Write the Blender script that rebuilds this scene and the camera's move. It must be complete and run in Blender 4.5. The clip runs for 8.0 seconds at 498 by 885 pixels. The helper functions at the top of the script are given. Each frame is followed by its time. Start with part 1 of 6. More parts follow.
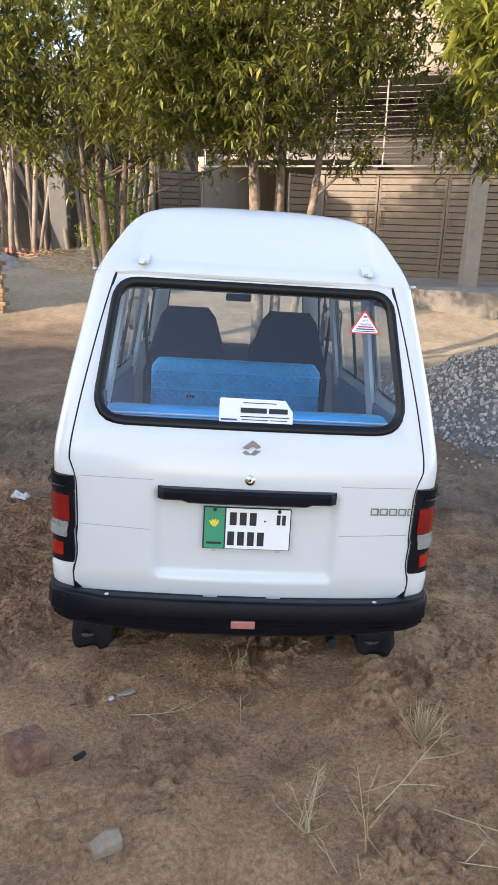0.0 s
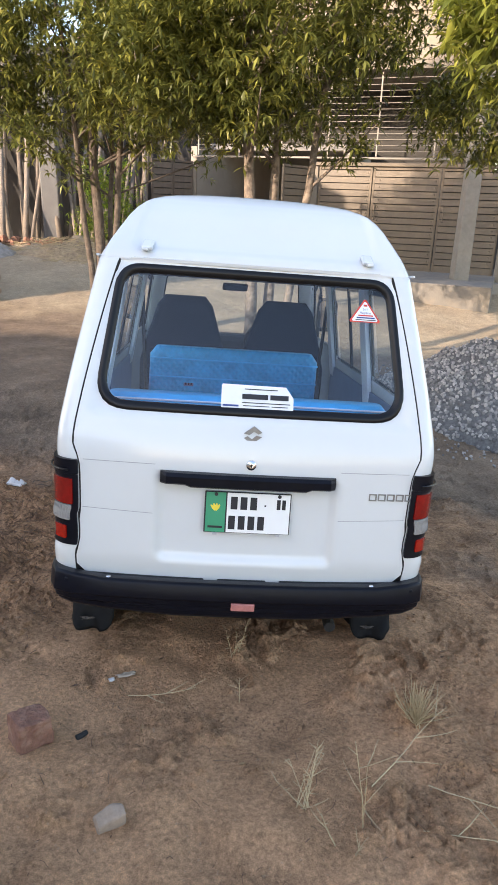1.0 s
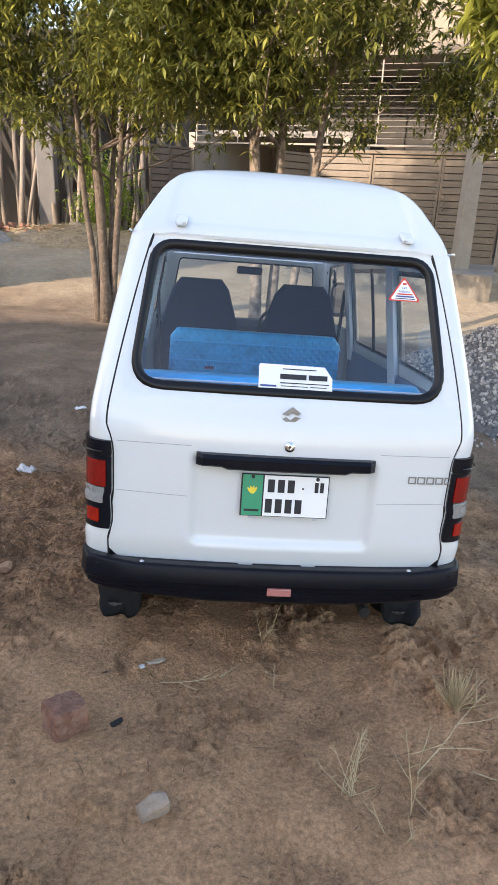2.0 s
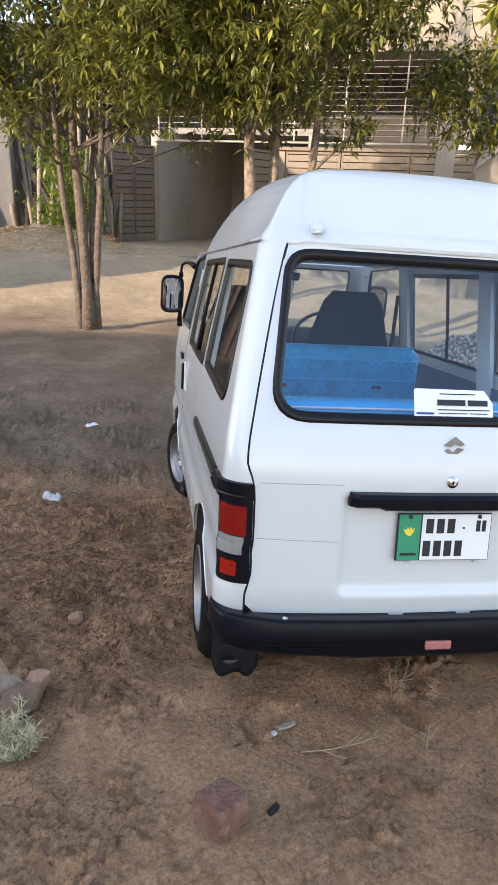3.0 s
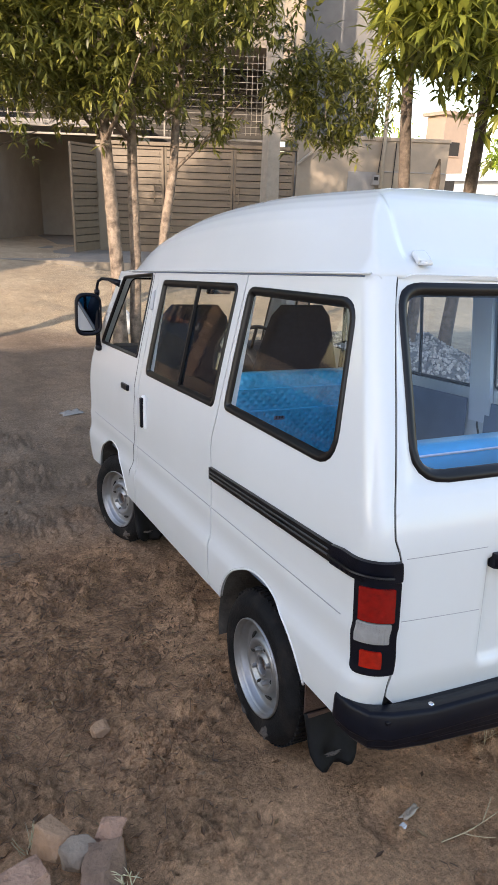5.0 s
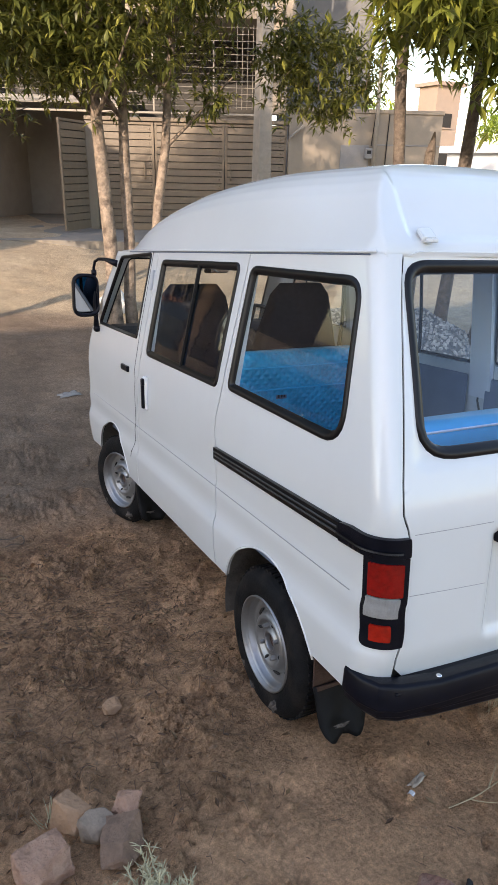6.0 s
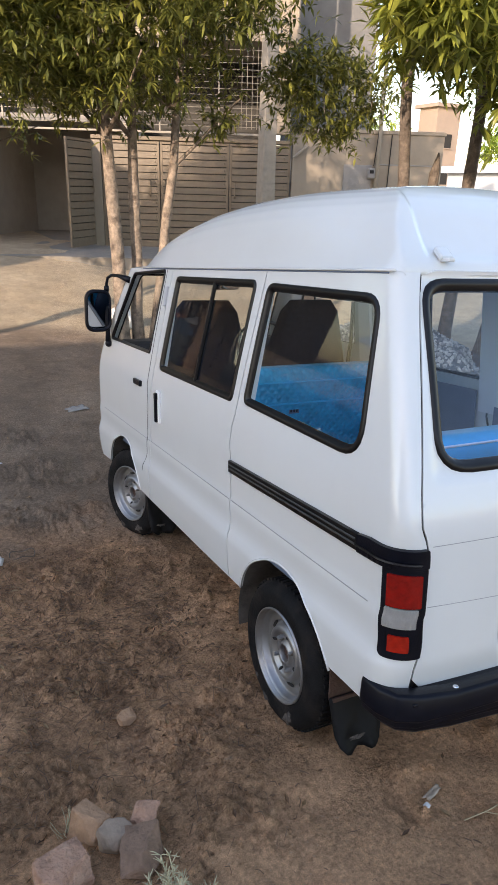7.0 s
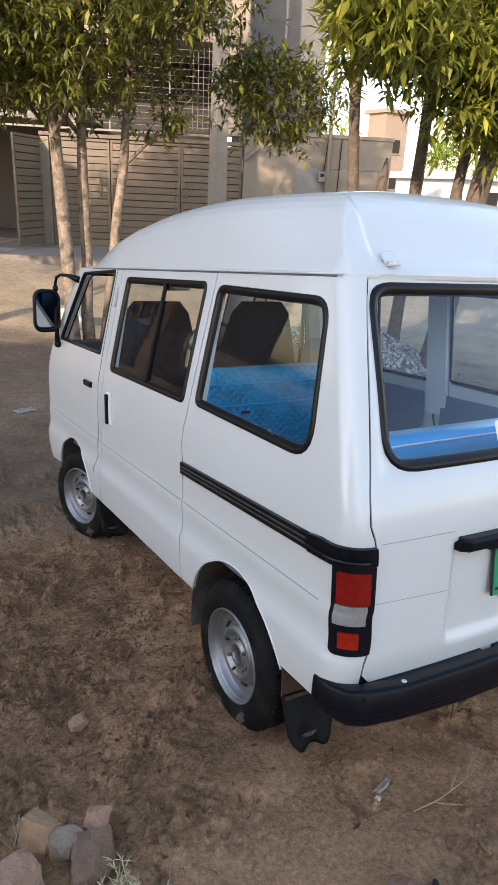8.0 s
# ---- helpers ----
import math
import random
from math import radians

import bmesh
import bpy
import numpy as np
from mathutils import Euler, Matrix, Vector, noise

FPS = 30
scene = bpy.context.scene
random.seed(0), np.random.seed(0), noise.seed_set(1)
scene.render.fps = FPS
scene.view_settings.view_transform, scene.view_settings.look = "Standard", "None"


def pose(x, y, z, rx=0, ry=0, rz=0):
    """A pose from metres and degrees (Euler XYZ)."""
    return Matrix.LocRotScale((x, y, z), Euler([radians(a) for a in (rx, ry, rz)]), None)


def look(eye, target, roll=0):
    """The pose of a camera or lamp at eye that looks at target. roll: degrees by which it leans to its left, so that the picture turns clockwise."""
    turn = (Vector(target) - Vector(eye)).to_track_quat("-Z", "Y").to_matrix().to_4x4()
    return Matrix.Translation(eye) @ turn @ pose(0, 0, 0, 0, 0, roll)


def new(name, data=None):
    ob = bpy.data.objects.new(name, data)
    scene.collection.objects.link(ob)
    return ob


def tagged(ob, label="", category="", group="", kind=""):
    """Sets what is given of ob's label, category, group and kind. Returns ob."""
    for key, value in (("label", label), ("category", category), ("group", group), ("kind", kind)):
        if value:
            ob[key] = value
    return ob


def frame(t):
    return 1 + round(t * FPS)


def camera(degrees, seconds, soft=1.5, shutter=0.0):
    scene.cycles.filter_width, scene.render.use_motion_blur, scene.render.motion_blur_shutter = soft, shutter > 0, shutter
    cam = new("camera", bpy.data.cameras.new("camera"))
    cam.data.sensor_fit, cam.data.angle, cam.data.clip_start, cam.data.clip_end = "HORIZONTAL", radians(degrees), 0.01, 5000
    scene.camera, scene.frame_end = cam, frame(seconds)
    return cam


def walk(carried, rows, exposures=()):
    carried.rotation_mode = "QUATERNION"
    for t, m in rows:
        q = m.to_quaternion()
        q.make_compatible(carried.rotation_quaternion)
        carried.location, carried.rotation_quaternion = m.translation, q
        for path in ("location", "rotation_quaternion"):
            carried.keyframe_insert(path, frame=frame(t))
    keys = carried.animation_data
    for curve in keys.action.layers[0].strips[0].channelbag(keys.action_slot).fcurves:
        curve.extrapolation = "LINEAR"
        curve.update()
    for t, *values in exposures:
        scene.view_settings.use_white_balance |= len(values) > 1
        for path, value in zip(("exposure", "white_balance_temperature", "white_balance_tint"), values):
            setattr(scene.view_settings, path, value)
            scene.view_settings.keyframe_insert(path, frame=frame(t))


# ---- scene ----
cam = camera(41.3, 8.0)
PATH = [
    (0, (-0.059, -2.138, 1.804), (0.025, -0.253, 1.141), 1.27),
    (0.5, (-0.082, -2.158, 1.801), (0.022, -0.275, 1.134), 1.87),
    (1, (-0.102, -2.178, 1.794), (0.014, -0.302, 1.109), 2.06),
    (1.2, (-0.112, -2.178, 1.792), (0.006, -0.304, 1.104), 2.06),
    (2.3, (-0.398, -2.042, 1.727), (-0.237, -0.193, 0.982), 2.53),
    (2.5, (-0.521, -1.942, 1.742), (-0.341, -0.111, 0.958), 2.32),
    (2.8, (-0.707, -1.816, 1.753), (-0.534, 0.029, 1.0), 2.03),
    (3, (-0.861, -1.749, 1.728), (-0.568, 0.098, 1.019), 1.98),
    (3.2, (-1.001, -1.694, 1.743), (-0.588, 0.112, 0.989), 0.59),
    (3.4, (-1.121, -1.634, 1.763), (-0.659, 0.162, 1.013), 1.71),
    (3.5, (-1.165, -1.591, 1.775), (-0.696, 0.211, 1.046), 1.92),
    (3.7, (-1.252, -1.481, 1.764), (-0.765, 0.346, 1.113), 1.36),
    (4, (-1.358, -1.309, 1.778), (-0.782, 0.483, 1.101), 1.48),
    (4.2, (-1.386, -1.246, 1.789), (-0.754, 0.533, 1.128), 2.01),
    (4.4, (-1.435, -1.19, 1.794), (-0.712, 0.555, 1.136), 2.36),
    (4.5, (-1.454, -1.17, 1.799), (-0.699, 0.553, 1.12), 2.27),
    (4.7, (-1.53, -1.132, 1.785), (-0.708, 0.558, 1.099), 2.51),
    (5.8, (-1.584, -1.131, 1.789), (-0.796, 0.529, 1.0), 0.96),
    (6, (-1.598, -1.125, 1.793), (-0.77, 0.524, 1.022), 1.39),
    (6.5, (-1.625, -1.129, 1.793), (-0.793, 0.52, 1.026), 1.69),
    (7, (-1.666, -1.134, 1.798), (-0.831, 0.532, 1.071), 1.71),
    (7.5, (-1.679, -1.116, 1.795), (-0.824, 0.531, 1.05), 2.32),
    (7.6, (-1.685, -1.117, 1.794), (-0.802, 0.519, 1.057), 2.84),
    (8, (-1.663, -1.144, 1.802), (-0.704, 0.457, 1.083), 2.90),
]
walk(cam, [(t, look(eye, target, roll)) for t, eye, target, roll in PATH], exposures=[(0.0, 2.28, 7230, 18), (3.0, 2.32, 7230, 18), (4.0, 2.30, 7230, 18), (6.0, 2.08, 7230, 18), (8.0, 2.02, 7230, 18)])

# ---- daylight ----
SUN_AZ, SUN_EL = radians(54), radians(18)        # azimuth of travel from +y towards +x, and height
world = bpy.data.worlds.new("sky")
scene.world = world
world.use_nodes = True
wn, wl = world.node_tree.nodes, world.node_tree.links
sky = wn.new("ShaderNodeTexSky")
sky.sky_type = "NISHITA"
sky.sun_disc = False
sky.sun_elevation = SUN_EL
sky.sun_rotation = math.pi + SUN_AZ
sky.dust_density = 0.9
wn["Background"].inputs[1].default_value = 0.15
wl.new(sky.outputs[0], wn["Background"].inputs[0])
sun_data = bpy.data.lights.new("sun", "SUN")
sun_data.energy, sun_data.angle, sun_data.color = 1.7, radians(0.6), (1.0, 0.9, 0.76)
sun = new("sun", sun_data)
travel = Vector((math.sin(SUN_AZ) * math.cos(SUN_EL), math.cos(SUN_AZ) * math.cos(SUN_EL), -math.sin(SUN_EL)))
sun.matrix_world = Matrix.Translation((-6, -12, 14)) @ travel.to_track_quat("-Z", "Y").to_matrix().to_4x4()

# ---- materials ----
def material(name, color, rough=0.6, metal=0.0, spread=0.0, scale=8.0, bump=0.0, bump_scale=60.0, dirt=None, dirt_scale=1.5, dirt_amount=0.5,
             coat=0.0, random_piece=0.0, spec=0.5):
    """A procedural surface: base colour with fine and coarse variation, optional dirt in patches and fine relief."""
    m = bpy.data.materials.new(name)
    m.use_nodes = True
    n, l = m.node_tree.nodes, m.node_tree.links
    b = n["Principled BSDF"]
    b.inputs["Roughness"].default_value, b.inputs["Metallic"].default_value = rough, metal
    b.inputs["Coat Weight"].default_value = coat
    b.inputs["Coat Roughness"].default_value = 0.06
    b.inputs["Specular IOR Level"].default_value = spec
    b.inputs["Base Color"].default_value = (*color, 1)
    co = n.new("ShaderNodeTexCoord").outputs["Object"]
    out = None
    if spread > 0:
        fine = n.new("ShaderNodeTexNoise")
        fine.inputs["Scale"].default_value, fine.inputs["Detail"].default_value, fine.inputs["Roughness"].default_value = scale, 6, 0.65
        l.new(co, fine.inputs["Vector"])
        ramp = n.new("ShaderNodeMapRange")
        ramp.inputs[1].default_value, ramp.inputs[2].default_value = 0.3, 0.7
        ramp.inputs[3].default_value, ramp.inputs[4].default_value = 1 - spread, 1 + spread
        l.new(fine.outputs["Fac"], ramp.inputs[0])
        mul = n.new("ShaderNodeMix")
        mul.data_type, mul.blend_type = "RGBA", "MULTIPLY"
        mul.inputs[0].default_value = 1
        mul.inputs[6].default_value = (*color, 1)
        l.new(ramp.outputs[0], mul.inputs[7])
        out = mul.outputs[2]
    if random_piece > 0:
        info = n.new("ShaderNodeObjectInfo")
        rr = n.new("ShaderNodeMapRange")
        rr.inputs[3].default_value, rr.inputs[4].default_value = 1 - random_piece, 1 + random_piece
        l.new(info.outputs["Random"], rr.inputs[0])
        mul = n.new("ShaderNodeMix")
        mul.data_type, mul.blend_type = "RGBA", "MULTIPLY"
        mul.inputs[0].default_value = 1
        mul.inputs[6].default_value = (*color, 1)
        if out:
            l.new(out, mul.inputs[6])
        l.new(rr.outputs[0], mul.inputs[7])
        out = mul.outputs[2]
    if dirt:
        patch = n.new("ShaderNodeTexNoise")
        patch.inputs["Scale"].default_value, patch.inputs["Detail"].default_value, patch.inputs["Roughness"].default_value = dirt_scale, 8, 0.62
        l.new(co, patch.inputs["Vector"])
        pr = n.new("ShaderNodeMapRange")
        pr.inputs[1].default_value, pr.inputs[2].default_value = 0.48, 0.68
        pr.inputs[4].default_value = dirt_amount
        l.new(patch.outputs["Fac"], pr.inputs[0])
        mix = n.new("ShaderNodeMix")
        mix.data_type = "RGBA"
        mix.inputs[6].default_value = (*color, 1)
        if out:
            l.new(out, mix.inputs[6])
        mix.inputs[7].default_value = (*dirt, 1)
        l.new(pr.outputs[0], mix.inputs[0])
        out = mix.outputs[2]
    if out:
        l.new(out, b.inputs["Base Color"])
    if bump > 0:
        bn = n.new("ShaderNodeTexNoise")
        bn.inputs["Scale"].default_value, bn.inputs["Detail"].default_value = bump_scale, 5
        l.new(co, bn.inputs["Vector"])
        bp = n.new("ShaderNodeBump")
        bp.inputs["Strength"].default_value, bp.inputs["Distance"].default_value = bump, 0.02
        l.new(bn.outputs["Fac"], bp.inputs["Height"])
        l.new(bp.outputs[0], b.inputs["Normal"])
    return m


def glass(name, tint, gloss=1.0):
    """Thin pane: lets light through with a tint, mirrors by Fresnel."""
    m = bpy.data.materials.new(name)
    m.use_nodes = True
    n, l = m.node_tree.nodes, m.node_tree.links
    n.remove(n["Principled BSDF"])
    tr, gl, mx, lw, pw, ma = (n.new("ShaderNode" + k) for k in ("BsdfTransparent", "BsdfGlossy", "MixShader", "LayerWeight", "Math", "Math"))
    tr.inputs[0].default_value = (*tint, 1)
    gl.inputs["Roughness"].default_value = 0.02
    gl.inputs["Color"].default_value = (gloss, gloss, gloss, 1)
    lw.inputs[0].default_value = 0.5
    pw.operation, ma.operation = "POWER", "MULTIPLY_ADD"
    pw.inputs[1].default_value = 5.0
    ma.inputs[1].default_value, ma.inputs[2].default_value = 0.5, 0.045
    l.new(lw.outputs["Facing"], pw.inputs[0])
    l.new(pw.outputs[0], ma.inputs[0])
    l.new(ma.outputs[0], mx.inputs[0])
    l.new(tr.outputs[0], mx.inputs[1])
    l.new(gl.outputs[0], mx.inputs[2])
    l.new(mx.outputs[0], n["Material Output"].inputs[0])
    return m


WHITE = material("white_car_paint", (0.635, 0.655, 0.652), 0.25, spread=0.015, scale=3, coat=0.5, dirt=(0.62, 0.58, 0.52), dirt_scale=2.2, dirt_amount=0.10)
WHITE_IN = material("white_inner_paint", (0.72, 0.73, 0.74), 0.45, spread=0.02)
BLACK_PLASTIC = material("black_plastic", (0.004, 0.0048, 0.009), 0.34, spread=0.25, scale=25, bump=0.1, bump_scale=400, dirt=(0.022, 0.019, 0.018), dirt_scale=6, dirt_amount=0.15, spec=0.16)
RUBBER = material("black_rubber", (0.005, 0.005, 0.006), 0.36, spread=0.2, spec=0.28)
TYRE = material("tyre_rubber", (0.009, 0.009, 0.0095), 0.7, spread=0.3, scale=20, bump=0.2, bump_scale=150, dirt=(0.05, 0.038, 0.03), dirt_scale=9, dirt_amount=0.35, spec=0.1)
STEEL = material("silver_steel", (0.27, 0.273, 0.28), 0.42, metal=0.75, spread=0.08, scale=18, dirt=(0.2, 0.15, 0.11), dirt_scale=14, dirt_amount=0.35)
GREY_LINE = material("crease_shade", (0.27, 0.28, 0.29), 0.6)
GUNMETAL = material("dull_badge_metal", (0.22, 0.215, 0.20), 0.4, metal=0.3)
CHROME = material("chrome", (0.75, 0.76, 0.78), 0.12, metal=1.0)
DARK = material("dark_underbody", (0.012, 0.011, 0.01), 0.85, spread=0.3)
RED_LENS = material("red_lens", (0.20, 0.004, 0.003), 0.16, spread=0.25, scale=45, bump=0.07, bump_scale=260, coat=0.3)
RED_LENS2 = material("orange_red_lens", (0.30, 0.010, 0.004), 0.16, spread=0.2, scale=45, coat=0.3)
CLEAR_LENS = material("clear_lens", (0.26, 0.255, 0.245), 0.2, spread=0.1, scale=40, bump=0.1, bump_scale=300)
MUD = material("dry_grey_mud", (0.075, 0.062, 0.053), 0.95, spread=0.3, scale=30, bump=0.8, bump_scale=90)
REFLECTOR = material("pale_red_reflector", (0.42, 0.16, 0.14), 0.25, spread=0.15, scale=60)
BLUE_SEAT = material("blue_seat_cover", (0.0, 0.34, 0.60), 0.42, spread=0.18, scale=12, bump=0.25, bump_scale=30)


def quilt(m, scale):
    """Diamond quilting as relief."""
    n, l = m.node_tree.nodes, m.node_tree.links
    co = n.new("ShaderNodeTexCoord").outputs["Object"]
    waves = []
    for turn in (0.785, -0.785):
        mp = n.new("ShaderNodeMapping")
        mp.inputs["Rotation"].default_value = (0, turn, 0)
        l.new(co, mp.inputs[0])
        w = n.new("ShaderNodeTexWave")
        w.inputs["Scale"].default_value = scale
        l.new(mp.outputs[0], w.inputs["Vector"])
        waves.append(w.outputs["Fac"])
    mn = n.new("ShaderNodeMath")
    mn.operation = "MULTIPLY"
    l.new(waves[0], mn.inputs[0])
    l.new(waves[1], mn.inputs[1])
    bp = n.new("ShaderNodeBump")
    bp.inputs["Strength"].default_value, bp.inputs["Distance"].default_value = 0.40, 0.016
    l.new(mn.outputs[0], bp.inputs["Height"])
    l.new(bp.outputs[0], n["Principled BSDF"].inputs["Normal"])


quilt(BLUE_SEAT, 11.0)
BLUE_VINYL = material("bright_blue_vinyl", (0.0, 0.42, 0.74), 0.35, spread=0.06, coat=0.15)
DARK_SEAT = material("charcoal_seat_fabric", (0.013, 0.022, 0.038), 0.9, spread=0.2, scale=40, bump=0.08, bump_scale=200, spec=0.08)
TRIM_GREY = material("blue_grey_trim_panel", (0.10, 0.14, 0.22), 0.6, spread=0.08)
PAPER = material("white_paper", (0.78, 0.79, 0.8), 0.6, spread=0.03)
INK = material("black_ink", (0.012, 0.012, 0.016), 0.6)
INK_BLUE = material("blue_ink", (0.03, 0.06, 0.22), 0.6)
INK_RED = material("red_ink", (0.6, 0.05, 0.03), 0.5)
PLATE_WHITE = material("white_plate", (0.8, 0.81, 0.8), 0.35, spread=0.02)
PLATE_GREEN = material("green_plate_band", (0.01, 0.27, 0.14), 0.35, spread=0.05)
YELLOW = material("yellow_print", (0.75, 0.6, 0.05), 0.4)
GLASS = glass("window_glass", (0.86, 0.89, 0.90))
GLASS_REAR = glass("rear_window_glass", (0.74, 0.86, 0.97))
MIRROR = material("mirror_glass", (0.60, 0.62, 0.65), 0.02, metal=1.0)
LEATHER_DARK = material("dark_dashboard", (0.03, 0.031, 0.034), 0.6, spread=0.1)

CONCRETE = material("weathered_concrete", (0.30, 0.26, 0.21), 0.85, spread=0.12, scale=9, bump=0.3, bump_scale=40, dirt=(0.24, 0.2, 0.16), dirt_scale=1.6, dirt_amount=0.5)
PLASTER = material("beige_plaster", (0.27, 0.222, 0.168), 0.85, spread=0.06, scale=6, bump=0.15, bump_scale=80, dirt=(0.22, 0.18, 0.14), dirt_scale=0.9, dirt_amount=0.5)
PLASTER_GREY = material("grey_cement_plaster", (0.25, 0.235, 0.22), 0.9, spread=0.08, scale=5, bump=0.2, bump_scale=50, dirt=(0.2, 0.18, 0.16), dirt_scale=0.8, dirt_amount=0.5)
GATE_PAINT = material("beige_gate_paint", (0.165, 0.125, 0.085), 0.5, spread=0.06, scale=10, dirt=(0.2, 0.15, 0.1), dirt_scale=2.5, dirt_amount=0.35, random_piece=0.06)
GATE_BROWN = material("brown_gate_paint", (0.13, 0.095, 0.07), 0.55, spread=0.12, scale=8, dirt=(0.2, 0.15, 0.11), dirt_scale=2, dirt_amount=0.3, random_piece=0.08)
RAIL_PAINT = material("cream_rail_paint", (0.27, 0.235, 0.19), 0.5, spread=0.08)
PLASTER_ROOM = material("pale_inner_plaster", (0.36, 0.32, 0.27), 0.9, spread=0.06, scale=4, bump=0.1, bump_scale=60, dirt=(0.26, 0.23, 0.19), dirt_scale=0.9, dirt_amount=0.5)
APRON = material("grey_cement_apron", (0.20, 0.18, 0.155), 0.9, spread=0.10, scale=6, bump=0.25, bump_scale=40, dirt=(0.34, 0.27, 0.19), dirt_scale=1.2, dirt_amount=0.6)
# near-black tone that puts deep shade into the colour of surfaces behind openings
SHADE_TONE = material("deep_shade_tone", (0.05, 0.045, 0.04), 0.8, spread=0.1)
BARK = material("grey_brown_bark", (0.125, 0.095, 0.072), 0.95, spread=0.45, scale=14, bump=0.9, bump_scale=35, dirt=(0.09, 0.065, 0.05), dirt_scale=5, dirt_amount=0.7)
BARK_PALE = material("pale_stem_bark", (0.235, 0.18, 0.135), 0.9, spread=0.45, scale=11, bump=0.8, bump_scale=30, dirt=(0.07, 0.05, 0.038), dirt_scale=9, dirt_amount=0.9)
POLE_WOOD = material("weathered_pole_wood", (0.22, 0.18, 0.145), 0.9, spread=0.25, scale=7, bump=0.4, bump_scale=30, random_piece=0.2)
BRICK = material("dusty_clay_brick", (0.27, 0.125, 0.078), 0.92, spread=0.35, scale=18, bump=0.9, bump_scale=60, dirt=(0.38, 0.235, 0.155), dirt_scale=13, dirt_amount=0.5, random_piece=0.18)
BRICK_YELLOW = material("yellow_brown_brick", (0.33, 0.22, 0.14), 0.92, spread=0.18, scale=12, bump=0.4, bump_scale=60, random_piece=0.18)
STONE = material("dusty_stone", (0.34, 0.20, 0.115), 0.95, spread=0.2, scale=16, bump=0.5, bump_scale=50, dirt=(0.26, 0.18, 0.13), dirt_scale=7, dirt_amount=0.6, random_piece=0.12)
STRAW = material("dry_straw", (0.40, 0.31, 0.18), 0.9, spread=0.2, scale=20)
SAGE = material("pale_grey_green_weed", (0.44, 0.40, 0.25), 0.85, spread=0.2, scale=20)
PLASTIC_BAG = material("white_plastic_litter", (0.58, 0.57, 0.56), 0.35, spread=0.05)
DIST_WALL = material("far_pink_plaster", (0.240, 0.186, 0.150), 0.9, spread=0.06, scale=1.0)
TIN_WHITE = material("white_tin", (0.42, 0.43, 0.45), 0.5, spread=0.05)


def leaf_material(name, dark, pale, young):
    """Leaf: colour varies leaf by leaf, light shines through."""
    m = bpy.data.materials.new(name)
    m.use_nodes = True
    n, l = m.node_tree.nodes, m.node_tree.links
    b = n["Principled BSDF"]
    b.inputs["Roughness"].default_value = 0.38
    geo = n.new("ShaderNodeNewGeometry")
    ramp = n.new("ShaderNodeValToRGB")
    e = ramp.color_ramp.elements
    e[0].color, e[1].color = (*dark, 1), (*young, 1)
    e[1].position = 1.0
    mid = e.new(0.7)
    mid.color = (*pale, 1)
    l.new(geo.outputs["Random Per Island"], ramp.inputs[0])
    l.new(ramp.outputs[0], b.inputs["Base Color"])
    tl = n.new("ShaderNodeBsdfTranslucent")
    l.new(ramp.outputs[0], tl.inputs[0])
    mx = n.new("ShaderNodeMixShader")
    mx.inputs[0].default_value = 0.45
    l.new(b.outputs[0], mx.inputs[1])
    l.new(tl.outputs[0], mx.inputs[2])
    l.new(mx.outputs[0], n["Material Output"].inputs[0])
    return m


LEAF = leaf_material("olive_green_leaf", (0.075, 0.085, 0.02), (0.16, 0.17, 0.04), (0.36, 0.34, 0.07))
# brighter copy of the tree leaf, with sunlight put into its colour
LEAF_LIT = leaf_material("sunlit_leaf", (0.13, 0.15, 0.028), (0.28, 0.30, 0.055), (0.52, 0.50, 0.09))
LEAF_BUSH = leaf_material("bush_leaf", (0.12, 0.18, 0.025), (0.26, 0.36, 0.04), (0.5, 0.56, 0.06))


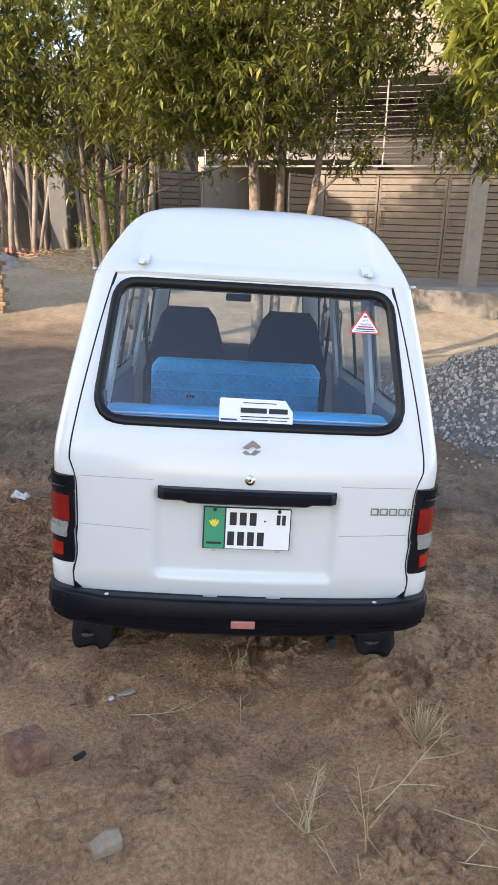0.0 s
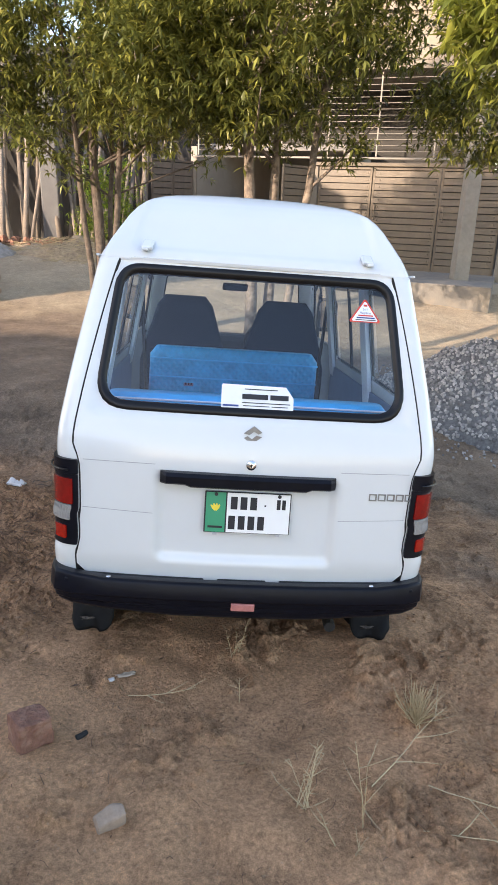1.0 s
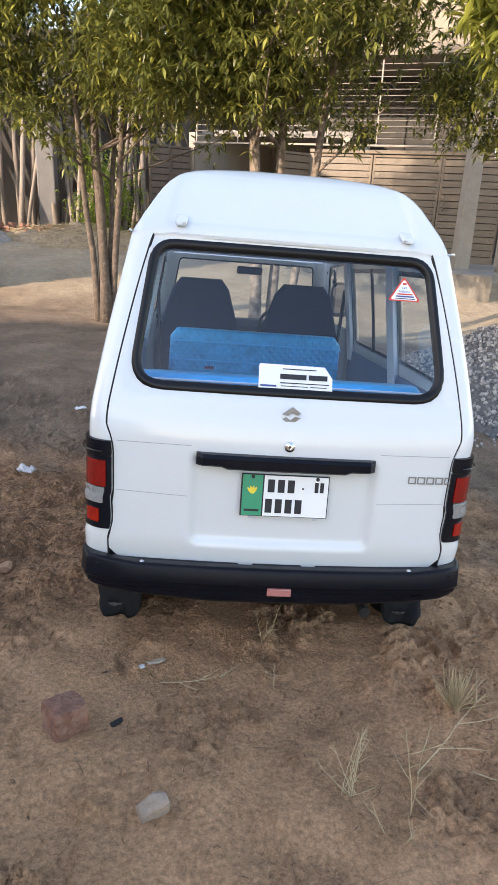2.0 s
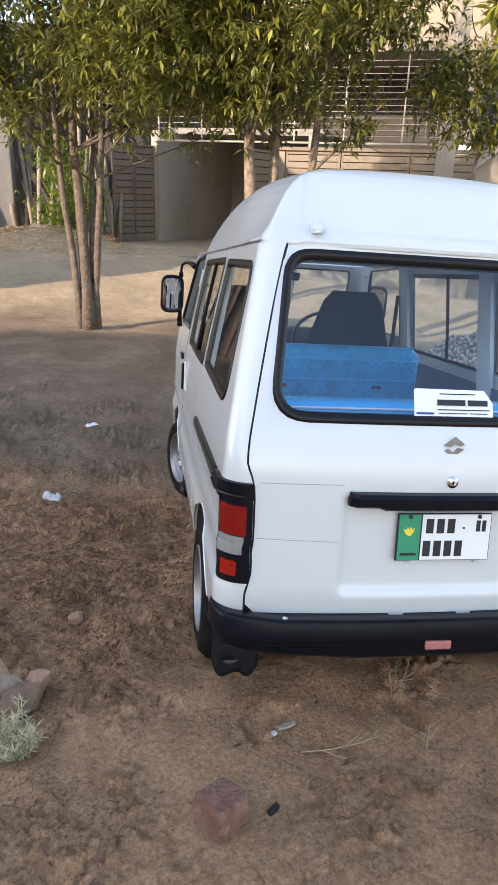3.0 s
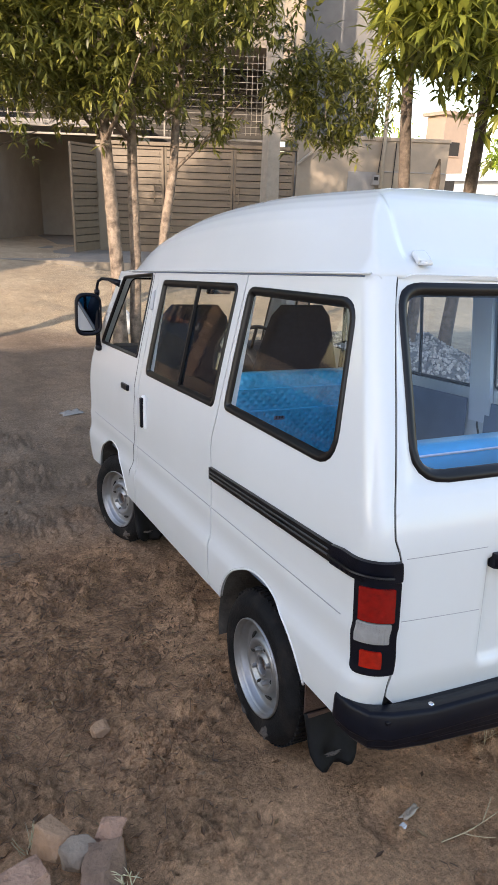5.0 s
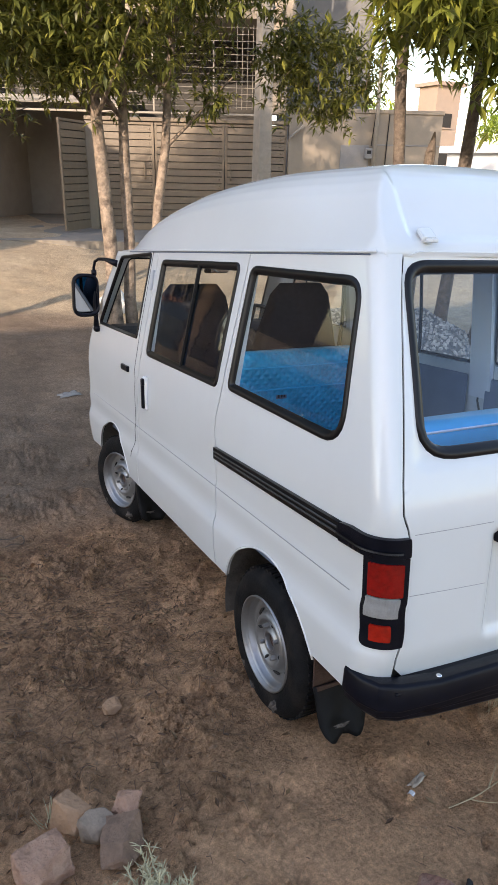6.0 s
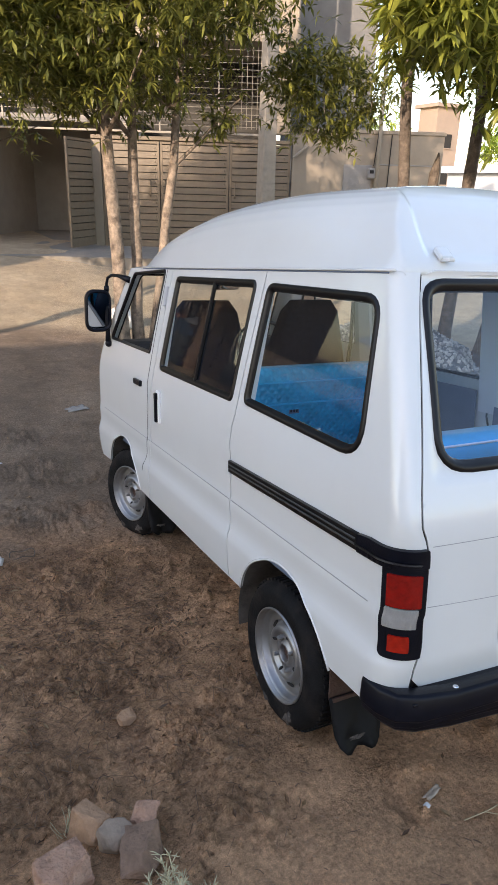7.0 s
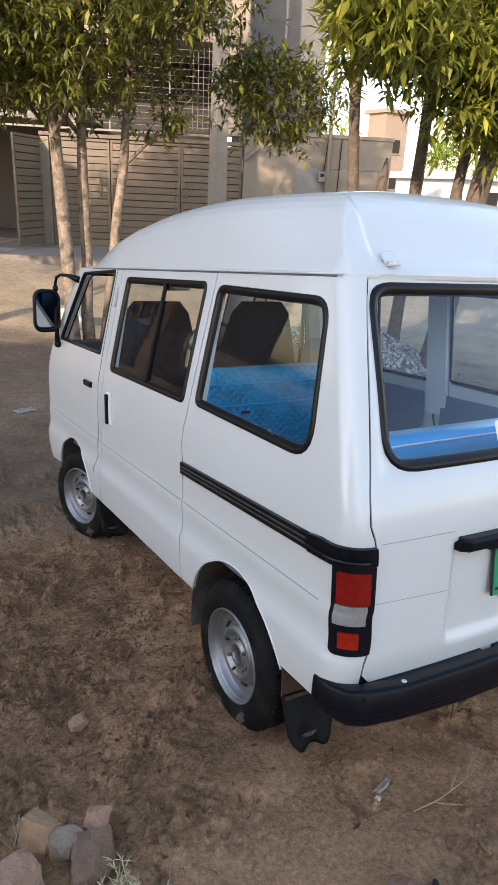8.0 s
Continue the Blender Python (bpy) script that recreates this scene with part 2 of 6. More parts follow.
def ground_material():
    """Sandy earth: brown near the bank, grey and trodden further on, pale sand beyond."""
    m = bpy.data.materials.new("sandy_earth")
    m.use_nodes = True
    n, l = m.node_tree.nodes, m.node_tree.links
    b = n["Principled BSDF"]
    b.inputs["Roughness"].default_value = 0.95
    b.inputs["Specular IOR Level"].default_value = 0.15
    co = n.new("ShaderNodeTexCoord").outputs["Object"]

    def noise(scale, detail=6, rough=0.6):
        k = n.new("ShaderNodeTexNoise")
        k.inputs["Scale"].default_value, k.inputs["Detail"].default_value, k.inputs["Roughness"].default_value = scale, detail, rough
        l.new(co, k.inputs["Vector"])
        return k.outputs["Fac"]

    def rng(v, a, c, lo=0.0, hi=1.0):
        k = n.new("ShaderNodeMapRange")
        for i, q in enumerate((a, c, lo, hi)):
            k.inputs[i + 1].default_value = q
        l.new(v, k.inputs[0])
        return k.outputs[0]

    def mixc(f, a, c, mode="MIX"):
        k = n.new("ShaderNodeMix")
        k.data_type, k.blend_type = "RGBA", mode
        if isinstance(f, float):
            k.inputs[0].default_value = f
        else:
            l.new(f, k.inputs[0])
        for i, q in ((6, a), (7, c)):
            if isinstance(q, tuple):
                k.inputs[i].default_value = (*q, 1)
            else:
                l.new(q, k.inputs[i])
        return k.outputs[2]

    def math_(op, a, c):
        k = n.new("ShaderNodeMath")
        k.operation = op
        for i, q in enumerate((a, c)):
            if isinstance(q, float):
                k.inputs[i].default_value = q
            else:
                l.new(q, k.inputs[i])
        return k.outputs[0]

    sep = n.new("ShaderNodeSeparateXYZ")
    l.new(co, sep.inputs[0])
    wobble = rng(noise(0.7), 0.3, 0.7, -1.2, 1.2)
    yy = math_("ADD", math_("ADD", sep.outputs[1], wobble), math_("MULTIPLY", sep.outputs[0], 0.35))
    brown = mixc(rng(noise(1.1, 4, 0.55), 0.38, 0.62), (0.60, 0.345, 0.190), (0.46, 0.264, 0.145))
    grey = mixc(rng(noise(2.1), 0.35, 0.65), (0.285, 0.210, 0.150), (0.205, 0.150, 0.108))
    sand = mixc(rng(noise(1.3), 0.35, 0.65), (0.50, 0.39, 0.265), (0.38, 0.29, 0.195))
    c = mixc(rng(yy, 1.3, 2.5), brown, grey)
    c = mixc(rng(yy, 7.2, 8.6), c, sand)
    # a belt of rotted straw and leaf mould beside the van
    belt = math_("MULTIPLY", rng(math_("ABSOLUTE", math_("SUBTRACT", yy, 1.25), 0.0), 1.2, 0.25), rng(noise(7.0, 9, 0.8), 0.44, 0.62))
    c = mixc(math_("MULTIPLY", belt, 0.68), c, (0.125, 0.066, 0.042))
    # random paler and darker mottling; the dark crumbs put crevice shade into the colour
    skin = rng(noise(9.0, 7, 0.7), 0.38, 0.62, 0.90, 1.10)
    c = mixc(1.0, c, skin, "MULTIPLY")
    crumbs = rng(noise(55, 9, 0.8), 0.37, 0.63, 0.60, 1.32)
    c = mixc(1.0, c, crumbs, "MULTIPLY")
    patches = rng(noise(1.9, 5, 0.65), 0.47, 0.62)
    # dark specks in patches: litter, and the shade of small pits as colour
    litter = math_("MULTIPLY", rng(noise(62, 4, 0.75), 0.55, 0.60), patches)
    c = mixc(math_("MULTIPLY", litter, 0.6), c, (0.07, 0.042, 0.028))
    pale = rng(noise(47, 2, 0.6), 0.66, 0.72)
    c = mixc(math_("MULTIPLY", pale, 0.35), c, (0.42, 0.32, 0.22))
    grain = rng(noise(330, 3, 0.75), 0.3, 0.7, 0.74, 1.26)
    c = mixc(1.0, c, grain, "MULTIPLY")
    l.new(c, b.inputs["Base Color"])
    vor = n.new("ShaderNodeTexVoronoi")
    vor.feature = "SMOOTH_F1"
    vor.inputs["Scale"].default_value = 95
    l.new(co, vor.inputs["Vector"])
    pan = rng(noise(2.6, 2, 0.5), 0.50, 0.60, 1.0, 0.30)       # dried, smooth pans between the crumbs
    h = math_("ADD", math_("MULTIPLY", math_("ADD", noise(70, 9, 0.78), math_("MULTIPLY", vor.outputs["Distance"], -0.45)), pan), math_("MULTIPLY", noise(240, 5, 0.8), 0.34))
    bp = n.new("ShaderNodeBump")
    bp.inputs["Strength"].default_value, bp.inputs["Distance"].default_value = 1.0, 0.022
    l.new(h, bp.inputs["Height"])
    l.new(bp.outputs[0], b.inputs["Normal"])
    return m


GROUND = ground_material()
# pale so that the added shade blocks bounce light onto the van
PALE_FRONT = material("pale_bounce_render", (0.42, 0.39, 0.34), 0.85, spread=0.05, scale=3, bump=0.1, bump_scale=60, dirt=(0.32, 0.29, 0.24), dirt_scale=0.5, dirt_amount=0.4)
# cement grey darkened so that the sunlit house wall reads as shaded
SHADE_GREY = material("shade_grey_cement", (0.15, 0.145, 0.14), 0.9, spread=0.1, scale=4, bump=0.2, bump_scale=50, dirt=(0.1, 0.095, 0.09), dirt_scale=0.7, dirt_amount=0.6)

# ---- mesh helpers ----
def mesh_ob(name, verts, faces, mat, parent=None, smooth=False, label="", mats=None, idx=None):
    me = bpy.data.meshes.new(name)
    me.from_pydata([tuple(v) for v in verts], [], [tuple(f) for f in faces])
    for q in (mats or [mat]):
        me.materials.append(q)
    if idx is not None:
        me.polygons.foreach_set("material_index", idx)
    if smooth:
        me.polygons.foreach_set("use_smooth", [True] * len(me.polygons))
    me.update()
    ob = new(name, me)
    if parent:
        ob.parent = parent
    if label:
        ob["label"] = label
    return ob


def part(name, bm, mat, parent=None, label="", smooth=False):
    """One bmesh as one mesh object under a thing or a part."""
    me = bpy.data.meshes.new(name)
    bmesh.ops.recalc_face_normals(bm, faces=bm.faces[:])
    if smooth:
        for f in bm.faces:
            f.smooth = True
    bm.to_mesh(me)
    bm.free()
    me.materials.append(mat)
    ob = new(name, me)
    if parent:
        ob.parent = parent
    if label:
        ob["label"] = label
    return ob


def thing(name, m, label, category, group="", kind=""):
    ob = new(name)
    ob.matrix_world = m
    return tagged(ob, label, category, group, kind)


def box(bm, size, at=(0, 0, 0), rot=None, bevel=0.0, seg=2):
    r = bmesh.ops.create_cube(bm, size=1)
    vs = r["verts"]
    m = Matrix.Translation(at) @ (rot.to_4x4() if rot else Matrix.Identity(4)) @ Matrix.Diagonal((*size, 1))
    bmesh.ops.transform(bm, matrix=m, verts=vs)
    if bevel > 0:
        es = list({e for v in vs for e in v.link_edges})
        bmesh.ops.bevel(bm, geom=es, offset=bevel, segments=seg, affect="EDGES", profile=0.5)
    return bm


def box_part(name, size, at, mat, parent=None, label="", bevel=0.0, rot=None, smooth=False):
    return part(name, box(bmesh.new(), size, at, rot, bevel), mat, parent, label, smooth)


def tube(bm, pts, radii, sides=8, caps=True):
    """A round tube along points, with a radius at each."""
    pts = [Vector(p) for p in pts]
    if isinstance(radii, (int, float)):
        radii = [radii] * len(pts)
    ref = Vector((0.31, 0.17, 0.93))
    rings = []
    for i, p in enumerate(pts):
        d = (pts[min(i + 1, len(pts) - 1)] - pts[max(i - 1, 0)]).normalized()
        if abs(d.dot(ref)) > 0.95:
            ref = Vector((1, 0, 0.1))
        a = d.cross(ref).normalized()
        c = d.cross(a)
        rings.append([bm.verts.new(p + radii[i] * (math.cos(t) * a + math.sin(t) * c)) for t in (2 * math.pi * k / sides for k in range(sides))])
    for r0, r1 in zip(rings, rings[1:]):
        for k in range(sides):
            bm.faces.new((r0[k], r0[(k + 1) % sides], r1[(k + 1) % sides], r1[k]))
    if caps:
        bm.faces.new(rings[0][::-1])
        bm.faces.new(rings[-1])
    return bm


def lathe(bm, profile, axis="x", sides=32):
    """Turns (radius, offset) pairs round an axis; the profile is a closed loop."""
    rings = []
    for r, o in profile:
        ring = []
        for k in range(sides):
            a = 2 * math.pi * k / sides
            u, v = r * math.cos(a), r * math.sin(a)
            ring.append(bm.verts.new((o, u, v) if axis == "x" else (u, v, o) if axis == "z" else (u, o, v)))
        rings.append(ring)
    for i in range(len(rings)):
        r0, r1 = rings[i], rings[(i + 1) % len(rings)]
        for k in range(sides):
            bm.faces.new((r0[k], r0[(k + 1) % sides], r1[(k + 1) % sides], r1[k]))
    return bm


def round_poly(pts, radii, seg=6):
    """The outline of a polygon with rounded corners."""
    out, n = [], len(pts)
    if isinstance(radii, (int, float)):
        radii = [radii] * n
    for i in range(n):
        p, a, c = Vector(pts[i]), Vector(pts[i - 1]), Vector(pts[(i + 1) % n])
        u, v = (a - p).normalized(), (c - p).normalized()
        half = u.angle(v) / 2
        d = min(radii[i] / math.tan(half), 0.49 * (a - p).length, 0.49 * (c - p).length)
        p0, p1 = p + u * d, p + v * d
        for k in range(seg + 1):
            t = k / seg
            out.append(tuple((1 - t) ** 2 * p0 + 2 * t * (1 - t) * p + t * t * p1))
    return out


def dense(loop, step):
    """The same closed outline with points every step."""
    out = []
    for i in range(len(loop)):
        a, c = Vector(loop[i]), Vector(loop[(i + 1) % len(loop)])
        k = max(1, math.ceil((c - a).length / step))
        out += [tuple(a.lerp(c, j / k)) for j in range(k)]
    return out


def inside(p, loop):
    c, n = False, len(loop)
    for i in range(n):
        (x0, y0), (x1, y1) = loop[i], loop[i - 1]
        if (y0 > p[1]) != (y1 > p[1]) and p[0] < (x1 - x0) * (p[1] - y0) / (y1 - y0) + x0:
            c = not c
    return c


def grow(loop, d):
    """A closed outline moved outwards by d (inwards if negative)."""
    n = len(loop)
    area = sum(loop[i - 1][0] * loop[i][1] - loop[i][0] * loop[i - 1][1] for i in range(n))
    s = 1 if area > 0 else -1
    out = []
    for i in range(n):
        t = (Vector(loop[(i + 1) % n]) - Vector(loop[i - 1]))
        t = t.normalized() if t.length > 1e-9 else Vector((1, 0))
        out.append((loop[i][0] + s * d * t.y, loop[i][1] - s * d * t.x))
    return out


def sheet(name, outline, holes, step, place, mat, parent, label="", thick=0.0, extra=()):
    """A curved panel: a flat outline with holes, meshed and laid into space by place(u, v)."""
    from mathutils.geometry import delaunay_2d_cdt
    loops = [dense(outline, step)] + [dense(h, step) for h in holes]
    pts, edges = [], []
    for lp in loops:
        k = len(pts)
        pts += [Vector(p) for p in lp]
        edges += [(k + i, k + (i + 1) % len(lp)) for i in range(len(lp))]
    us, vs = [p[0] for p in outline], [p[1] for p in outline]
    inner = [grow(lp, -0.35 * step) for lp in loops[:1]] + [grow(lp, 0.35 * step) for lp in loops[1:]]
    u = min(us) + step / 2
    while u < max(us):
        v = min(vs) + step / 2
        while v < max(vs):
            if inside((u, v), inner[0]) and not any(inside((u, v), h) for h in inner[1:]):
                pts.append(Vector((u, v)))
            v += step
        u += step
    pts += [Vector(p) for p in extra]
    vo, _, fo, _, _, _ = delaunay_2d_cdt(pts, edges, [], 0, 1e-6)
    keep = []
    for f in fo:
        c = sum((vo[i] for i in f), Vector((0, 0))) / len(f)
        if inside(c, loops[0]) and not any(inside(c, h) for h in loops[1:]):
            keep.append(f)
    at = [Vector(place(p.x, p.y)) for p in vo]
    mid = Vector((0, 1.5, 1.0))
    turn = sum((at[f[1]] - at[f[0]]).cross(at[f[2]] - at[f[0]]).dot(at[f[0]] - mid) for f in keep)
    ob = mesh_ob(name, at, keep if turn > 0 else [f[::-1] for f in keep], mat, parent, True, label)
    if thick:
        count = {}
        for f in ob.data.polygons:
            for k in f.edge_keys:
                count[k] = count.get(k, 0) + 1
        for e in ob.data.edges:
            e.use_edge_sharp = count[e.key] == 1
        mod = ob.modifiers.new("thickness", "SOLIDIFY")
        mod.thickness, mod.offset = thick, -1
    return ob


def seal(name, loop, outer, inner, place, normal, proud, mat, parent, label=""):
    """A rubber strip round an opening: from outer beyond the outline to inner within it, standing proud."""
    loop = dense(loop, 0.03)
    a, c, m0, m1 = grow(loop, outer), grow(loop, -inner), grow(loop, outer * 0.5), grow(loop, -inner * 0.5)
    verts, n = [], len(loop)
    for i in range(n):
        nn = normal(*loop[i])
        for q, h in ((a, -0.004), (m0, proud), (m1, proud), (c, -0.012)):
            verts.append(Vector(place(*q[i])) + nn * h)
    faces = []
    for i in range(n):
        j = (i + 1) % n
        for k in range(3):
            faces.append((4 * i + k, 4 * j + k, 4 * j + k + 1, 4 * i + k + 1))
    return mesh_ob(name, verts, faces, mat, parent, True, label)


def curve(xs, ys):
    """A smooth monotone curve through points."""
    xs, ys = np.array(xs, float), np.array(ys, float)
    h, d = np.diff(xs), np.diff(ys) / np.diff(xs)
    m = np.zeros(len(xs))
    for i in range(1, len(xs) - 1):
        if d[i - 1] * d[i] > 0:
            w1, w2 = 2 * h[i] + h[i - 1], h[i] + 2 * h[i - 1]
            m[i] = (w1 + w2) / (w1 / d[i - 1] + w2 / d[i])
    m[0], m[-1] = d[0], d[-1]

    def at(x):
        x = min(max(x, xs[0]), xs[-1])
        i = min(max(int(np.searchsorted(xs, x)) - 1, 0), len(h) - 1)
        s = (x - xs[i]) / h[i]
        return float((1 + 2 * s) * (1 - s) ** 2 * ys[i] + s * (1 - s) ** 2 * h[i] * m[i] + s * s * (3 - 2 * s) * ys[i + 1] + s * s * (s - 1) * h[i] * m[i + 1])
    return at


def bar_text(parent, mat, place, u0, u1, v0, v1, normal, proud=0.0015, name="print_bar"):
    """A plain printed bar between two corners of a surface."""
    q = [(u0, v0), (u1, v0), (u1, v1), (u0, v1)]
    return mesh_ob(name, [Vector(place(*p)) + normal * proud for p in q], [(0, 1, 2, 3)], mat, parent)

# ---- ground ----
def bank(x, y):
    """Height of the ground: the van's bank, the trodden hollow, the rise to the gates."""
    z = float(np.interp(y, (-9, -3, -0.5, 0.5, 2.4, 4.5, 8.5, 11.0, 13.3, 15), (0.0, 0.10, 0.06, -0.055, -0.262, -0.22, -0.2, 0.15, 0.42, 0.45)))
    far = min(1, max(0, (abs(x) - 9) / 10))
    return (z - 0.04 * x) * (1 - far)


PRINTS = {}
_rng = random.Random(77)
for _ in range(70):
    _p = (_rng.uniform(-2.6, 1.6), _rng.uniform(-1.4, 3.4), _rng.uniform(0.045, 0.062), _rng.uniform(0.10, 0.14), _rng.uniform(0, 3.14), _rng.uniform(0.007, 0.020))
    for _i in range(-1, 2):
        for _j in range(-1, 2):
            PRINTS.setdefault((math.floor(_p[0] * 4) + _i, math.floor(_p[1] * 4) + _j), []).append(_p)


# places where loose things lie on trodden, even soil
PADS = [(-0.675, -0.40, 0.20), (-1.555, 0.145, 0.20), (-1.275, 0.25, 0.15), (-0.385, -0.705, 0.13), (-1.385, 0.22, 0.13), (-1.335, 0.13, 0.18), (-1.43, 0.29, 0.13), (-0.42, -0.02, 0.10)]


def soil(x, y):
    """The same with undulations, footprints, clods and crumbs of the near soil."""
    z = bank(x, y) + 0.05 * noise.noise((x * 0.6, y * 0.6, 3)) + 0.024 * noise.noise((x * 2.1, y * 2.1, 7))
    if -3.2 < x < 3.4 and -3 < y < 5.5:
        edge = min(1, (3.3 - abs(x)) / 0.8, (5.5 - y) / 1.5)
        for px, py, pr in PADS:
            if abs(x - px) < pr and abs(y - py) < pr:
                edge = min(edge, max(0.08, math.hypot(x - px, y - py) / pr * 1.6 - 0.6))
        crumb = min(1, max(0.12, 0.32 + 0.45 * min(1, max(0, (-0.75 - x) / 0.4)) + 1.9 * noise.noise((x * 2.3, y * 2.3, 4)))) * max(0, edge)
        w = 0.03 * noise.noise((x * 9, y * 9, 31))
        c = noise.noise((x * 6 + w * 8, y * 6, 1))
        z += (0.016 * c + 0.024 * c * abs(c)) * max(0, edge)
        dent = 0
        for px, py, a, b, turn, deep in PRINTS.get((math.floor(x * 4), math.floor(y * 4)), ()):
            deep *= max(0, edge)
            u, v = (x - px) * math.cos(turn) + (y - py) * math.sin(turn), (y - py) * math.cos(turn) - (x - px) * math.sin(turn)
            r = math.sqrt((u / a) ** 2 + (v / b) ** 2) + 0.30 * noise.noise((x * 14, y * 14, 8))
            if r < 1.4:
                dent = 1 if r < 0.8 else dent
                z += -deep if r < 0.82 else deep * (-1 + 1.7 * (r - 0.82) / 0.14) if r < 0.96 else deep * 0.7 * (1.4 - r) / 0.44
        crumb *= 0.25 if dent else 1
        q = noise.noise((x * 3.1, y * 3.1, 21)) + 0.35 * noise.noise((x * 9, y * 9, 22))
        crumb *= 1 if q < 0.12 else max(0.10, 1 - (q - 0.12) / 0.06)
        e = noise.noise((x * 15, y * 15, 5))
        g = noise.noise((x * 27 + 3 * e, y * 27, 11))
        d = noise.noise((x * 48, y * 48, 9))
        lump = max(0, e - 0.06)
        z += crumb * (0.058 * lump ** 0.75 + 0.034 * max(0, g) ** 0.7 + 0.022 * d) + max(0.3, crumb) * (0.008 * noise.noise((x * 70, y * 70, 2)) + 0.004 * noise.noise((x * 130, y * 130, 6)))
    return z


def build_ground():
    xs = np.concatenate([np.linspace(-900, -40, 9), np.linspace(-30, -6, 25), np.linspace(-5.6, -2.5, 34), np.linspace(-2.45, 1.2, 340), np.linspace(1.22, 2.6, 56), np.linspace(2.7, 6, 34), np.linspace(6.5, 30, 25), np.linspace(40, 900, 9)])
    ys = np.concatenate([np.linspace(-900, -40, 9), np.linspace(-30, -3, 20), np.linspace(-2.4, -1.15, 30), np.linspace(-1.13, 1.4, 240), np.linspace(1.42, 2.4, 60), np.linspace(2.42, 4.6, 80), np.linspace(4.68, 12, 84), np.linspace(12.3, 30, 40), np.linspace(40, 900, 9)])
    verts = []
    for y in ys:
        for x in xs:
            verts.append((x, y, soil(x, y) if abs(x) < 12 and -6 < y < 16 else bank(x, y)))
    nx = len(xs)
    faces = [(j * nx + i, j * nx + i + 1, (j + 1) * nx + i + 1, (j + 1) * nx + i) for j in range(len(ys) - 1) for i in range(nx - 1)]
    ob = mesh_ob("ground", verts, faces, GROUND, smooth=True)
    return tagged(ob, "trodden sandy brown earth with clods, straw and dry leaves", "ground", kind="structure")


build_ground()

# ---- the van ----
VAN = pose(0, 0, 0, 0, 2.3) @ pose(0, 0, 0, -6.3)      # it leans to its off side with the bank
van = thing("van", VAN, "white high-roof microbus parked nose-down on an earth bank", "van")
RF = 0.08
FLAP = material("matte_black_flap", (0.006, 0.006, 0.0065), 0.62, spread=0.3, scale=20, spec=0.15)
RUST = material("rusty_brown_steel", (0.055, 0.028, 0.020), 0.8, spread=0.35, scale=20, bump=0.3, bump_scale=90)
HOUSING = material("dusty_wheel_housing", (0.10, 0.088, 0.075), 0.9, spread=0.4, scale=9, bump=0.4, bump_scale=40)
GAP_DARK = material("dark_door_gap", (0.06, 0.062, 0.065), 0.8)
TRACK_GREY = material("worn_grey_track", (0.045, 0.044, 0.044), 0.35, spread=0.2, scale=30)


half_width = curve((0.30, 0.37, 0.47, 0.545, 0.585, 0.62, 0.69, 0.702, 0.712, 0.88, 1.0, 1.10, 1.60, 1.7), (0.676, 0.690, 0.699, 0.701, 0.689, 0.686, 0.690, 0.690, 0.685, 0.688, 0.682, 0.668, 0.580, 0.562))
rear_line = curve((0.3, 0.45, 0.535, 0.56, 0.90, 0.96, 1.06, 1.60, 1.66), (-0.070, -0.074, -0.090, -0.093, -0.096, -0.091, -0.066, 0.135, 0.158))
front_line = curve((0.3, 0.5, 0.95, 1.10, 1.16, 1.60), (3.06, 3.12, 3.10, 3.05, 3.01, 2.66))
corner = curve((0.3, 0.86, 0.98, 1.7), (0.085, 0.085, 0.052, 0.052))
SEAM = curve((0.44, 0.86, 0.90, 0.97, 1.3, 1.58, 1.62), (0.092, 0.092, 0.086, 0.062, 0.066, 0.078, 0.09))


def side_place(sign, out=0.0):
    """Lays (u, z) on the flank; u runs along y and goes on round the rear and front corners."""
    def place(u, z):
        w, r, f = half_width(z), rear_line(z), front_line(z)
        rc = corner(z)
        if u < r + rc:
            a = (r + rc - u) / rc
            if a > math.pi / 2:
                return (sign * (w - rc - (a - math.pi / 2) * rc), r - out, z)
            return (sign * (w - rc + (rc + out) * math.cos(a)), r + rc - (rc + out) * math.sin(a), z)
        if u > f - RF:
            a = min((u - f + RF) / RF, math.pi / 2)
            return (sign * (w - RF + (RF + out) * math.cos(a)), f - RF + (RF + out) * math.sin(a), z)
        return (sign * (w + out), u, z)
    return place


def crown(x, z):
    return (0.03 if z < 1.0 else max(0.012, 0.03 - 0.04 * (z - 1.0))) * (1 - min(1, (x / (half_width(z) - corner(z) - 0.01)) ** 2))


def rear_place(out=0.0):
    def place(x, z):
        w, r = half_width(z), rear_line(z)
        rc = corner(z)
        e = max(0, abs(x) - (w - rc))
        y = r + rc - math.sqrt(max(0, rc * rc - e * e)) - crown(x, z)
        if abs(x) < 0.33 and 0.53 < z < 0.86:      # the recess for the number plate
            k = min(1, (0.33 - abs(x)) / 0.030) * min(1, (z - 0.53) / 0.035)
            y += 0.020 * k * k * (3 - 2 * k)
        dx, dz = 0.58 - 0.12 * max(0, z - 1.08) - abs(x), min(z - 1.06, 1.60 - z)
        if dx > 0 and dz > 0:                      # shallow step round the window
            y += 0.012 * min(1, dx / 0.03) * min(1, dz / 0.02)
        return (x, y - out, z)
    return place


def normal_of(place):
    def normal(u, v):
        p = Vector(place(u, v))
        a, c = Vector(place(u + 0.002, v)) - p, Vector(place(u, v + 0.002)) - p
        n = a.cross(c).normalized()
        n = -n if n.dot(Vector((p.x, p.y - 1.5, 0.2 * (p.z - 1)))) < 0 else n
        return n
    return normal


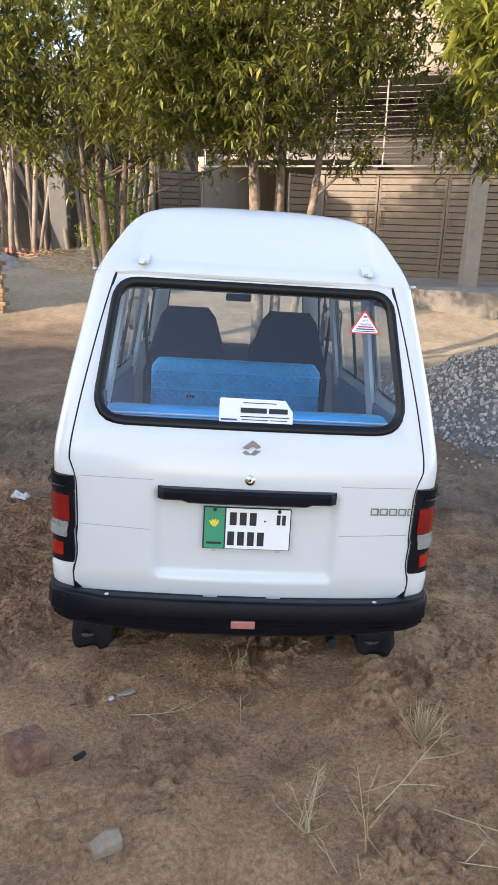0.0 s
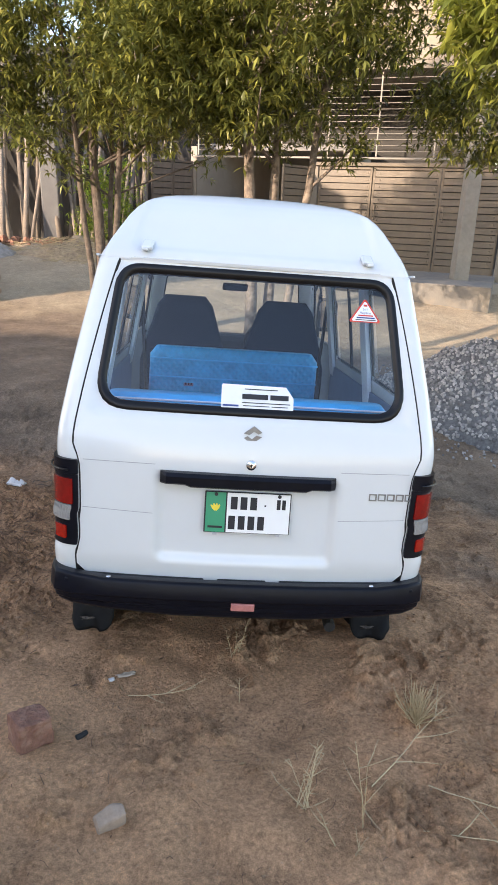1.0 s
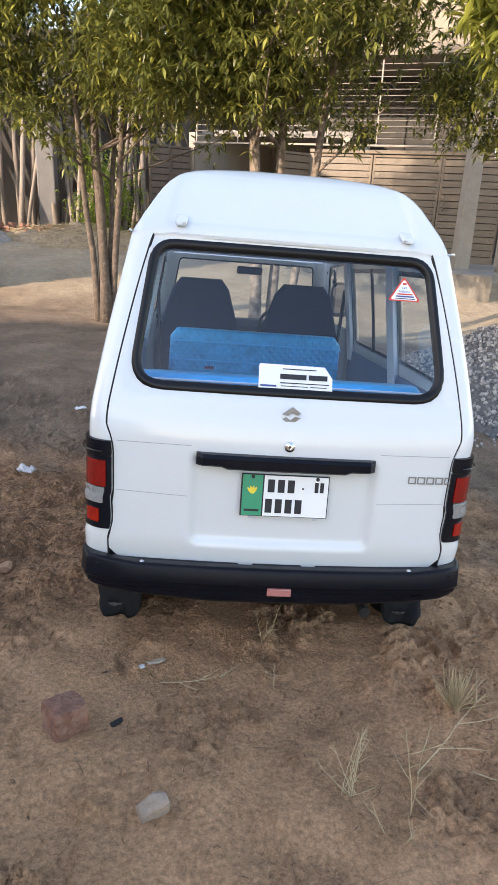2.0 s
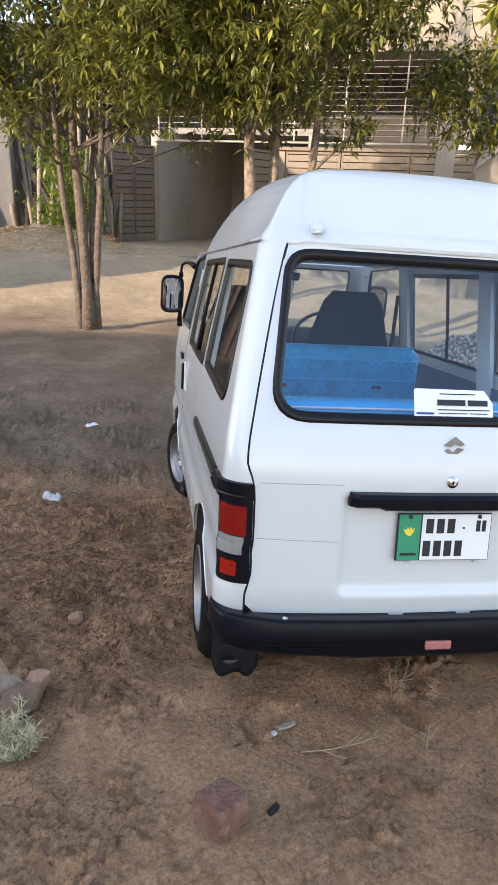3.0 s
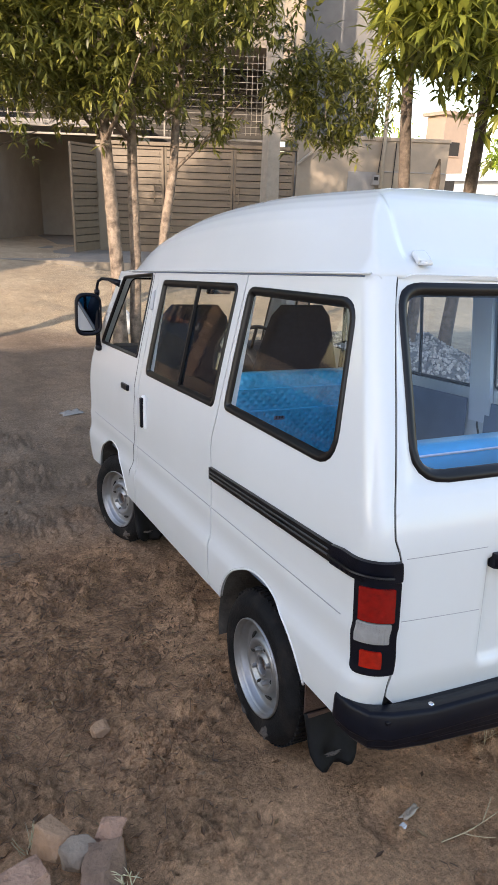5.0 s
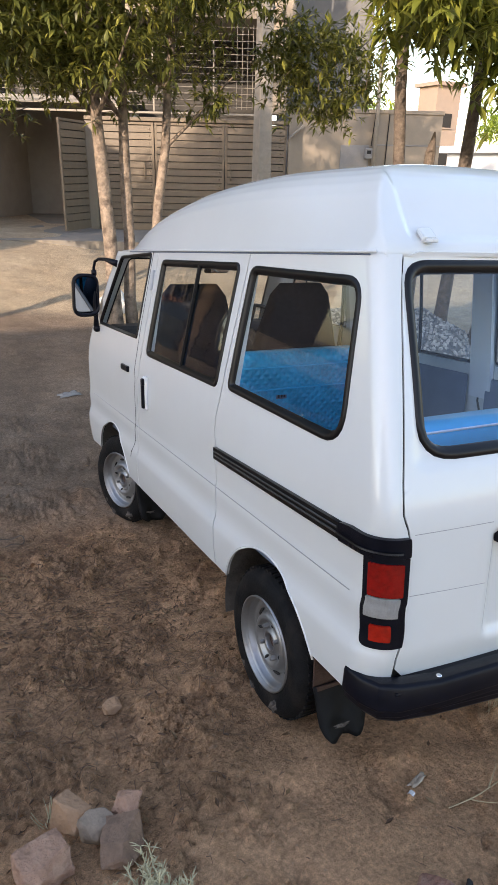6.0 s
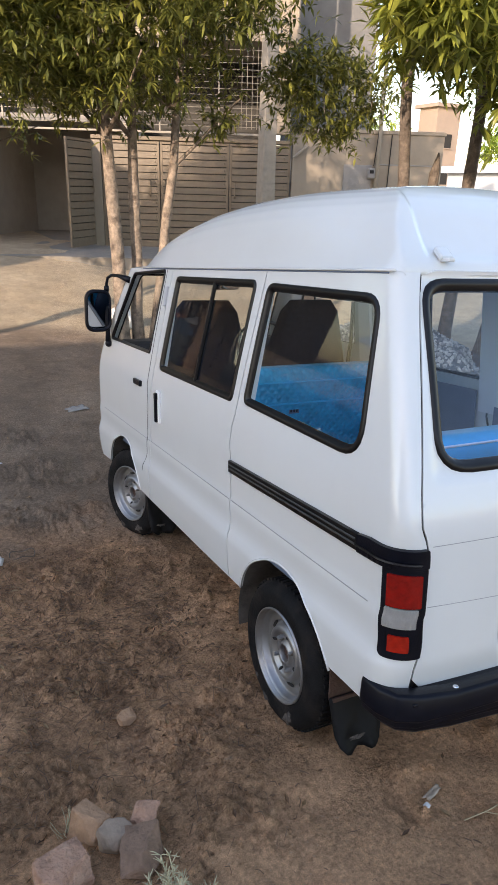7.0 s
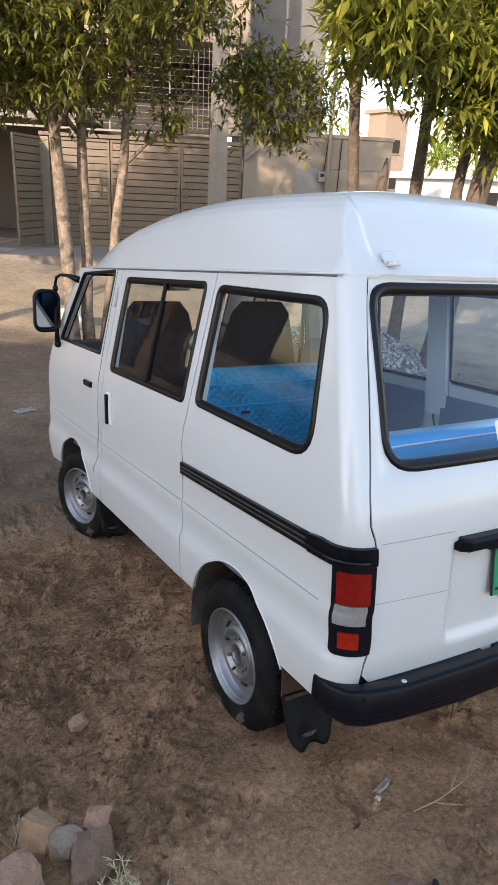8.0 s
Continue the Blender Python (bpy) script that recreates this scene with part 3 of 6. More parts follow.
def seam_x(z):
    """Where the tailgate's edge runs."""
    return half_width(z) - SEAM(z)


def seam_u(z):
    w, r, rc, x = half_width(z), rear_line(z), corner(z), seam_x(z)
    if x < w - rc:
        return r + rc - rc * math.pi / 2 - (w - rc - x)
    return r + rc - rc * math.acos(min(1.0, (x - w + rc) / rc))


def arch(cy, cz, rad, a0, a1, n=16):
    return [(cy + rad * math.cos(a), cz + rad * math.sin(a)) for a in (radians(a0 + (a1 - a0) * i / n) for i in range(n + 1))]


WIN_Q = round_poly([(0.875, 1.112), (0.128, 1.088), (0.180, 1.53), (0.838, 1.545)], [0.03, 0.09, 0.08, 0.04])
WIN_S = round_poly([(1.845, 1.105), (0.985, 1.10), (0.94, 1.553), (1.785, 1.553)], 0.03)
WIN_F = round_poly([(2.03, 1.165), (2.80, 1.17), (2.50, 1.565), (1.97, 1.585)], [0.02, 0.02, 0.05, 0.02])
WIN_R = round_poly([(-0.553, 1.085), (0.553, 1.085), (0.497, 1.572), (-0.497, 1.572)], [0.10, 0.10, 0.085, 0.085])
REAR_WHEEL, FRONT_WHEEL, HUB = 0.517, 2.42, 0.255


def flank(sign):
    place = side_place(sign)
    nrm = normal_of(place)
    zs = np.linspace(0.40, 1.595, 61)
    g = 0.003
    rear_edge = [(seam_u(z) + 0.003, float(z)) for z in zs]
    a = math.degrees(math.asin((0.40 - HUB) / 0.345))
    quarter = rear_edge + [(0.868, 1.595), (0.935, 1.05), (0.95, 1.0), (0.958, 0.93), (0.945, 0.89), (0.945, 0.372), (REAR_WHEEL + 0.330, 0.372)]
    quarter += arch(REAR_WHEEL, HUB, 0.345, 20, 180 - a)
    bend = []
    for k, (u, z) in enumerate(rear_edge[1:-1]):
        end = rear_line(z) + corner(z) + 0.006
        bend += [(u + (end - u) * t, z) for t in (0.14, 0.28, 0.42, 0.56, 0.7, 0.85, 1.0)]
    quarter_panel = sheet("quarter_panel", quarter, [WIN_Q], 0.024, place, WHITE, van, thick=0.012, extra=bend)
    slider = [(0.868 + 2 * g, 1.595), (1.862, 1.595), (1.936, 1.05), (1.940, 0.98), (1.962, 0.95), (1.965, 0.55), (1.975, 0.37), (0.945 + 2 * g, 0.37), (0.945 + 2 * g, 0.89), (0.958 + 2 * g, 0.93), (0.95 + 2 * g, 1.0), (0.935 + 2 * g, 1.05)]
    door = sheet("sliding_door", slider, [WIN_S], 0.024, place, WHITE, van, thick=0.012)
    af = math.degrees(math.asin((0.40 - HUB) / 0.34))
    front = [(1.862 + 2 * g, 1.595), (1.936 + 2 * g, 1.05), (1.940 + 2 * g, 0.98), (1.962 + 2 * g, 0.95), (1.965 + 2 * g, 0.55), (1.975 + 2 * g, 0.37)]
    front += arch(2.475, 0.275, 0.335, 163, 18)
    zf = np.linspace(0.36, 1.595, 30)
    front += [(front_line(z) - RF + RF * 1.5, float(z)) for z in zf]
    front_door = sheet("front_door", front, [WIN_F], 0.024, place, WHITE, van, thick=0.012)
    # fine dark door gap of the front door, behind its window
    gap = [(1.945, 1.595), (2.005, 1.06), (2.012, 1.0), (2.000, 0.96), (2.015, 0.70), (2.03, 0.62), (2.09, 0.50)]
    bm = bmesh.new()
    tube(bm, [Vector(place(*p)) + nrm(*p) * -0.0002 for p in dense(gap + gap[-2:0:-1], 0.02)[:75]], 0.0022, 5)
    part("door_gap", bm, GAP_DARK, front_door)
    for host, run in ((quarter_panel, [(0.871, 1.59), (0.938, 1.05), (0.953, 1.0), (0.961, 0.93), (0.948, 0.89), (0.948, 0.38)]), (front_door, [(1.865, 1.59), (1.939, 1.05), (1.943, 0.98), (1.965, 0.95), (1.968, 0.55), (1.978, 0.38)])):
        bm = bmesh.new()
        tube(bm, [Vector(place(*p)) + nrm(*p) * -0.012 for p in dense(run + run[-2:0:-1], 0.03)[:46]], 0.006, 6)
        part("door_gap", bm, DARK, host)
    # the pressed line along the flank: its crease shade drawn as a grey tube
    for host, u0, u1 in ((quarter_panel, 0.03, 0.94), (door, 0.957, 1.958), (front_door, 1.975, 2.92)):
        bm = bmesh.new()
        tube(bm, [Vector(place(u, 0.706)) + nrm(u, 0.706) * -0.0004 for u in np.linspace(u0, u1, 30)], 0.0021, 5)
        part("pressed_line", bm, GREY_LINE, host)
    # wheel arch lips
    for host, cy, rad, a0, a1 in ((quarter_panel, REAR_WHEEL, 0.345, 20, 158), (front_door, 2.475, 0.335, 18, 163)):
        bm = bmesh.new()
        tube(bm, [Vector(place(*p)) + nrm(*p) * -0.001 for p in arch(cy, HUB if cy < 1 else 0.275, rad, a0, a1, 40)], 0.0045, 6)
        part("arch_lip", bm, WHITE, host, smooth=True)
    # glass and rubber
    for host, win, name in ((quarter_panel, WIN_Q, "quarter_window"), (door, WIN_S, "sliding_window"), (front_door, WIN_F, "door_window")):
        if name != "door_window" or sign > 0:
            pane = sheet(name, grow(dense(win, 0.03), 0.002), [], 0.09, side_place(sign, -0.008), GLASS, host)
            pane.visible_shadow = False
        seal("window_rubber", win, 0.009, 0.009 if name == "door_window" else 0.022, place, nrm, 0.005, RUBBER, host)
    q = side_place(sign, -0.003)
    bm = bmesh.new()
    tube(bm, [q(1.385, 1.10), q(1.355, 1.32), q(1.328, 1.553)], 0.009, 6)
    part("window_divider", bm, RUBBER, door)
    # handles
    bm = bmesh.new()
    c = Vector(place(1.812, 0.918))
    box(bm, (0.016, 0.05, 0.165), c + Vector((sign * 0.003, 0, 0)), bevel=0.006)
    part("handle_recess", bm, WHITE_IN, door)
    bm = bmesh.new()
    box(bm, (0.022, 0.022, 0.15), c + Vector((sign * 0.014, 0.004, -0.004)), bevel=0.007)
    box(bm, (0.02, 0.03, 0.035), c + Vector((sign * 0.014, 0.004, 0.055)), bevel=0.006)
    part("door_handle", bm, BLACK_PLASTIC, door, "black plastic pull handle")
    bm = bmesh.new()
    box(bm, (0.018, 0.12, 0.032), Vector(place(2.168, 0.990)) + Vector((sign * 0.006, 0, 0)), bevel=0.006)
    part("door_handle", bm, BLACK_PLASTIC, front_door, "black plastic flap handle")
    bm = bmesh.new()
    box(bm, (0.012, 0.03, 0.10), Vector(place(1.905, 1.46)) + Vector((sign * 0.004, 0, 0)), bevel=0.005, rot=Euler((0, sign * radians(-10), 0)).to_matrix())
    part("vent", bm, TIN_WHITE, front_door, "pale grey vent cover")
    # the sliding door's track
    top, low = (0.872, 0.889), (0.826, 0.840)
    tr = side_place(sign, 0.013)
    ring = [(0.942, low[0]), (0.082, low[1]), (0.082, top[1]), (0.942, top[0])]
    track = sheet("door_track", ring, [], 0.05, tr, RUBBER, quarter_panel, "black sliding-door track", thick=0.016)
    for zz0, zz1 in ((0.858, 0.874), (0.843, 0.858)):
        bm = bmesh.new()
        tube(bm, [Vector(side_place(sign, 0.015)(u, z)) for u, z in ((0.930, zz0), (0.086, zz1))], 0.0035, 5)
        part("track_lip", bm, TRACK_GREY, track)
    return quarter_panel


def tail_lamp(sign):
    lamp = sheet("tail_lamp", round_poly([(seam_u(0.6) + 0.005, 0.578), (-0.030, 0.578), (-0.030, 0.842), (seam_u(0.8) + 0.005, 0.842)], [0.004, 0.022, 0.004, 0.004], 4), [], 0.012, side_place(sign, 0.010), BLACK_PLASTIC, van, "tail lamp with red and clear lenses in a black housing", thick=0.016)
    u0, wide = seam_u(0.7) + 0.004, -0.034 - seam_u(0.7)
    for name, z0, z1, mat, a, c in (("stop_lens", 0.734, 0.828, RED_LENS, 0.15, 0.86), ("reverse_lens", 0.674, 0.730, CLEAR_LENS, 0.20, 0.89), ("turn_lens", 0.602, 0.650, RED_LENS2, 0.34, 0.77)):
        ua, uc = u0 + a * wide, u0 + c * wide
        lens = sheet(name, round_poly([(ua, z0), (uc, z0), (uc, z1), (ua, z1)], 0.003, 2), [], 0.012, side_place(sign, 0.0155), mat, lamp, thick=0.008)
        if name == "reverse_lens":
            for k in range(1, 12):
                bm = bmesh.new()
                uu = ua + (uc - ua) * k / 12
                tube(bm, [side_place(sign, 0.0155)(uu, z) for z in (z0 + 0.004, z1 - 0.004)], 0.0018, 4)
                part("lens_rib", bm, CLEAR_LENS, lens)
    sheet("corner_garnish", round_poly([(seam_u(0.87) + 0.004, 0.845), (0.081, 0.836), (0.081, 0.890), (0.03, 0.897), (seam_u(0.88) + 0.004, 0.898)], 0.004, 2), [], 0.012, side_place(sign, 0.013), BLACK_PLASTIC, van, "black corner trim above the tail lamp", thick=0.016)
    bm = bmesh.new()
    tube(bm, [side_place(sign, 0.0215)(u, 0.862) for u in np.linspace(seam_u(0.87) + 0.03, 0.075, 14)], 0.0035, 5)
    part("garnish_rib", bm, RUBBER, lamp)


for s in (-1, 1):
    flank(s)
    tail_lamp(s)


def tailgate():
    place = rear_place()
    nrm = normal_of(place)
    zs = [float(z) for z in np.linspace(0.50, 1.585, 32)]
    right = [(seam_x(z) - 0.003, z) for z in zs]
    top = [(x, 1.600) for x in np.linspace(0.45, -0.45, 9)]
    left = [(-x, z) for x, z in reversed(right)]
    bottom = [(-0.575, 0.468), (-0.54, 0.455), (-0.3, 0.447), (0, 0.445), (0.3, 0.447), (0.54, 0.455), (0.575, 0.468)]
    gate = sheet("tailgate", right + top + left + bottom, [WIN_R], 0.0135, place, WHITE, van, thick=0.012)
    pane = sheet("rear_window", grow(dense(WIN_R, 0.03), 0.002), [], 0.08, rear_place(-0.008), GLASS_REAR, gate)
    pane.visible_shadow = False
    seal("window_rubber", WIN_R, 0.010, 0.026, place, nrm, 0.008, RUBBER, gate, "black window rubber")
    # the dark gap beside the gate
    for sgn in (-1, 1):
        bm = bmesh.new()
        gap = [Vector(side_place(sgn, -0.010)(seam_u(z) , z)) for z in np.linspace(0.47, 1.59, 40)]
        tube(bm, gap, 0.0075, 6)
        part("gate_gap", bm, DARK, gate)
    # pressed lines, their crease shade drawn as grey tubes
    for x0, x1, z0, z1 in ((-0.585, -0.335, 0.724, 0.717), (0.335, 0.585, 0.717, 0.724), (-0.585, -0.33, 0.900, 0.900), (0.33, 0.585, 0.900, 0.900)):
        for a, b in (((x0, z0), (x1, z1)),):
            bm = bmesh.new()
            tube(bm, [Vector(place(a[0] + (b[0] - a[0]) * t, a[1] + (b[1] - a[1]) * t)) + Vector((0, 0.0006, 0)) for t in np.linspace(0, 1, 12)], 0.0013, 5)
            part("pressed_line", bm, GREY_LINE, gate)
    # the black grip bar above the plate
    bm = bmesh.new()
    xs = np.linspace(-0.312, 0.312, 30)
    ring = []
    for x in xs:
        e = min(1, (0.312 - abs(x)) / 0.02 + 0.35)
        y = rear_line(0.88) - crown(x, 0.88)
        low = 0.830 if abs(x) < 0.22 else 0.838
        ring.append([bm.verts.new((x, y + dy * e, zz)) for dy, zz in ((0.03, 0.882), (-0.026, 0.880), (-0.036, 0.868), (-0.034, low + 0.006), (-0.026, low), (0.03, low))])
    for r0, r1 in zip(ring, ring[1:]):
        for k in range(6):
            bm.faces.new((r0[k], r1[k], r1[(k + 1) % 6], r0[(k + 1) % 6]))
    bm.faces.new(ring[0])
    bm.faces.new(ring[-1][::-1])
    part("grip_bar", bm, BLACK_PLASTIC, gate, "black plastic tailgate grip")
    # the lock
    bm = bmesh.new()
    y = place(0.005, 0.915)[1]
    lathe(bm, [(0.0005, y - 0.012), (0.012, y - 0.012), (0.014, y - 0.008), (0.017, y - 0.008), (0.019, y + 0.004), (0.0005, y + 0.004)], "y", 20)
    bmesh.ops.translate(bm, verts=bm.verts[:], vec=(0.005, 0, 0.915))
    lock = part("lock", bm, CHROME, gate, "chrome key lock", True)
    bm = bmesh.new()
    box(bm, (0.003, 0.002, 0.012), (0.005, y - 0.0125, 0.915))
    part("key_slot", bm, DARK, lock)
    # maker's badge and model badge: plain shapes
    bm = bmesh.new()
    y = place(0.005, 1.02)[1]
    for k in (1, -1):
        v = [(-0.032, 0.004), (0.003, 0.031), (0.032, 0.010), (0.019, 0.003), (0.003, 0.013), (-0.012, 0.000)]
        f = bm.faces.new([bm.verts.new((0.005 + k * a, y - 0.006 , 1.02 + k * (b + 0.001))) for a, b in v])
        r = bmesh.ops.extrude_face_region(bm, geom=[f])
        bmesh.ops.translate(bm, verts=[q for q in r["geom"] if isinstance(q, bmesh.types.BMVert)], vec=(0, 0.008, 0))
    part("badge", bm, STEEL, gate, "chrome lozenge badge")
    for i in range(5):
        x = 0.442 + i * 0.034
        y = place(x + 0.014, 0.812)[1]
        bm = bmesh.new()
        for at, sz in (((x + 0.014, 0.823), (0.028, 0.004)), ((x + 0.014, 0.801), (0.028, 0.004)), ((x + 0.002, 0.812), (0.004, 0.026)), ((x + 0.026, 0.812), (0.004, 0.026))):
            box(bm, (sz[0], 0.004, sz[1]), (at[0], y - 0.002, at[1]))
        part("badge_bar", bm, GUNMETAL, gate, "silver outline badge")
    # number plate: frame, green band, plain bars in place of the writing
    yp = rear_line(0.7) - 0.021
    tilt = Euler((radians(-4), 0, 0)).to_matrix().to_4x4()
    pm = Matrix.Translation((0.004, yp - 0.004, 0.735)) @ tilt
    bm = box(bmesh.new(), (0.31, 0.006, 0.152), bevel=0.002)
    plate = part("number_plate", bm, INK, gate, "white number plate with a green band")
    plate.matrix_local = pm
    box_part("plate_face", (0.226, 0.003, 0.146), (0.038, -0.0035, 0), PLATE_WHITE, plate)
    box_part("green_band", (0.070, 0.003, 0.146), (-0.115, -0.0035, 0), PLATE_GREEN, plate)
    for k in range(4):
        a = radians(60 + 22 * k)
        bm = bmesh.new()
        bmesh.ops.create_icosphere(bm, subdivisions=1, radius=1)
        bmesh.ops.transform(bm, matrix=Matrix.Translation((-0.115 + 0.016 * math.cos(a), -0.0055, 0.0 + 0.02 * math.sin(a))) @ Matrix.Rotation(-a, 4, "Y") @ Matrix.Diagonal((0.016, 0.001, 0.005, 1)), verts=bm.verts[:])
        part("flower_petal", bm, YELLOW, plate)
    for x0, n, z, hgt in ((-0.064, 3, 0.036, 0.046), (0.096, 2, 0.036, 0.036), (-0.070, 4, -0.036, 0.050)):
        for k in range(n):
            wd = 0.024 if n != 2 else 0.013
            box_part("plate_bar", (wd, 0.002, hgt), (x0 + 0.014 + k * (0.035 if n != 2 else 0.019), -0.0055, z), INK, plate)
    box_part("plate_bar", (0.006, 0.002, 0.006), (0.062, -0.0055, 0.03), INK, plate)
    box_part("plate_bar", (0.052, 0.002, 0.008), (-0.115, -0.0055, -0.054), INK, plate)
    for x in (-0.115, 0.112):
        bm = bmesh.new()
        lathe(bm, [(0.0005, -0.009), (0.006, -0.009), (0.007, -0.004), (0.0005, -0.004)], "y", 12)
        bmesh.ops.translate(bm, verts=bm.verts[:], vec=(x, 0, 0.066))
        part("plate_screw", bm, INK, plate)
        box_part("plate_clip", (0.016, 0.010, 0.008), (x, -0.003, -0.079), TIN_WHITE, plate)
    # stickers on the rear window
    wp = rear_place(0.0005 - 0.008)
    nn = normal_of(wp)(0.0, 1.15)
    lab = mesh_ob("window_label", [Vector(wp(*p)) + nn * 0.002 for p in ((-0.112, 1.100), (0.146, 1.100), (0.146, 1.145), (0.118, 1.182), (-0.108, 1.184), (-0.112, 1.178))], [(0, 1, 2, 3, 4, 5)], PAPER, gate, label="white dealer label with dark print")
    for u0, u1, v0, v1, mt in ((-0.038, 0.054, 1.136, 1.153, INK), (0.062, 0.128, 1.136, 1.153, INK), (-0.106, -0.050, 1.109, 1.115, INK_BLUE), (-0.030, 0.088, 1.168, 1.171, INK), (-0.038, 0.134, 1.122, 1.125, INK), (-0.034, 0.060, 1.112, 1.1145, INK), (0.068, 0.126, 1.112, 1.1145, INK)):
        bar_text(lab, mt, wp, u0, u1, v0, v1, nn, 0.0035)
    for sc, mt, pr in ((1.0, INK_RED, 0.002), (0.84, PAPER, 0.003)):
        c = Vector((0.402, 1.448))
        tri = [c + sc * (Vector(p) - c) for p in ((0.347, 1.424), (0.455, 1.424), (0.459, 1.430), (0.406, 1.505), (0.398, 1.505), (0.344, 1.430))]
        st = mesh_ob("triangle_sticker", [Vector(wp(*p)) + nn * pr for p in tri], [(0, 1, 2, 3, 4, 5)], mt, gate, label="red and white triangular sticker")
    for u0, u1, v0, v1, mt in ((0.376, 0.432, 1.4455, 1.4500, INK_RED), (0.370, 0.438, 1.4375, 1.4420, INK_BLUE), (0.366, 0.442, 1.4310, 1.4335, INK), (0.396, 0.410, 1.480, 1.487, INK_RED)):
        bar_text(st, mt, wp, u0, u1, v0, v1, nn, 0.0042)
    for words, u, v, size in (("24/7", 0.4025, 1.4655, 0.011), ("Helpline", 0.4025, 1.4535, 0.0125)):
        data = bpy.data.curves.new("lettering", "FONT")
        data.body, data.size, data.align_x = words, size, "CENTER"
        data.materials.append(INK_BLUE)
        ob = new("lettering", data)
        ob.parent = st
        up = (Vector(wp(u, v + 0.02)) - Vector(wp(u, v))).normalized()
        across = up.cross(nn).normalized()
        across = across if across.x > 0 else -across
        m = Matrix((across, up, across.cross(up))).transposed().to_4x4()
        m.translation = Vector(wp(u, v)) + nn * 0.0044
        ob.matrix_local = m
    return gate


tailgate()


# roof: a cross-section that is cut by the rear and front slopes
def soft_min(a, b, k):
    h = max(k - abs(a - b), 0) / k
    return min(a, b) - h * h * k / 4


def roof():
    sec = ((1.0, 0.0), (0.992, 0.06), (0.967, 0.2), (0.93, 0.43), (0.895, 0.60), (0.855, 0.72), (0.81, 0.805), (0.757, 0.87), (0.68, 0.92), (0.6, 0.945), (0.47, 0.97), (0.34, 0.99), (0.17, 0.998), (0.0, 1.0))
    ys = np.concatenate([np.linspace(0.0, 0.5, 70), np.linspace(0.53, 2.56, 48)])
    height = curve((0.0, 0.4, 0.7, 1.02, 1.26, 1.55, 1.9, 2.14, 2.35, 2.5, 2.6, 2.66), (0.262, 0.272, 0.287, 0.297, 0.295, 0.280, 0.238, 0.195, 0.142, 0.088, 0.034, 0.0))
    slope = curve((0.0, 0.010, 0.026, 0.105, 0.185, 0.26, 0.36, 0.55, 1.0), (1.588, 1.612, 1.632, 1.713, 1.797, 1.845, 1.872, 1.895, 1.95))
    prof = [(-a, b) for a, b in sec] + [(a, b) for a, b in reversed(sec[:-1])]
    fine = []
    for (a0, b0), (a1, b1) in zip(prof, prof[1:]):
        fine += [(a0 + (a1 - a0) * t, b0 + (b1 - b0) * t) for t in (0, 0.2, 0.4, 0.6, 0.8)]
    fine.append(prof[-1])
    verts, n = [], len(fine)
    for y in ys:
        for a, b in fine:
            back = 0.135 - 0.014 * (1 - min(1, (a / 0.85) ** 2))
            yy = y + back * max(0, 1 - y / 2.0)
            nose = 0.16 * max(0, abs(a) - 0.35) ** 2 * max(0, y - 1.6)
            yy -= nose
            h = height(yy + nose)
            x = 0.581 * a * (1 - 0.10 * max(0, (y - 2.0) / 0.6) ** 2)
            tail = max(0, 1 - y / 0.8)
            x *= 1 - 0.12 * b * tail * tail * (3 - 2 * tail) - 0.05 * max(0, 1 - y / 0.07) ** 2
            z = 1.597 + h * b if b > 0 else 1.586
            zr = slope(y)
            t = min(1, max(0, (0.475 - abs(x) - 0.22 * (zr - 1.62)) / 0.03))
            zr -= 0.014 * t * t * (3 - 2 * t) * min(1, max(0, (y - 0.02) / 0.03)) * min(1, max(0, (0.36 - y) / 0.12))
            verts.append((x, yy, max(1.586, soft_min(z, zr, 0.012))))
    faces = [(j * n + i, j * n + i + 1, (j + 1) * n + i + 1, (j + 1) * n + i) for j in range(len(ys) - 1) for i in range(n - 1)]
    ob = mesh_ob("roof", verts, faces, WHITE, van, True, "white moulded high roof")
    mod = ob.modifiers.new("thickness", "SOLIDIFY")
    mod.thickness, mod.offset = 0.008, -1
    for s in (-1, 1):
        bm = bmesh.new()
        tube(bm, [(s * 0.584, y, 1.600) for y in np.linspace(0.14, 2.35, 12)] + [(s * 0.560, 2.56, 1.596)], 0.0045, 6)
        part("rain_gutter", bm, WHITE, ob, smooth=True)
        # grey strip that draws the shadow line under the gutter
        bm = bmesh.new()
        tube(bm, [(s * 0.5815, y, 1.593) for y in np.linspace(0.17, 2.35, 12)], 0.0025, 5)
        part("gutter_shadow_line", bm, TRIM_GREY, ob)
        bm = bmesh.new()
        box(bm, (0.042, 0.05, 0.018), (s * 0.405, 0.160, 1.646), rot=Euler((radians(35), 0, s * 0.15)).to_matrix(), bevel=0.006)
        box(bm, (0.022, 0.05, 0.012), (s * 0.412, 0.138, 1.630), bevel=0.004)
        part("hinge_bracket", bm, WHITE, ob, "white tailgate hinge bracket", smooth=False)


roof()


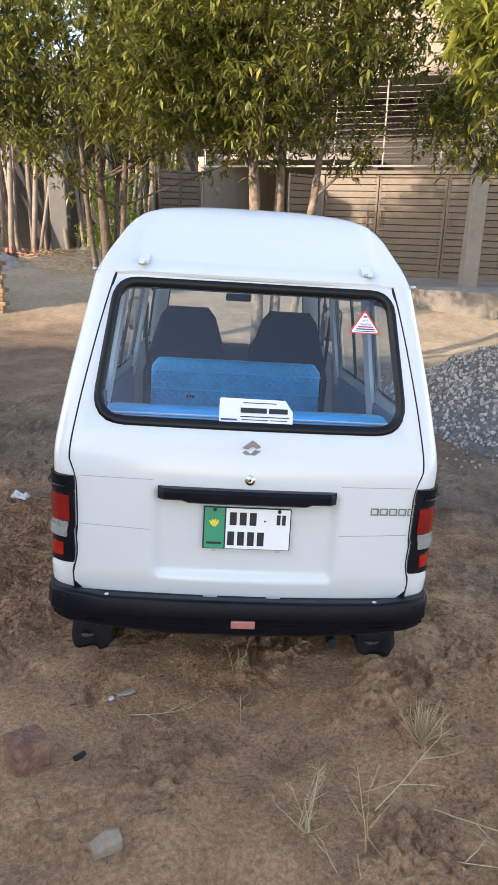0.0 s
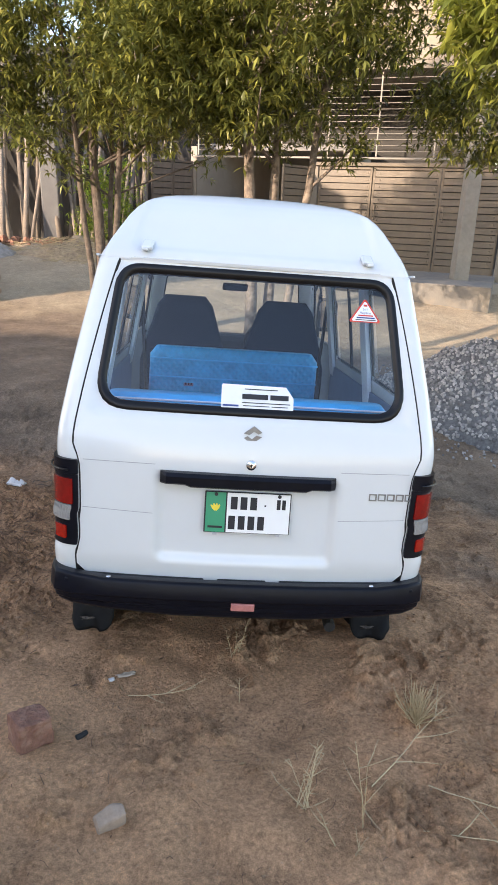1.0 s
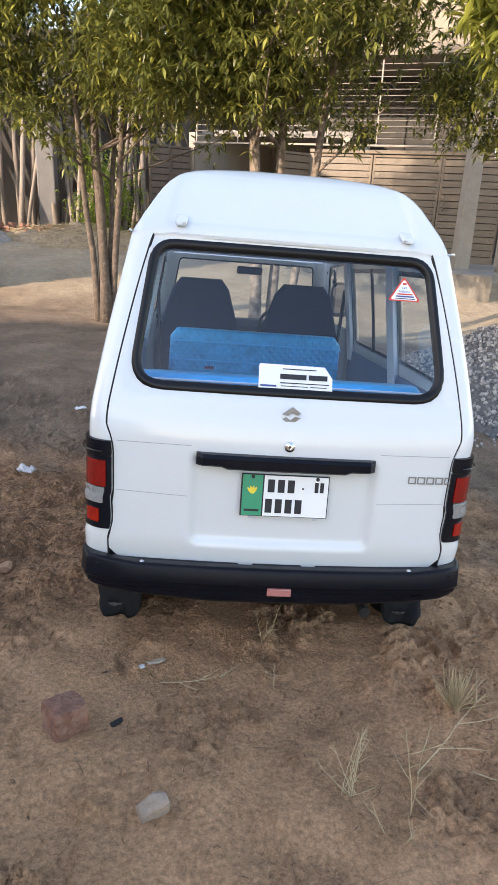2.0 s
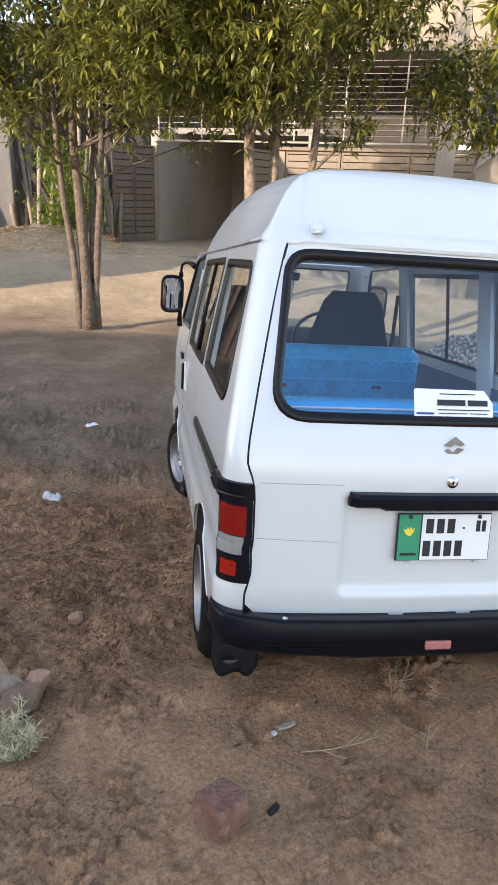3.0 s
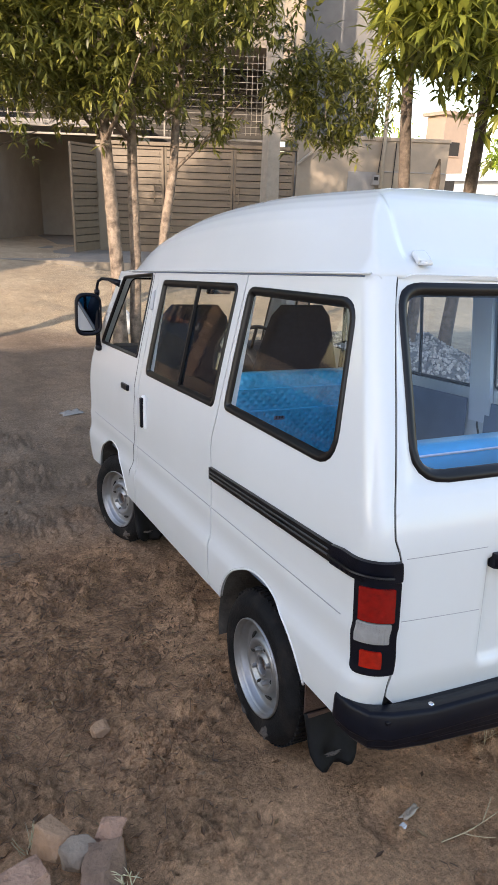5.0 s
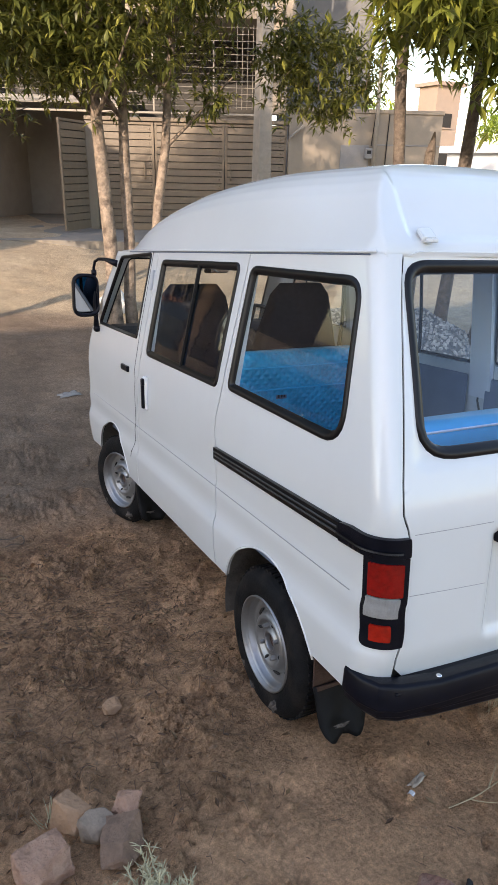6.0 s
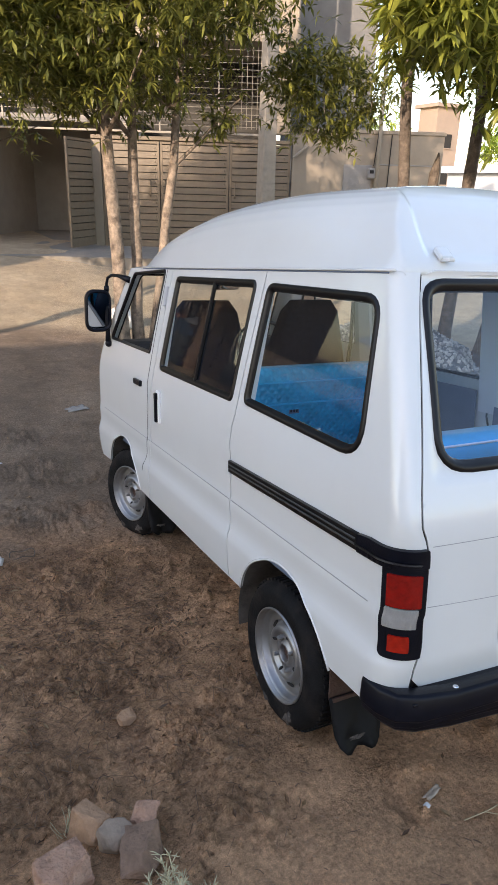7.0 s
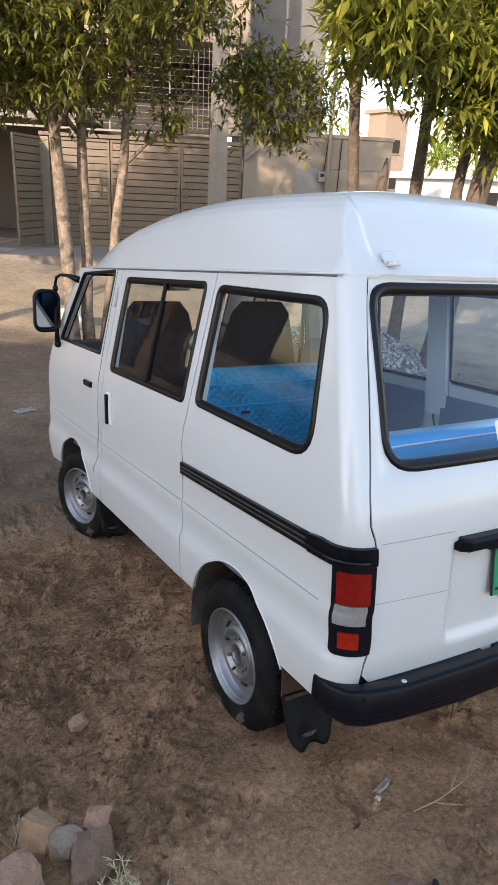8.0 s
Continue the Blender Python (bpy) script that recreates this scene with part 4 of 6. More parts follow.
def bumper():
    plan = [(-0.705, 0.012), (-0.706, -0.01), (-0.701, -0.06), (-0.678, -0.112), (-0.62, -0.142), (-0.5, -0.156), (-0.25, -0.170), (0, -0.174)]
    plan += [(-x, y) for x, y in reversed(plan[:-1])]
    sec = ((0.055, 0.468), (0.014, 0.474), (0.004, 0.470), (0.0, 0.462), (-0.004, 0.412), (0.004, 0.404), (0.006, 0.386), (0.010, 0.383), (0.010, 0.366), (0.014, 0.363), (0.016, 0.346), (0.026, 0.334), (0.055, 0.334))
    bm = bmesh.new()
    rings = []
    for i, (x, y) in enumerate(plan):
        a, b = Vector(plan[max(i - 1, 0)]), Vector(plan[min(i + 1, len(plan) - 1)])
        t = (b - a).normalized()
        inn = Vector((-t.y, t.x))
        up = 0.012 if abs(x) > 0.6 else 0.0
        rings.append([bm.verts.new((x + inn.x * o, y + inn.y * o, z + (up if z > 0.45 else 0.030 * max(0, abs(x) - 0.35) / 0.34 if z < 0.38 else 0))) for o, z in sec])
    for r0, r1 in zip(rings, rings[1:]):
        for k in range(len(sec)):
            bm.faces.new((r0[k], r0[(k + 1) % len(sec)], r1[(k + 1) % len(sec)], r1[k]))
    bm.faces.new(rings[0])
    bm.faces.new(rings[-1][::-1])
    ob = part("rear_bumper", bm, BLACK_PLASTIC, van, "black moulded plastic rear bumper", True)
    m = ob.modifiers.new("edge", "BEVEL")
    m.width, m.segments = 0.004, 2
    # top ledge towards the body, with its notches
    bm = bmesh.new()
    for x0, x1 in ((-0.64, -0.14), (-0.09, 0.09), (0.14, 0.64)):
        box(bm, (x1 - x0, 0.07, 0.012), ((x0 + x1) / 2, -0.105, 0.462), bevel=0.004)
    part("bumper_ledge", bm, BLACK_PLASTIC, ob)
    for x in (-0.484, 0.484):
        bm = bmesh.new()
        bmesh.ops.create_uvsphere(bm, u_segments=12, v_segments=8, radius=0.009)
        bmesh.ops.transform(bm, matrix=Matrix.Translation((x, -0.128, 0.472)) @ Matrix.Diagonal((1, 1, 0.5, 1)), verts=bm.verts[:])
        part("bolt", bm, CHROME, ob, smooth=True)
    box_part("reflector", (0.086, 0.012, 0.028), (0.006, -0.176, 0.392), REFLECTOR, ob, "dusty pale red reflector", 0.003)


bumper()


def wheel(sign, y, name, steer=0):
    x_out = 0.690 if not steer else 0.672
    w = thing(name, Matrix.Identity(4), "", "")
    w.parent = van
    w.matrix_local = pose(sign * x_out, y, HUB, 0, 0, steer + (0 if sign > 0 else 180))
    bm = bmesh.new()
    lathe(bm, [(0.170, 0.0), (0.185, 0.006), (0.215, 0.010), (0.243, 0.004), (0.258, -0.012), (0.267, -0.03), (0.270, -0.07), (0.267, -0.115), (0.258, -0.133), (0.24, -0.149), (0.19, -0.15), (0.170, -0.14)], "x", 48)
    ty = part("tyre", bm, TYRE, w, "muddy black tyre", True)
    for off, tw in ((-0.046, 0.25), (-0.102, -0.25)):
        bm = bmesh.new()
        for k in range(60):
            a = 2 * math.pi * k / 60
            box(bm, (0.046, 0.013, 0.010), (off, 0.267 * math.cos(a + tw * 0.05), 0.267 * math.sin(a + tw * 0.05)), rot=Euler((a - math.pi / 2, 0, 0)).to_matrix())
        part("tread", bm, TYRE, ty)["kind"] = "stuff"
    bm = bmesh.new()
    lathe(bm, [(0.172, 0.008), (0.172, -0.010), (0.163, -0.010), (0.159, -0.018), (0.155, -0.036), (0.149, -0.040), (0.140, -0.036), (0.130, -0.040), (0.118, -0.044), (0.108, -0.036), (0.100, -0.020), (0.090, -0.015), (0.080, -0.019), (0.072, -0.030), (0.060, -0.033), (0.046, -0.030), (0.040, -0.022), (0.034, -0.020), (0.031, -0.024), (0.031, -0.07), (0.15, -0.08), (0.163, -0.03), (0.166, 0.008)], "x", 56)
    rim = part("rim", bm, STEEL, w, "silver steel wheel rim", True)
    for k in range(8):
        a = 2 * math.pi * k / 8 + 0.2
        bm = bmesh.new()
        bmesh.ops.create_icosphere(bm, subdivisions=2, radius=1)
        bmesh.ops.transform(bm, matrix=Matrix.Rotation(a, 4, "X") @ Matrix.Translation((-0.040, 0.119, 0)) @ Matrix.Diagonal((0.006, 0.007, 0.026, 1)), verts=bm.verts[:])
        part("rim_slot", bm, DARK, rim, smooth=True)
    for k in range(4):
        a = 2 * math.pi * k / 4 + 0.5
        bm = bmesh.new()
        lathe(bm, [(0.0005, -0.002), (0.007, -0.004), (0.009, -0.016), (0.0095, -0.032), (0.0005, -0.032)], "x", 6)
        bmesh.ops.transform(bm, matrix=Matrix.Rotation(a, 4, "X") @ Matrix.Translation((-0.006, 0.058, 0)), verts=bm.verts[:])
        part("wheel_nut", bm, STEEL, rim)
    bm = bmesh.new()
    lathe(bm, [(0.0005, -0.040), (0.030, -0.040), (0.030, -0.06), (0.0005, -0.06)], "x", 16)
    part("hub_hole", bm, RUST, rim)
    for k in range(4):
        a = 2 * math.pi * k / 4 + 0.5 + math.pi / 4
        bm = bmesh.new()
        bmesh.ops.create_icosphere(bm, subdivisions=2, radius=1)
        bmesh.ops.transform(bm, matrix=Matrix.Rotation(a, 4, "X") @ Matrix.Translation((-0.026, 0.079, 0)) @ Matrix.Diagonal((0.010, 0.012, 0.006, 1)), verts=bm.verts[:])
        part("rim_slot", bm, DARK, rim, smooth=True)
    rng = random.Random(int(y * 10) + sign)
    for a0, wid, r0, r1 in ((-1.15, 0.42, 0.19, 0.255), (-1.9, 0.30, 0.21, 0.262), (-2.3, 0.16, 0.20, 0.24)):
        bm = bmesh.new()
        c = bm.verts.new((0.0125, (r0 + r1) / 2 * math.sin(a0 + math.pi / 2), (r0 + r1) / 2 * -math.cos(a0 + math.pi / 2)))
        ring = []
        for k in range(18):
            b = 2 * math.pi * k / 18
            q = rng.uniform(0.55, 1.1)
            r = (r0 + r1) / 2 + (r1 - r0) / 2 * q * math.sin(b)
            a = a0 + wid / 2 * q * math.cos(b)
            ring.append(bm.verts.new((0.0085 if r < 0.235 else 0.001, r * math.cos(a), r * math.sin(a))))
        c.co = (0.013, (r0 + r1) / 2 * math.cos(a0), (r0 + r1) / 2 * math.sin(a0))
        for k in range(18):
            bm.faces.new((c, ring[k], ring[(k + 1) % 18]))
        part("mud_smear", bm, MUD, ty, "dried grey mud")
    return w


for s in (-1, 1):
    wheel(s, REAR_WHEEL, "rear_wheel")
    wheel(s, FRONT_WHEEL + 0.03, "front_wheel", 17)


def underside():
    bm = bmesh.new()
    box(bm, (1.26, 0.90, 0.16), (0, 1.40, 0.42))
    box(bm, (1.26, 0.24, 0.14), (0, 0.055, 0.44))
    box(bm, (0.9, 2.9, 0.2), (0, 1.5, 0.44))
    part("underbody", bm, DARK, van, "dark dirty underbody")
    for y in (REAR_WHEEL, 2.475):
        for s in (-1, 1):
            bm = bmesh.new()
            pts = arch(y, HUB, 0.352, -10, 158, 20)
            rows = [[bm.verts.new((s * xx, p[0], p[1])) for p in pts] for xx in (0.683, 0.46)]
            for k in range(len(pts) - 1):
                bm.faces.new((rows[0][k], rows[0][k + 1], rows[1][k + 1], rows[1][k]))
            part("wheel_housing", bm, HOUSING, van)
    bm = bmesh.new()
    tube(bm, [(-0.6, REAR_WHEEL, HUB), (0.6, REAR_WHEEL, HUB)], 0.035, 10)
    bmesh.ops.create_uvsphere(bm, u_segments=12, v_segments=8, radius=0.10, matrix=Matrix.Translation((0, REAR_WHEEL, HUB)))
    part("rear_axle", bm, DARK, van)
    bm = bmesh.new()
    tube(bm, [(0.36, 0.5, 0.30), (0.36, -0.06, 0.26)], 0.022, 10)
    part("exhaust_pipe", bm, DARK, van)
    for s in (-1, 1):
        for y, z0, z1, wid, top in ((0.180, 0.098, 0.262, 0.170, 0.385), (2.10, 0.12, 0.36, 0.16, 0.40)):
            rng = random.Random(int(10 * y))
            nu, nv = 11, 13
            bm = bmesh.new()
            rows = []
            for dy in (-0.005, 0.005):
                grid = []
                for j in range(nv):
                    t = j / (nv - 1)
                    b = z1 + (z0 - z1) * t
                    line = []
                    for i in range(nu):
                        u = 2 * i / (nu - 1) - 1
                        a = u * wid / 2 * (1 - 0.10 * max(0, t - 0.75) * 4 * abs(u))
                        fold = 0.018 * t * noise.noise((u * 2.2 + y, t * 3.1, s)) + 0.014 * t * t * math.sin(5 * u + 2 * t)
                        hem = t ** 4 * (0.006 * noise.noise((u * 3.3, 5, y)) + 0.022 * u ** 4)
                        line.append(bm.verts.new((s * 0.585 + a, y + dy + 0.035 * (1 - t) + fold - 0.030 * t, b + hem)))
                    grid.append(line)
                rows.append(grid)
            for g in rows:
                for j in range(nv - 1):
                    for i in range(nu - 1):
                        bm.faces.new((g[j][i], g[j][i + 1], g[j + 1][i + 1], g[j + 1][i]))
            rim_path = [(0, i) for i in range(nu)] + [(j, nu - 1) for j in range(1, nv)] + [(nv - 1, i) for i in range(nu - 2, -1, -1)] + [(j, 0) for j in range(nv - 2, 0, -1)]
            for k in range(len(rim_path)):
                (j0, i0), (j1, i1) = rim_path[k], rim_path[(k + 1) % len(rim_path)]
                bm.faces.new((rows[0][j0][i0], rows[0][j1][i1], rows[1][j1][i1], rows[1][j0][i0]))
            fl = part("mud_flap", bm, FLAP, van, "crumpled black rubber mud flap smeared with dry mud", True)
            bm = bmesh.new()
            ring = []
            c = bm.verts.new((s * 0.585 - 0.02, y - 0.048, z0 + 0.055))
            for k in range(16):
                q = 2 * math.pi * k / 16
                r = rng.uniform(0.25, 0.8)
                ring.append(bm.verts.new((s * 0.585 - 0.02 + 0.05 * r * math.cos(q), y - 0.036, z0 + 0.055 + 0.014 * r * math.sin(q))))
            for k in range(16):
                bm.faces.new((c, ring[k], ring[(k + 1) % 16]))
            part("mud_smear", bm, MUD, fl, "dried grey mud")
            box_part("flap_stay", (wid * 0.95, 0.006, top - z1 + 0.02), (s * 0.585, y + 0.046, (z1 + top) / 2), RUST, fl, "rusty steel stay", 0.002)
            box_part("clamp_strip", (wid * 0.9, 0.008, 0.016), (s * 0.585, y + 0.030, z1 - 0.006), RUST, fl, "rusty clamp strip", 0.002)


underside()


def front_end():
    def place(x, z):
        f = front_line(z)
        return (x, f + 0.02 * (1 - (x / 0.56) ** 2), z)
    zs = [float(z) for z in np.linspace(0.36, 1.595, 16)]
    edge = [(half_width(z) - RF + 0.012, z) for z in zs]
    win = round_poly([(-0.575, 1.10), (0.575, 1.10), (0.492, 1.568), (-0.492, 1.568)], 0.04)
    nose_panel = sheet("front_panel", edge + [(-x, z) for x, z in reversed(edge)], [win], 0.06, place, WHITE, van, thick=0.012)
    pane = sheet("windscreen", grow(win, 0.002), [], 0.12, lambda x, z: (x, place(x, z)[1] - 0.006, z), GLASS, nose_panel)
    pane.visible_shadow = False
    seal("window_rubber", win, 0.008, 0.010, place, lambda u, v: Vector((0, 0.75, 0.66)), 0.006, RUBBER, nose_panel)
    bm = bmesh.new()
    box(bm, (1.3, 0.10, 0.16), (0, 3.10, 0.40), bevel=0.03)
    part("front_bumper", bm, BLACK_PLASTIC, van)
    # wing mirrors on curved arms
    for s in (-1, 1):
        arm = [(s * 0.595, 2.575, 1.525), (s * 0.61, 2.62, 1.535), (s * 0.63, 2.70, 1.548), (s * 0.655, 2.755, 1.55), (s * 0.672, 2.785, 1.535), (s * 0.678, 2.795, 1.50), (s * 0.678, 2.80, 1.45), (s * 0.680, 2.80, 1.34), (s * 0.68, 2.80, 1.20), (s * 0.68, 2.80, 1.15)]
        bm = bmesh.new()
        tube(bm, arm, [0.020, 0.018, 0.010, 0.009, 0.009, 0.009, 0.012, 0.016, 0.014, 0.018], 10)
        bmesh.ops.create_uvsphere(bm, u_segments=12, v_segments=8, radius=0.022, matrix=Matrix.Translation((s * 0.678, 2.80, 1.135)))
        tube(bm, [(s * 0.678, 2.797, 1.485), (s * 0.678, 2.80, 1.455)], 0.016, 10)
        tube(bm, [(s * 0.678, 2.80, 1.135), (s * 0.64, 2.79, 1.12)], 0.014, 8)
        mir = part("wing_mirror", bm, BLACK_PLASTIC, van, "black wing mirror on a bent tube arm", True)
        bm = bmesh.new()
        shell = round_poly([(-0.080, -0.130), (0.080, -0.125), (0.082, 0.128), (-0.075, 0.132)], 0.062, 7)
        def ring(sc, y):
            return [bm.verts.new((s * 0.737 + sc * a, y + 0.05, 1.335 + sc * b)) for a, b in shell]
        r = [ring(0.45, 2.818), ring(0.8, 2.805), ring(0.95, 2.785), ring(1.0, 2.755), ring(0.985, 2.730), ring(0.93, 2.722), ring(0.84, 2.726), ring(0.82, 2.742)]
        for r0, r1 in zip(r, r[1:]):
            for k in range(len(shell)):
                bm.faces.new((r0[k], r0[(k + 1) % len(shell)], r1[(k + 1) % len(shell)], r1[k]))
        bm.faces.new(r[0])
        sh = part("mirror_shell", bm, BLACK_PLASTIC, mir, smooth=True)
        mesh_ob("mirror_face", [(s * 0.737 + 0.83 * a, 2.790 - 0.13 * b, 1.335 + 0.83 * b) for a, b in shell], [tuple(range(len(shell)))], MIRROR, mir, label="mirror glass")


front_end()


def seat(parent, x, y, z, width, height, depth, mat, name, taper=1.0, lean=10, head=0.0):
    """A padded backrest with rounded edges; head: width of its narrowed top."""
    bm = bmesh.new()
    zs = np.linspace(0, height, 12)
    rings = []
    for z1 in zs:
        t = z1 / height
        hw = width / 2 * (1 if t < 0.35 else 1 + (taper - 1) * ((t - 0.35) / 0.65) ** 1.1)
        th = depth / 2
        if t > 0.93:
            hw -= 0.03
            th *= 0.7
        out = round_poly([(-hw, -th), (hw, -th), (hw, th), (-hw, th)], 0.05, 4)
        yy = -math.tan(radians(lean)) * z1
        rings.append([bm.verts.new((x + a, y + b + yy, z + z1)) for a, b in out])
    for r0, r1 in zip(rings, rings[1:]):
        for k in range(len(r0)):
            bm.faces.new((r0[k], r0[(k + 1) % len(r0)], r1[(k + 1) % len(r0)], r1[k]))
    bm.faces.new(rings[-1])
    bm.faces.new(rings[0][::-1])
    return part(name, bm, mat, parent, smooth=True)


def cabin():
    floor_ = box_part("cabin_floor", (1.28, 2.75, 0.03), (0, 1.5, 0.55), TRIM_GREY, van, "dark cabin floor")
    # front seats
    for x in (-0.325, 0.335):
        st = seat(van, x, 2.16, 0.74, 0.58, 0.69, 0.12, DARK_SEAT, "front_seat", 0.55, 8)
        st["label"] = "charcoal front seat with integral headrest"
        box_part("seat_cushion", (0.47, 0.46, 0.14), (x, 2.38, 0.70), DARK_SEAT, st, bevel=0.04)
        box_part("seat_base", (0.42, 0.40, 0.12), (x, 2.38, 0.60), DARK, st)
    # middle bench, facing forward, with quilted blue cover
    bench = seat(van, -0.02, 1.30, 0.72, 0.92, 0.46, 0.13, BLUE_SEAT, "middle_bench", 0.98, 8)
    bench["label"] = "quilted blue middle bench seat"
    box_part("seat_cushion", (0.92, 0.42, 0.13), (-0.02, 1.55, 0.74), BLUE_SEAT, bench, bevel=0.04)
    box_part("seat_base", (0.86, 0.36, 0.12), (-0.02, 1.55, 0.625), DARK, bench)
    for z1 in (0.30, 0.40):
        bm = bmesh.new()
        yw = 1.30 - 0.065 - math.tan(radians(8)) * z1
        tube(bm, [(-0.47 + 0.90 * t, yw, 0.72 + z1) for t in np.linspace(0, 1, 14)], 0.0045, 6)
        part("welt", bm, BLUE_VINYL, bench, "blue stitched welt", True)
    for x in (-0.26, 0.22):
        tag = box_part("seat_tag", (0.052, 0.004, 0.024), (x, 1.199, 0.985), TRIM_GREY, bench, "small grey tag with dark print")
        for dx in (-0.015, 0.0, 0.014):
            box_part("print_bar", (0.009, 0.002, 0.012), (x + dx, 1.1965, 0.985), INK, tag)
    # rear bench
    rb = seat(van, 0.0, 0.30, 0.70, 1.14, 0.395, 0.14, BLUE_VINYL, "rear_bench", 1.0, 10)
    rb["label"] = "bright blue vinyl rear bench seat"
    box_part("seat_cushion", (1.14, 0.44, 0.15), (0, 0.52, 0.74), BLUE_VINYL, rb, bevel=0.04)
    box_part("seat_base", (1.08, 0.36, 0.12), (0, 0.52, 0.62), DARK, rb)
    bm = bmesh.new()
    tube(bm, [(x, 0.165, 1.078) for x in np.linspace(-0.55, 0.55, 8)], 0.004, 5)
    part("piping", bm, PAPER, rb, "white piping")
    # inner side panels
    for s in (-1, 1):
        for y0, y1 in ((0.12, 0.90), (1.02, 1.95)):
            box_part("trim_panel", (0.012, y1 - y0, 0.42), (s * 0.655, (y0 + y1) / 2, 0.84), TRIM_GREY, van, "blue-grey side trim panel", 0.004)
        # inner pillars
        for u0, u1 in ((0.88, 0.99), (1.86, 1.96)):
            q = side_place(s, -0.03)
            bm = bmesh.new()
            f = [bm.verts.new(q(u, z)) for u, z in ((u0 - 0.01, 0.95), (u1 + 0.01, 0.95), (u1 - 0.04, 1.59), (u0 - 0.04, 1.59))]
            face = bm.faces.new(f)
            r = bmesh.ops.extrude_face_region(bm, geom=[face])
            bmesh.ops.translate(bm, verts=[k for k in r["geom"] if isinstance(k, bmesh.types.BMVert)], vec=(s * 0.02, 0, 0))
            part("inner_pillar", bm, WHITE_IN, van)
        bm = bmesh.new()
        tube(bm, [(s * 0.595, 2.0, 1.42), (s * 0.585, 1.99, 1.2), (s * 0.56, 2.02, 0.8)], 0.012, 5)
        part("seat_belt", bm, DARK, van)
    # dashboard, steering wheel, inner mirror
    box_part("dashboard", (1.16, 0.26, 0.24), (0, 2.90, 1.02), LEATHER_DARK, van, "dark dashboard", 0.05)
    bm = bmesh.new()
    c = Vector((0.30, 2.66, 1.10))
    tilt = Euler((radians(-62), 0, 0)).to_matrix()
    tube(bm, [c + tilt @ Vector((0.19 * math.cos(a), 0.19 * math.sin(a), 0)) for a in np.linspace(0, 2 * math.pi, 33)], 0.012, 8, False)
    for a in (0.3, math.pi - 0.3, -math.pi / 2):
        tube(bm, [c, c + tilt @ Vector((0.19 * math.cos(a), 0.19 * math.sin(a), 0))], 0.011, 6)
    tube(bm, [c, c + tilt @ Vector((0, 0, -0.3))], 0.03, 8)
    part("steering_wheel", bm, LEATHER_DARK, van, "black steering wheel", True)
    mi = box_part("inner_mirror", (0.19, 0.02, 0.055), (0, 0, 0), BLACK_PLASTIC, van, "inner rear-view mirror", 0.012)
    mi.matrix_local = pose(0.01, 2.52, 1.50, 14, 0, 16)
    box_part("mirror_face", (0.17, 0.003, 0.042), (0, -0.011, 0), MIRROR, mi)
    box_part("headlining", (1.02, 2.2, 0.012), (0, 1.30, 1.595), WHITE_IN, van, "pale headlining")


cabin()

# ---- gates, walls and house ----
GATE = Matrix.Translation((3.56, 14.15, 0.36)) @ Matrix.Rotation(radians(-23.6), 4, "Z")     # foot of the gate wall; local x along it, y inwards


def site_box(name, x0, x1, y0, y1, z0, z1, mat, label, category="wall", parent=None, kind="structure", bevel=0.01):
    ob = box_part(name, (x1 - x0, y1 - y0, z1 - z0), ((x0 + x1) / 2, (y0 + y1) / 2, (z0 + z1) / 2), mat, parent, "", bevel)
    if not parent:
        ob.matrix_world = GATE
        tagged(ob, label, category, kind=kind)
    return ob


def slat_leaf(name, width, height, m, mat, label, bolts=(), handle=None, slats=15):
    """A sheet-metal gate leaf: frame, overlapping slats, bolt heads."""
    g = thing(name, m, label, "gate", "gate leaves")
    for x in (0.025, width - 0.025):
        box_part("stile", (0.05, 0.05, height), (x, 0, height / 2), mat, g, bevel=0.005)
    for z in (0.025, height - 0.025):
        box_part("rail", (width - 0.1, 0.05, 0.05), (width / 2, 0.001, z), mat, g, bevel=0.005)
    step = (height - 0.1) / slats
    bm = bmesh.new()
    v = [(0.05, -0.005, 0.004), (width - 0.05, -0.005, 0.004), (width - 0.05, -0.020, step - 0.020), (0.05, -0.020, step - 0.020), (0.05, 0.010, step - 0.016), (width - 0.05, 0.010, step - 0.016), (0.05, -0.030, 0.0), (width - 0.05, -0.030, 0.0)]
    vs = [bm.verts.new(p) for p in v]
    for f in ((6, 7, 2, 3), (3, 2, 5, 4), (0, 1, 7, 6)):
        bm.faces.new([vs[k] for k in f])
    first = part("slat", bm, mat, g)
    first.location.z = 0.05
    for k in range(1, slats):
        o = new("slat", first.data)
        o.parent = g
        o.location.z = 0.05 + k * step
    # dark sheet whose colour gives the shadow lines between slats
    box_part("back_sheet", (width - 0.08, 0.004, height - 0.08), (width / 2, 0.014, height / 2), SHADE_TONE, g)
    nut = None
    for x in bolts:
        for k in range(1, slats):
            if nut is None:
                bm = bmesh.new()
                lathe(bm, [(0.0005, -0.035), (0.018, -0.032), (0.024, -0.018), (0.0005, -0.014)], "y", 8)
                nut = part("bolt_head", bm, mat, g)
                o = nut
            else:
                o = new("bolt_head", nut.data)
                o.parent = g
            o.location = (x, 0, 0.05 + (k + 0.45) * step)
    if handle is not None:
        bm = bmesh.new()
        tube(bm, [(handle, -0.02, height * 0.50), (handle, -0.07, height * 0.51), (handle, -0.07, height * 0.64), (handle, -0.02, height * 0.65)], 0.012, 6)
        part("pull_handle", bm, mat, g)
    return g


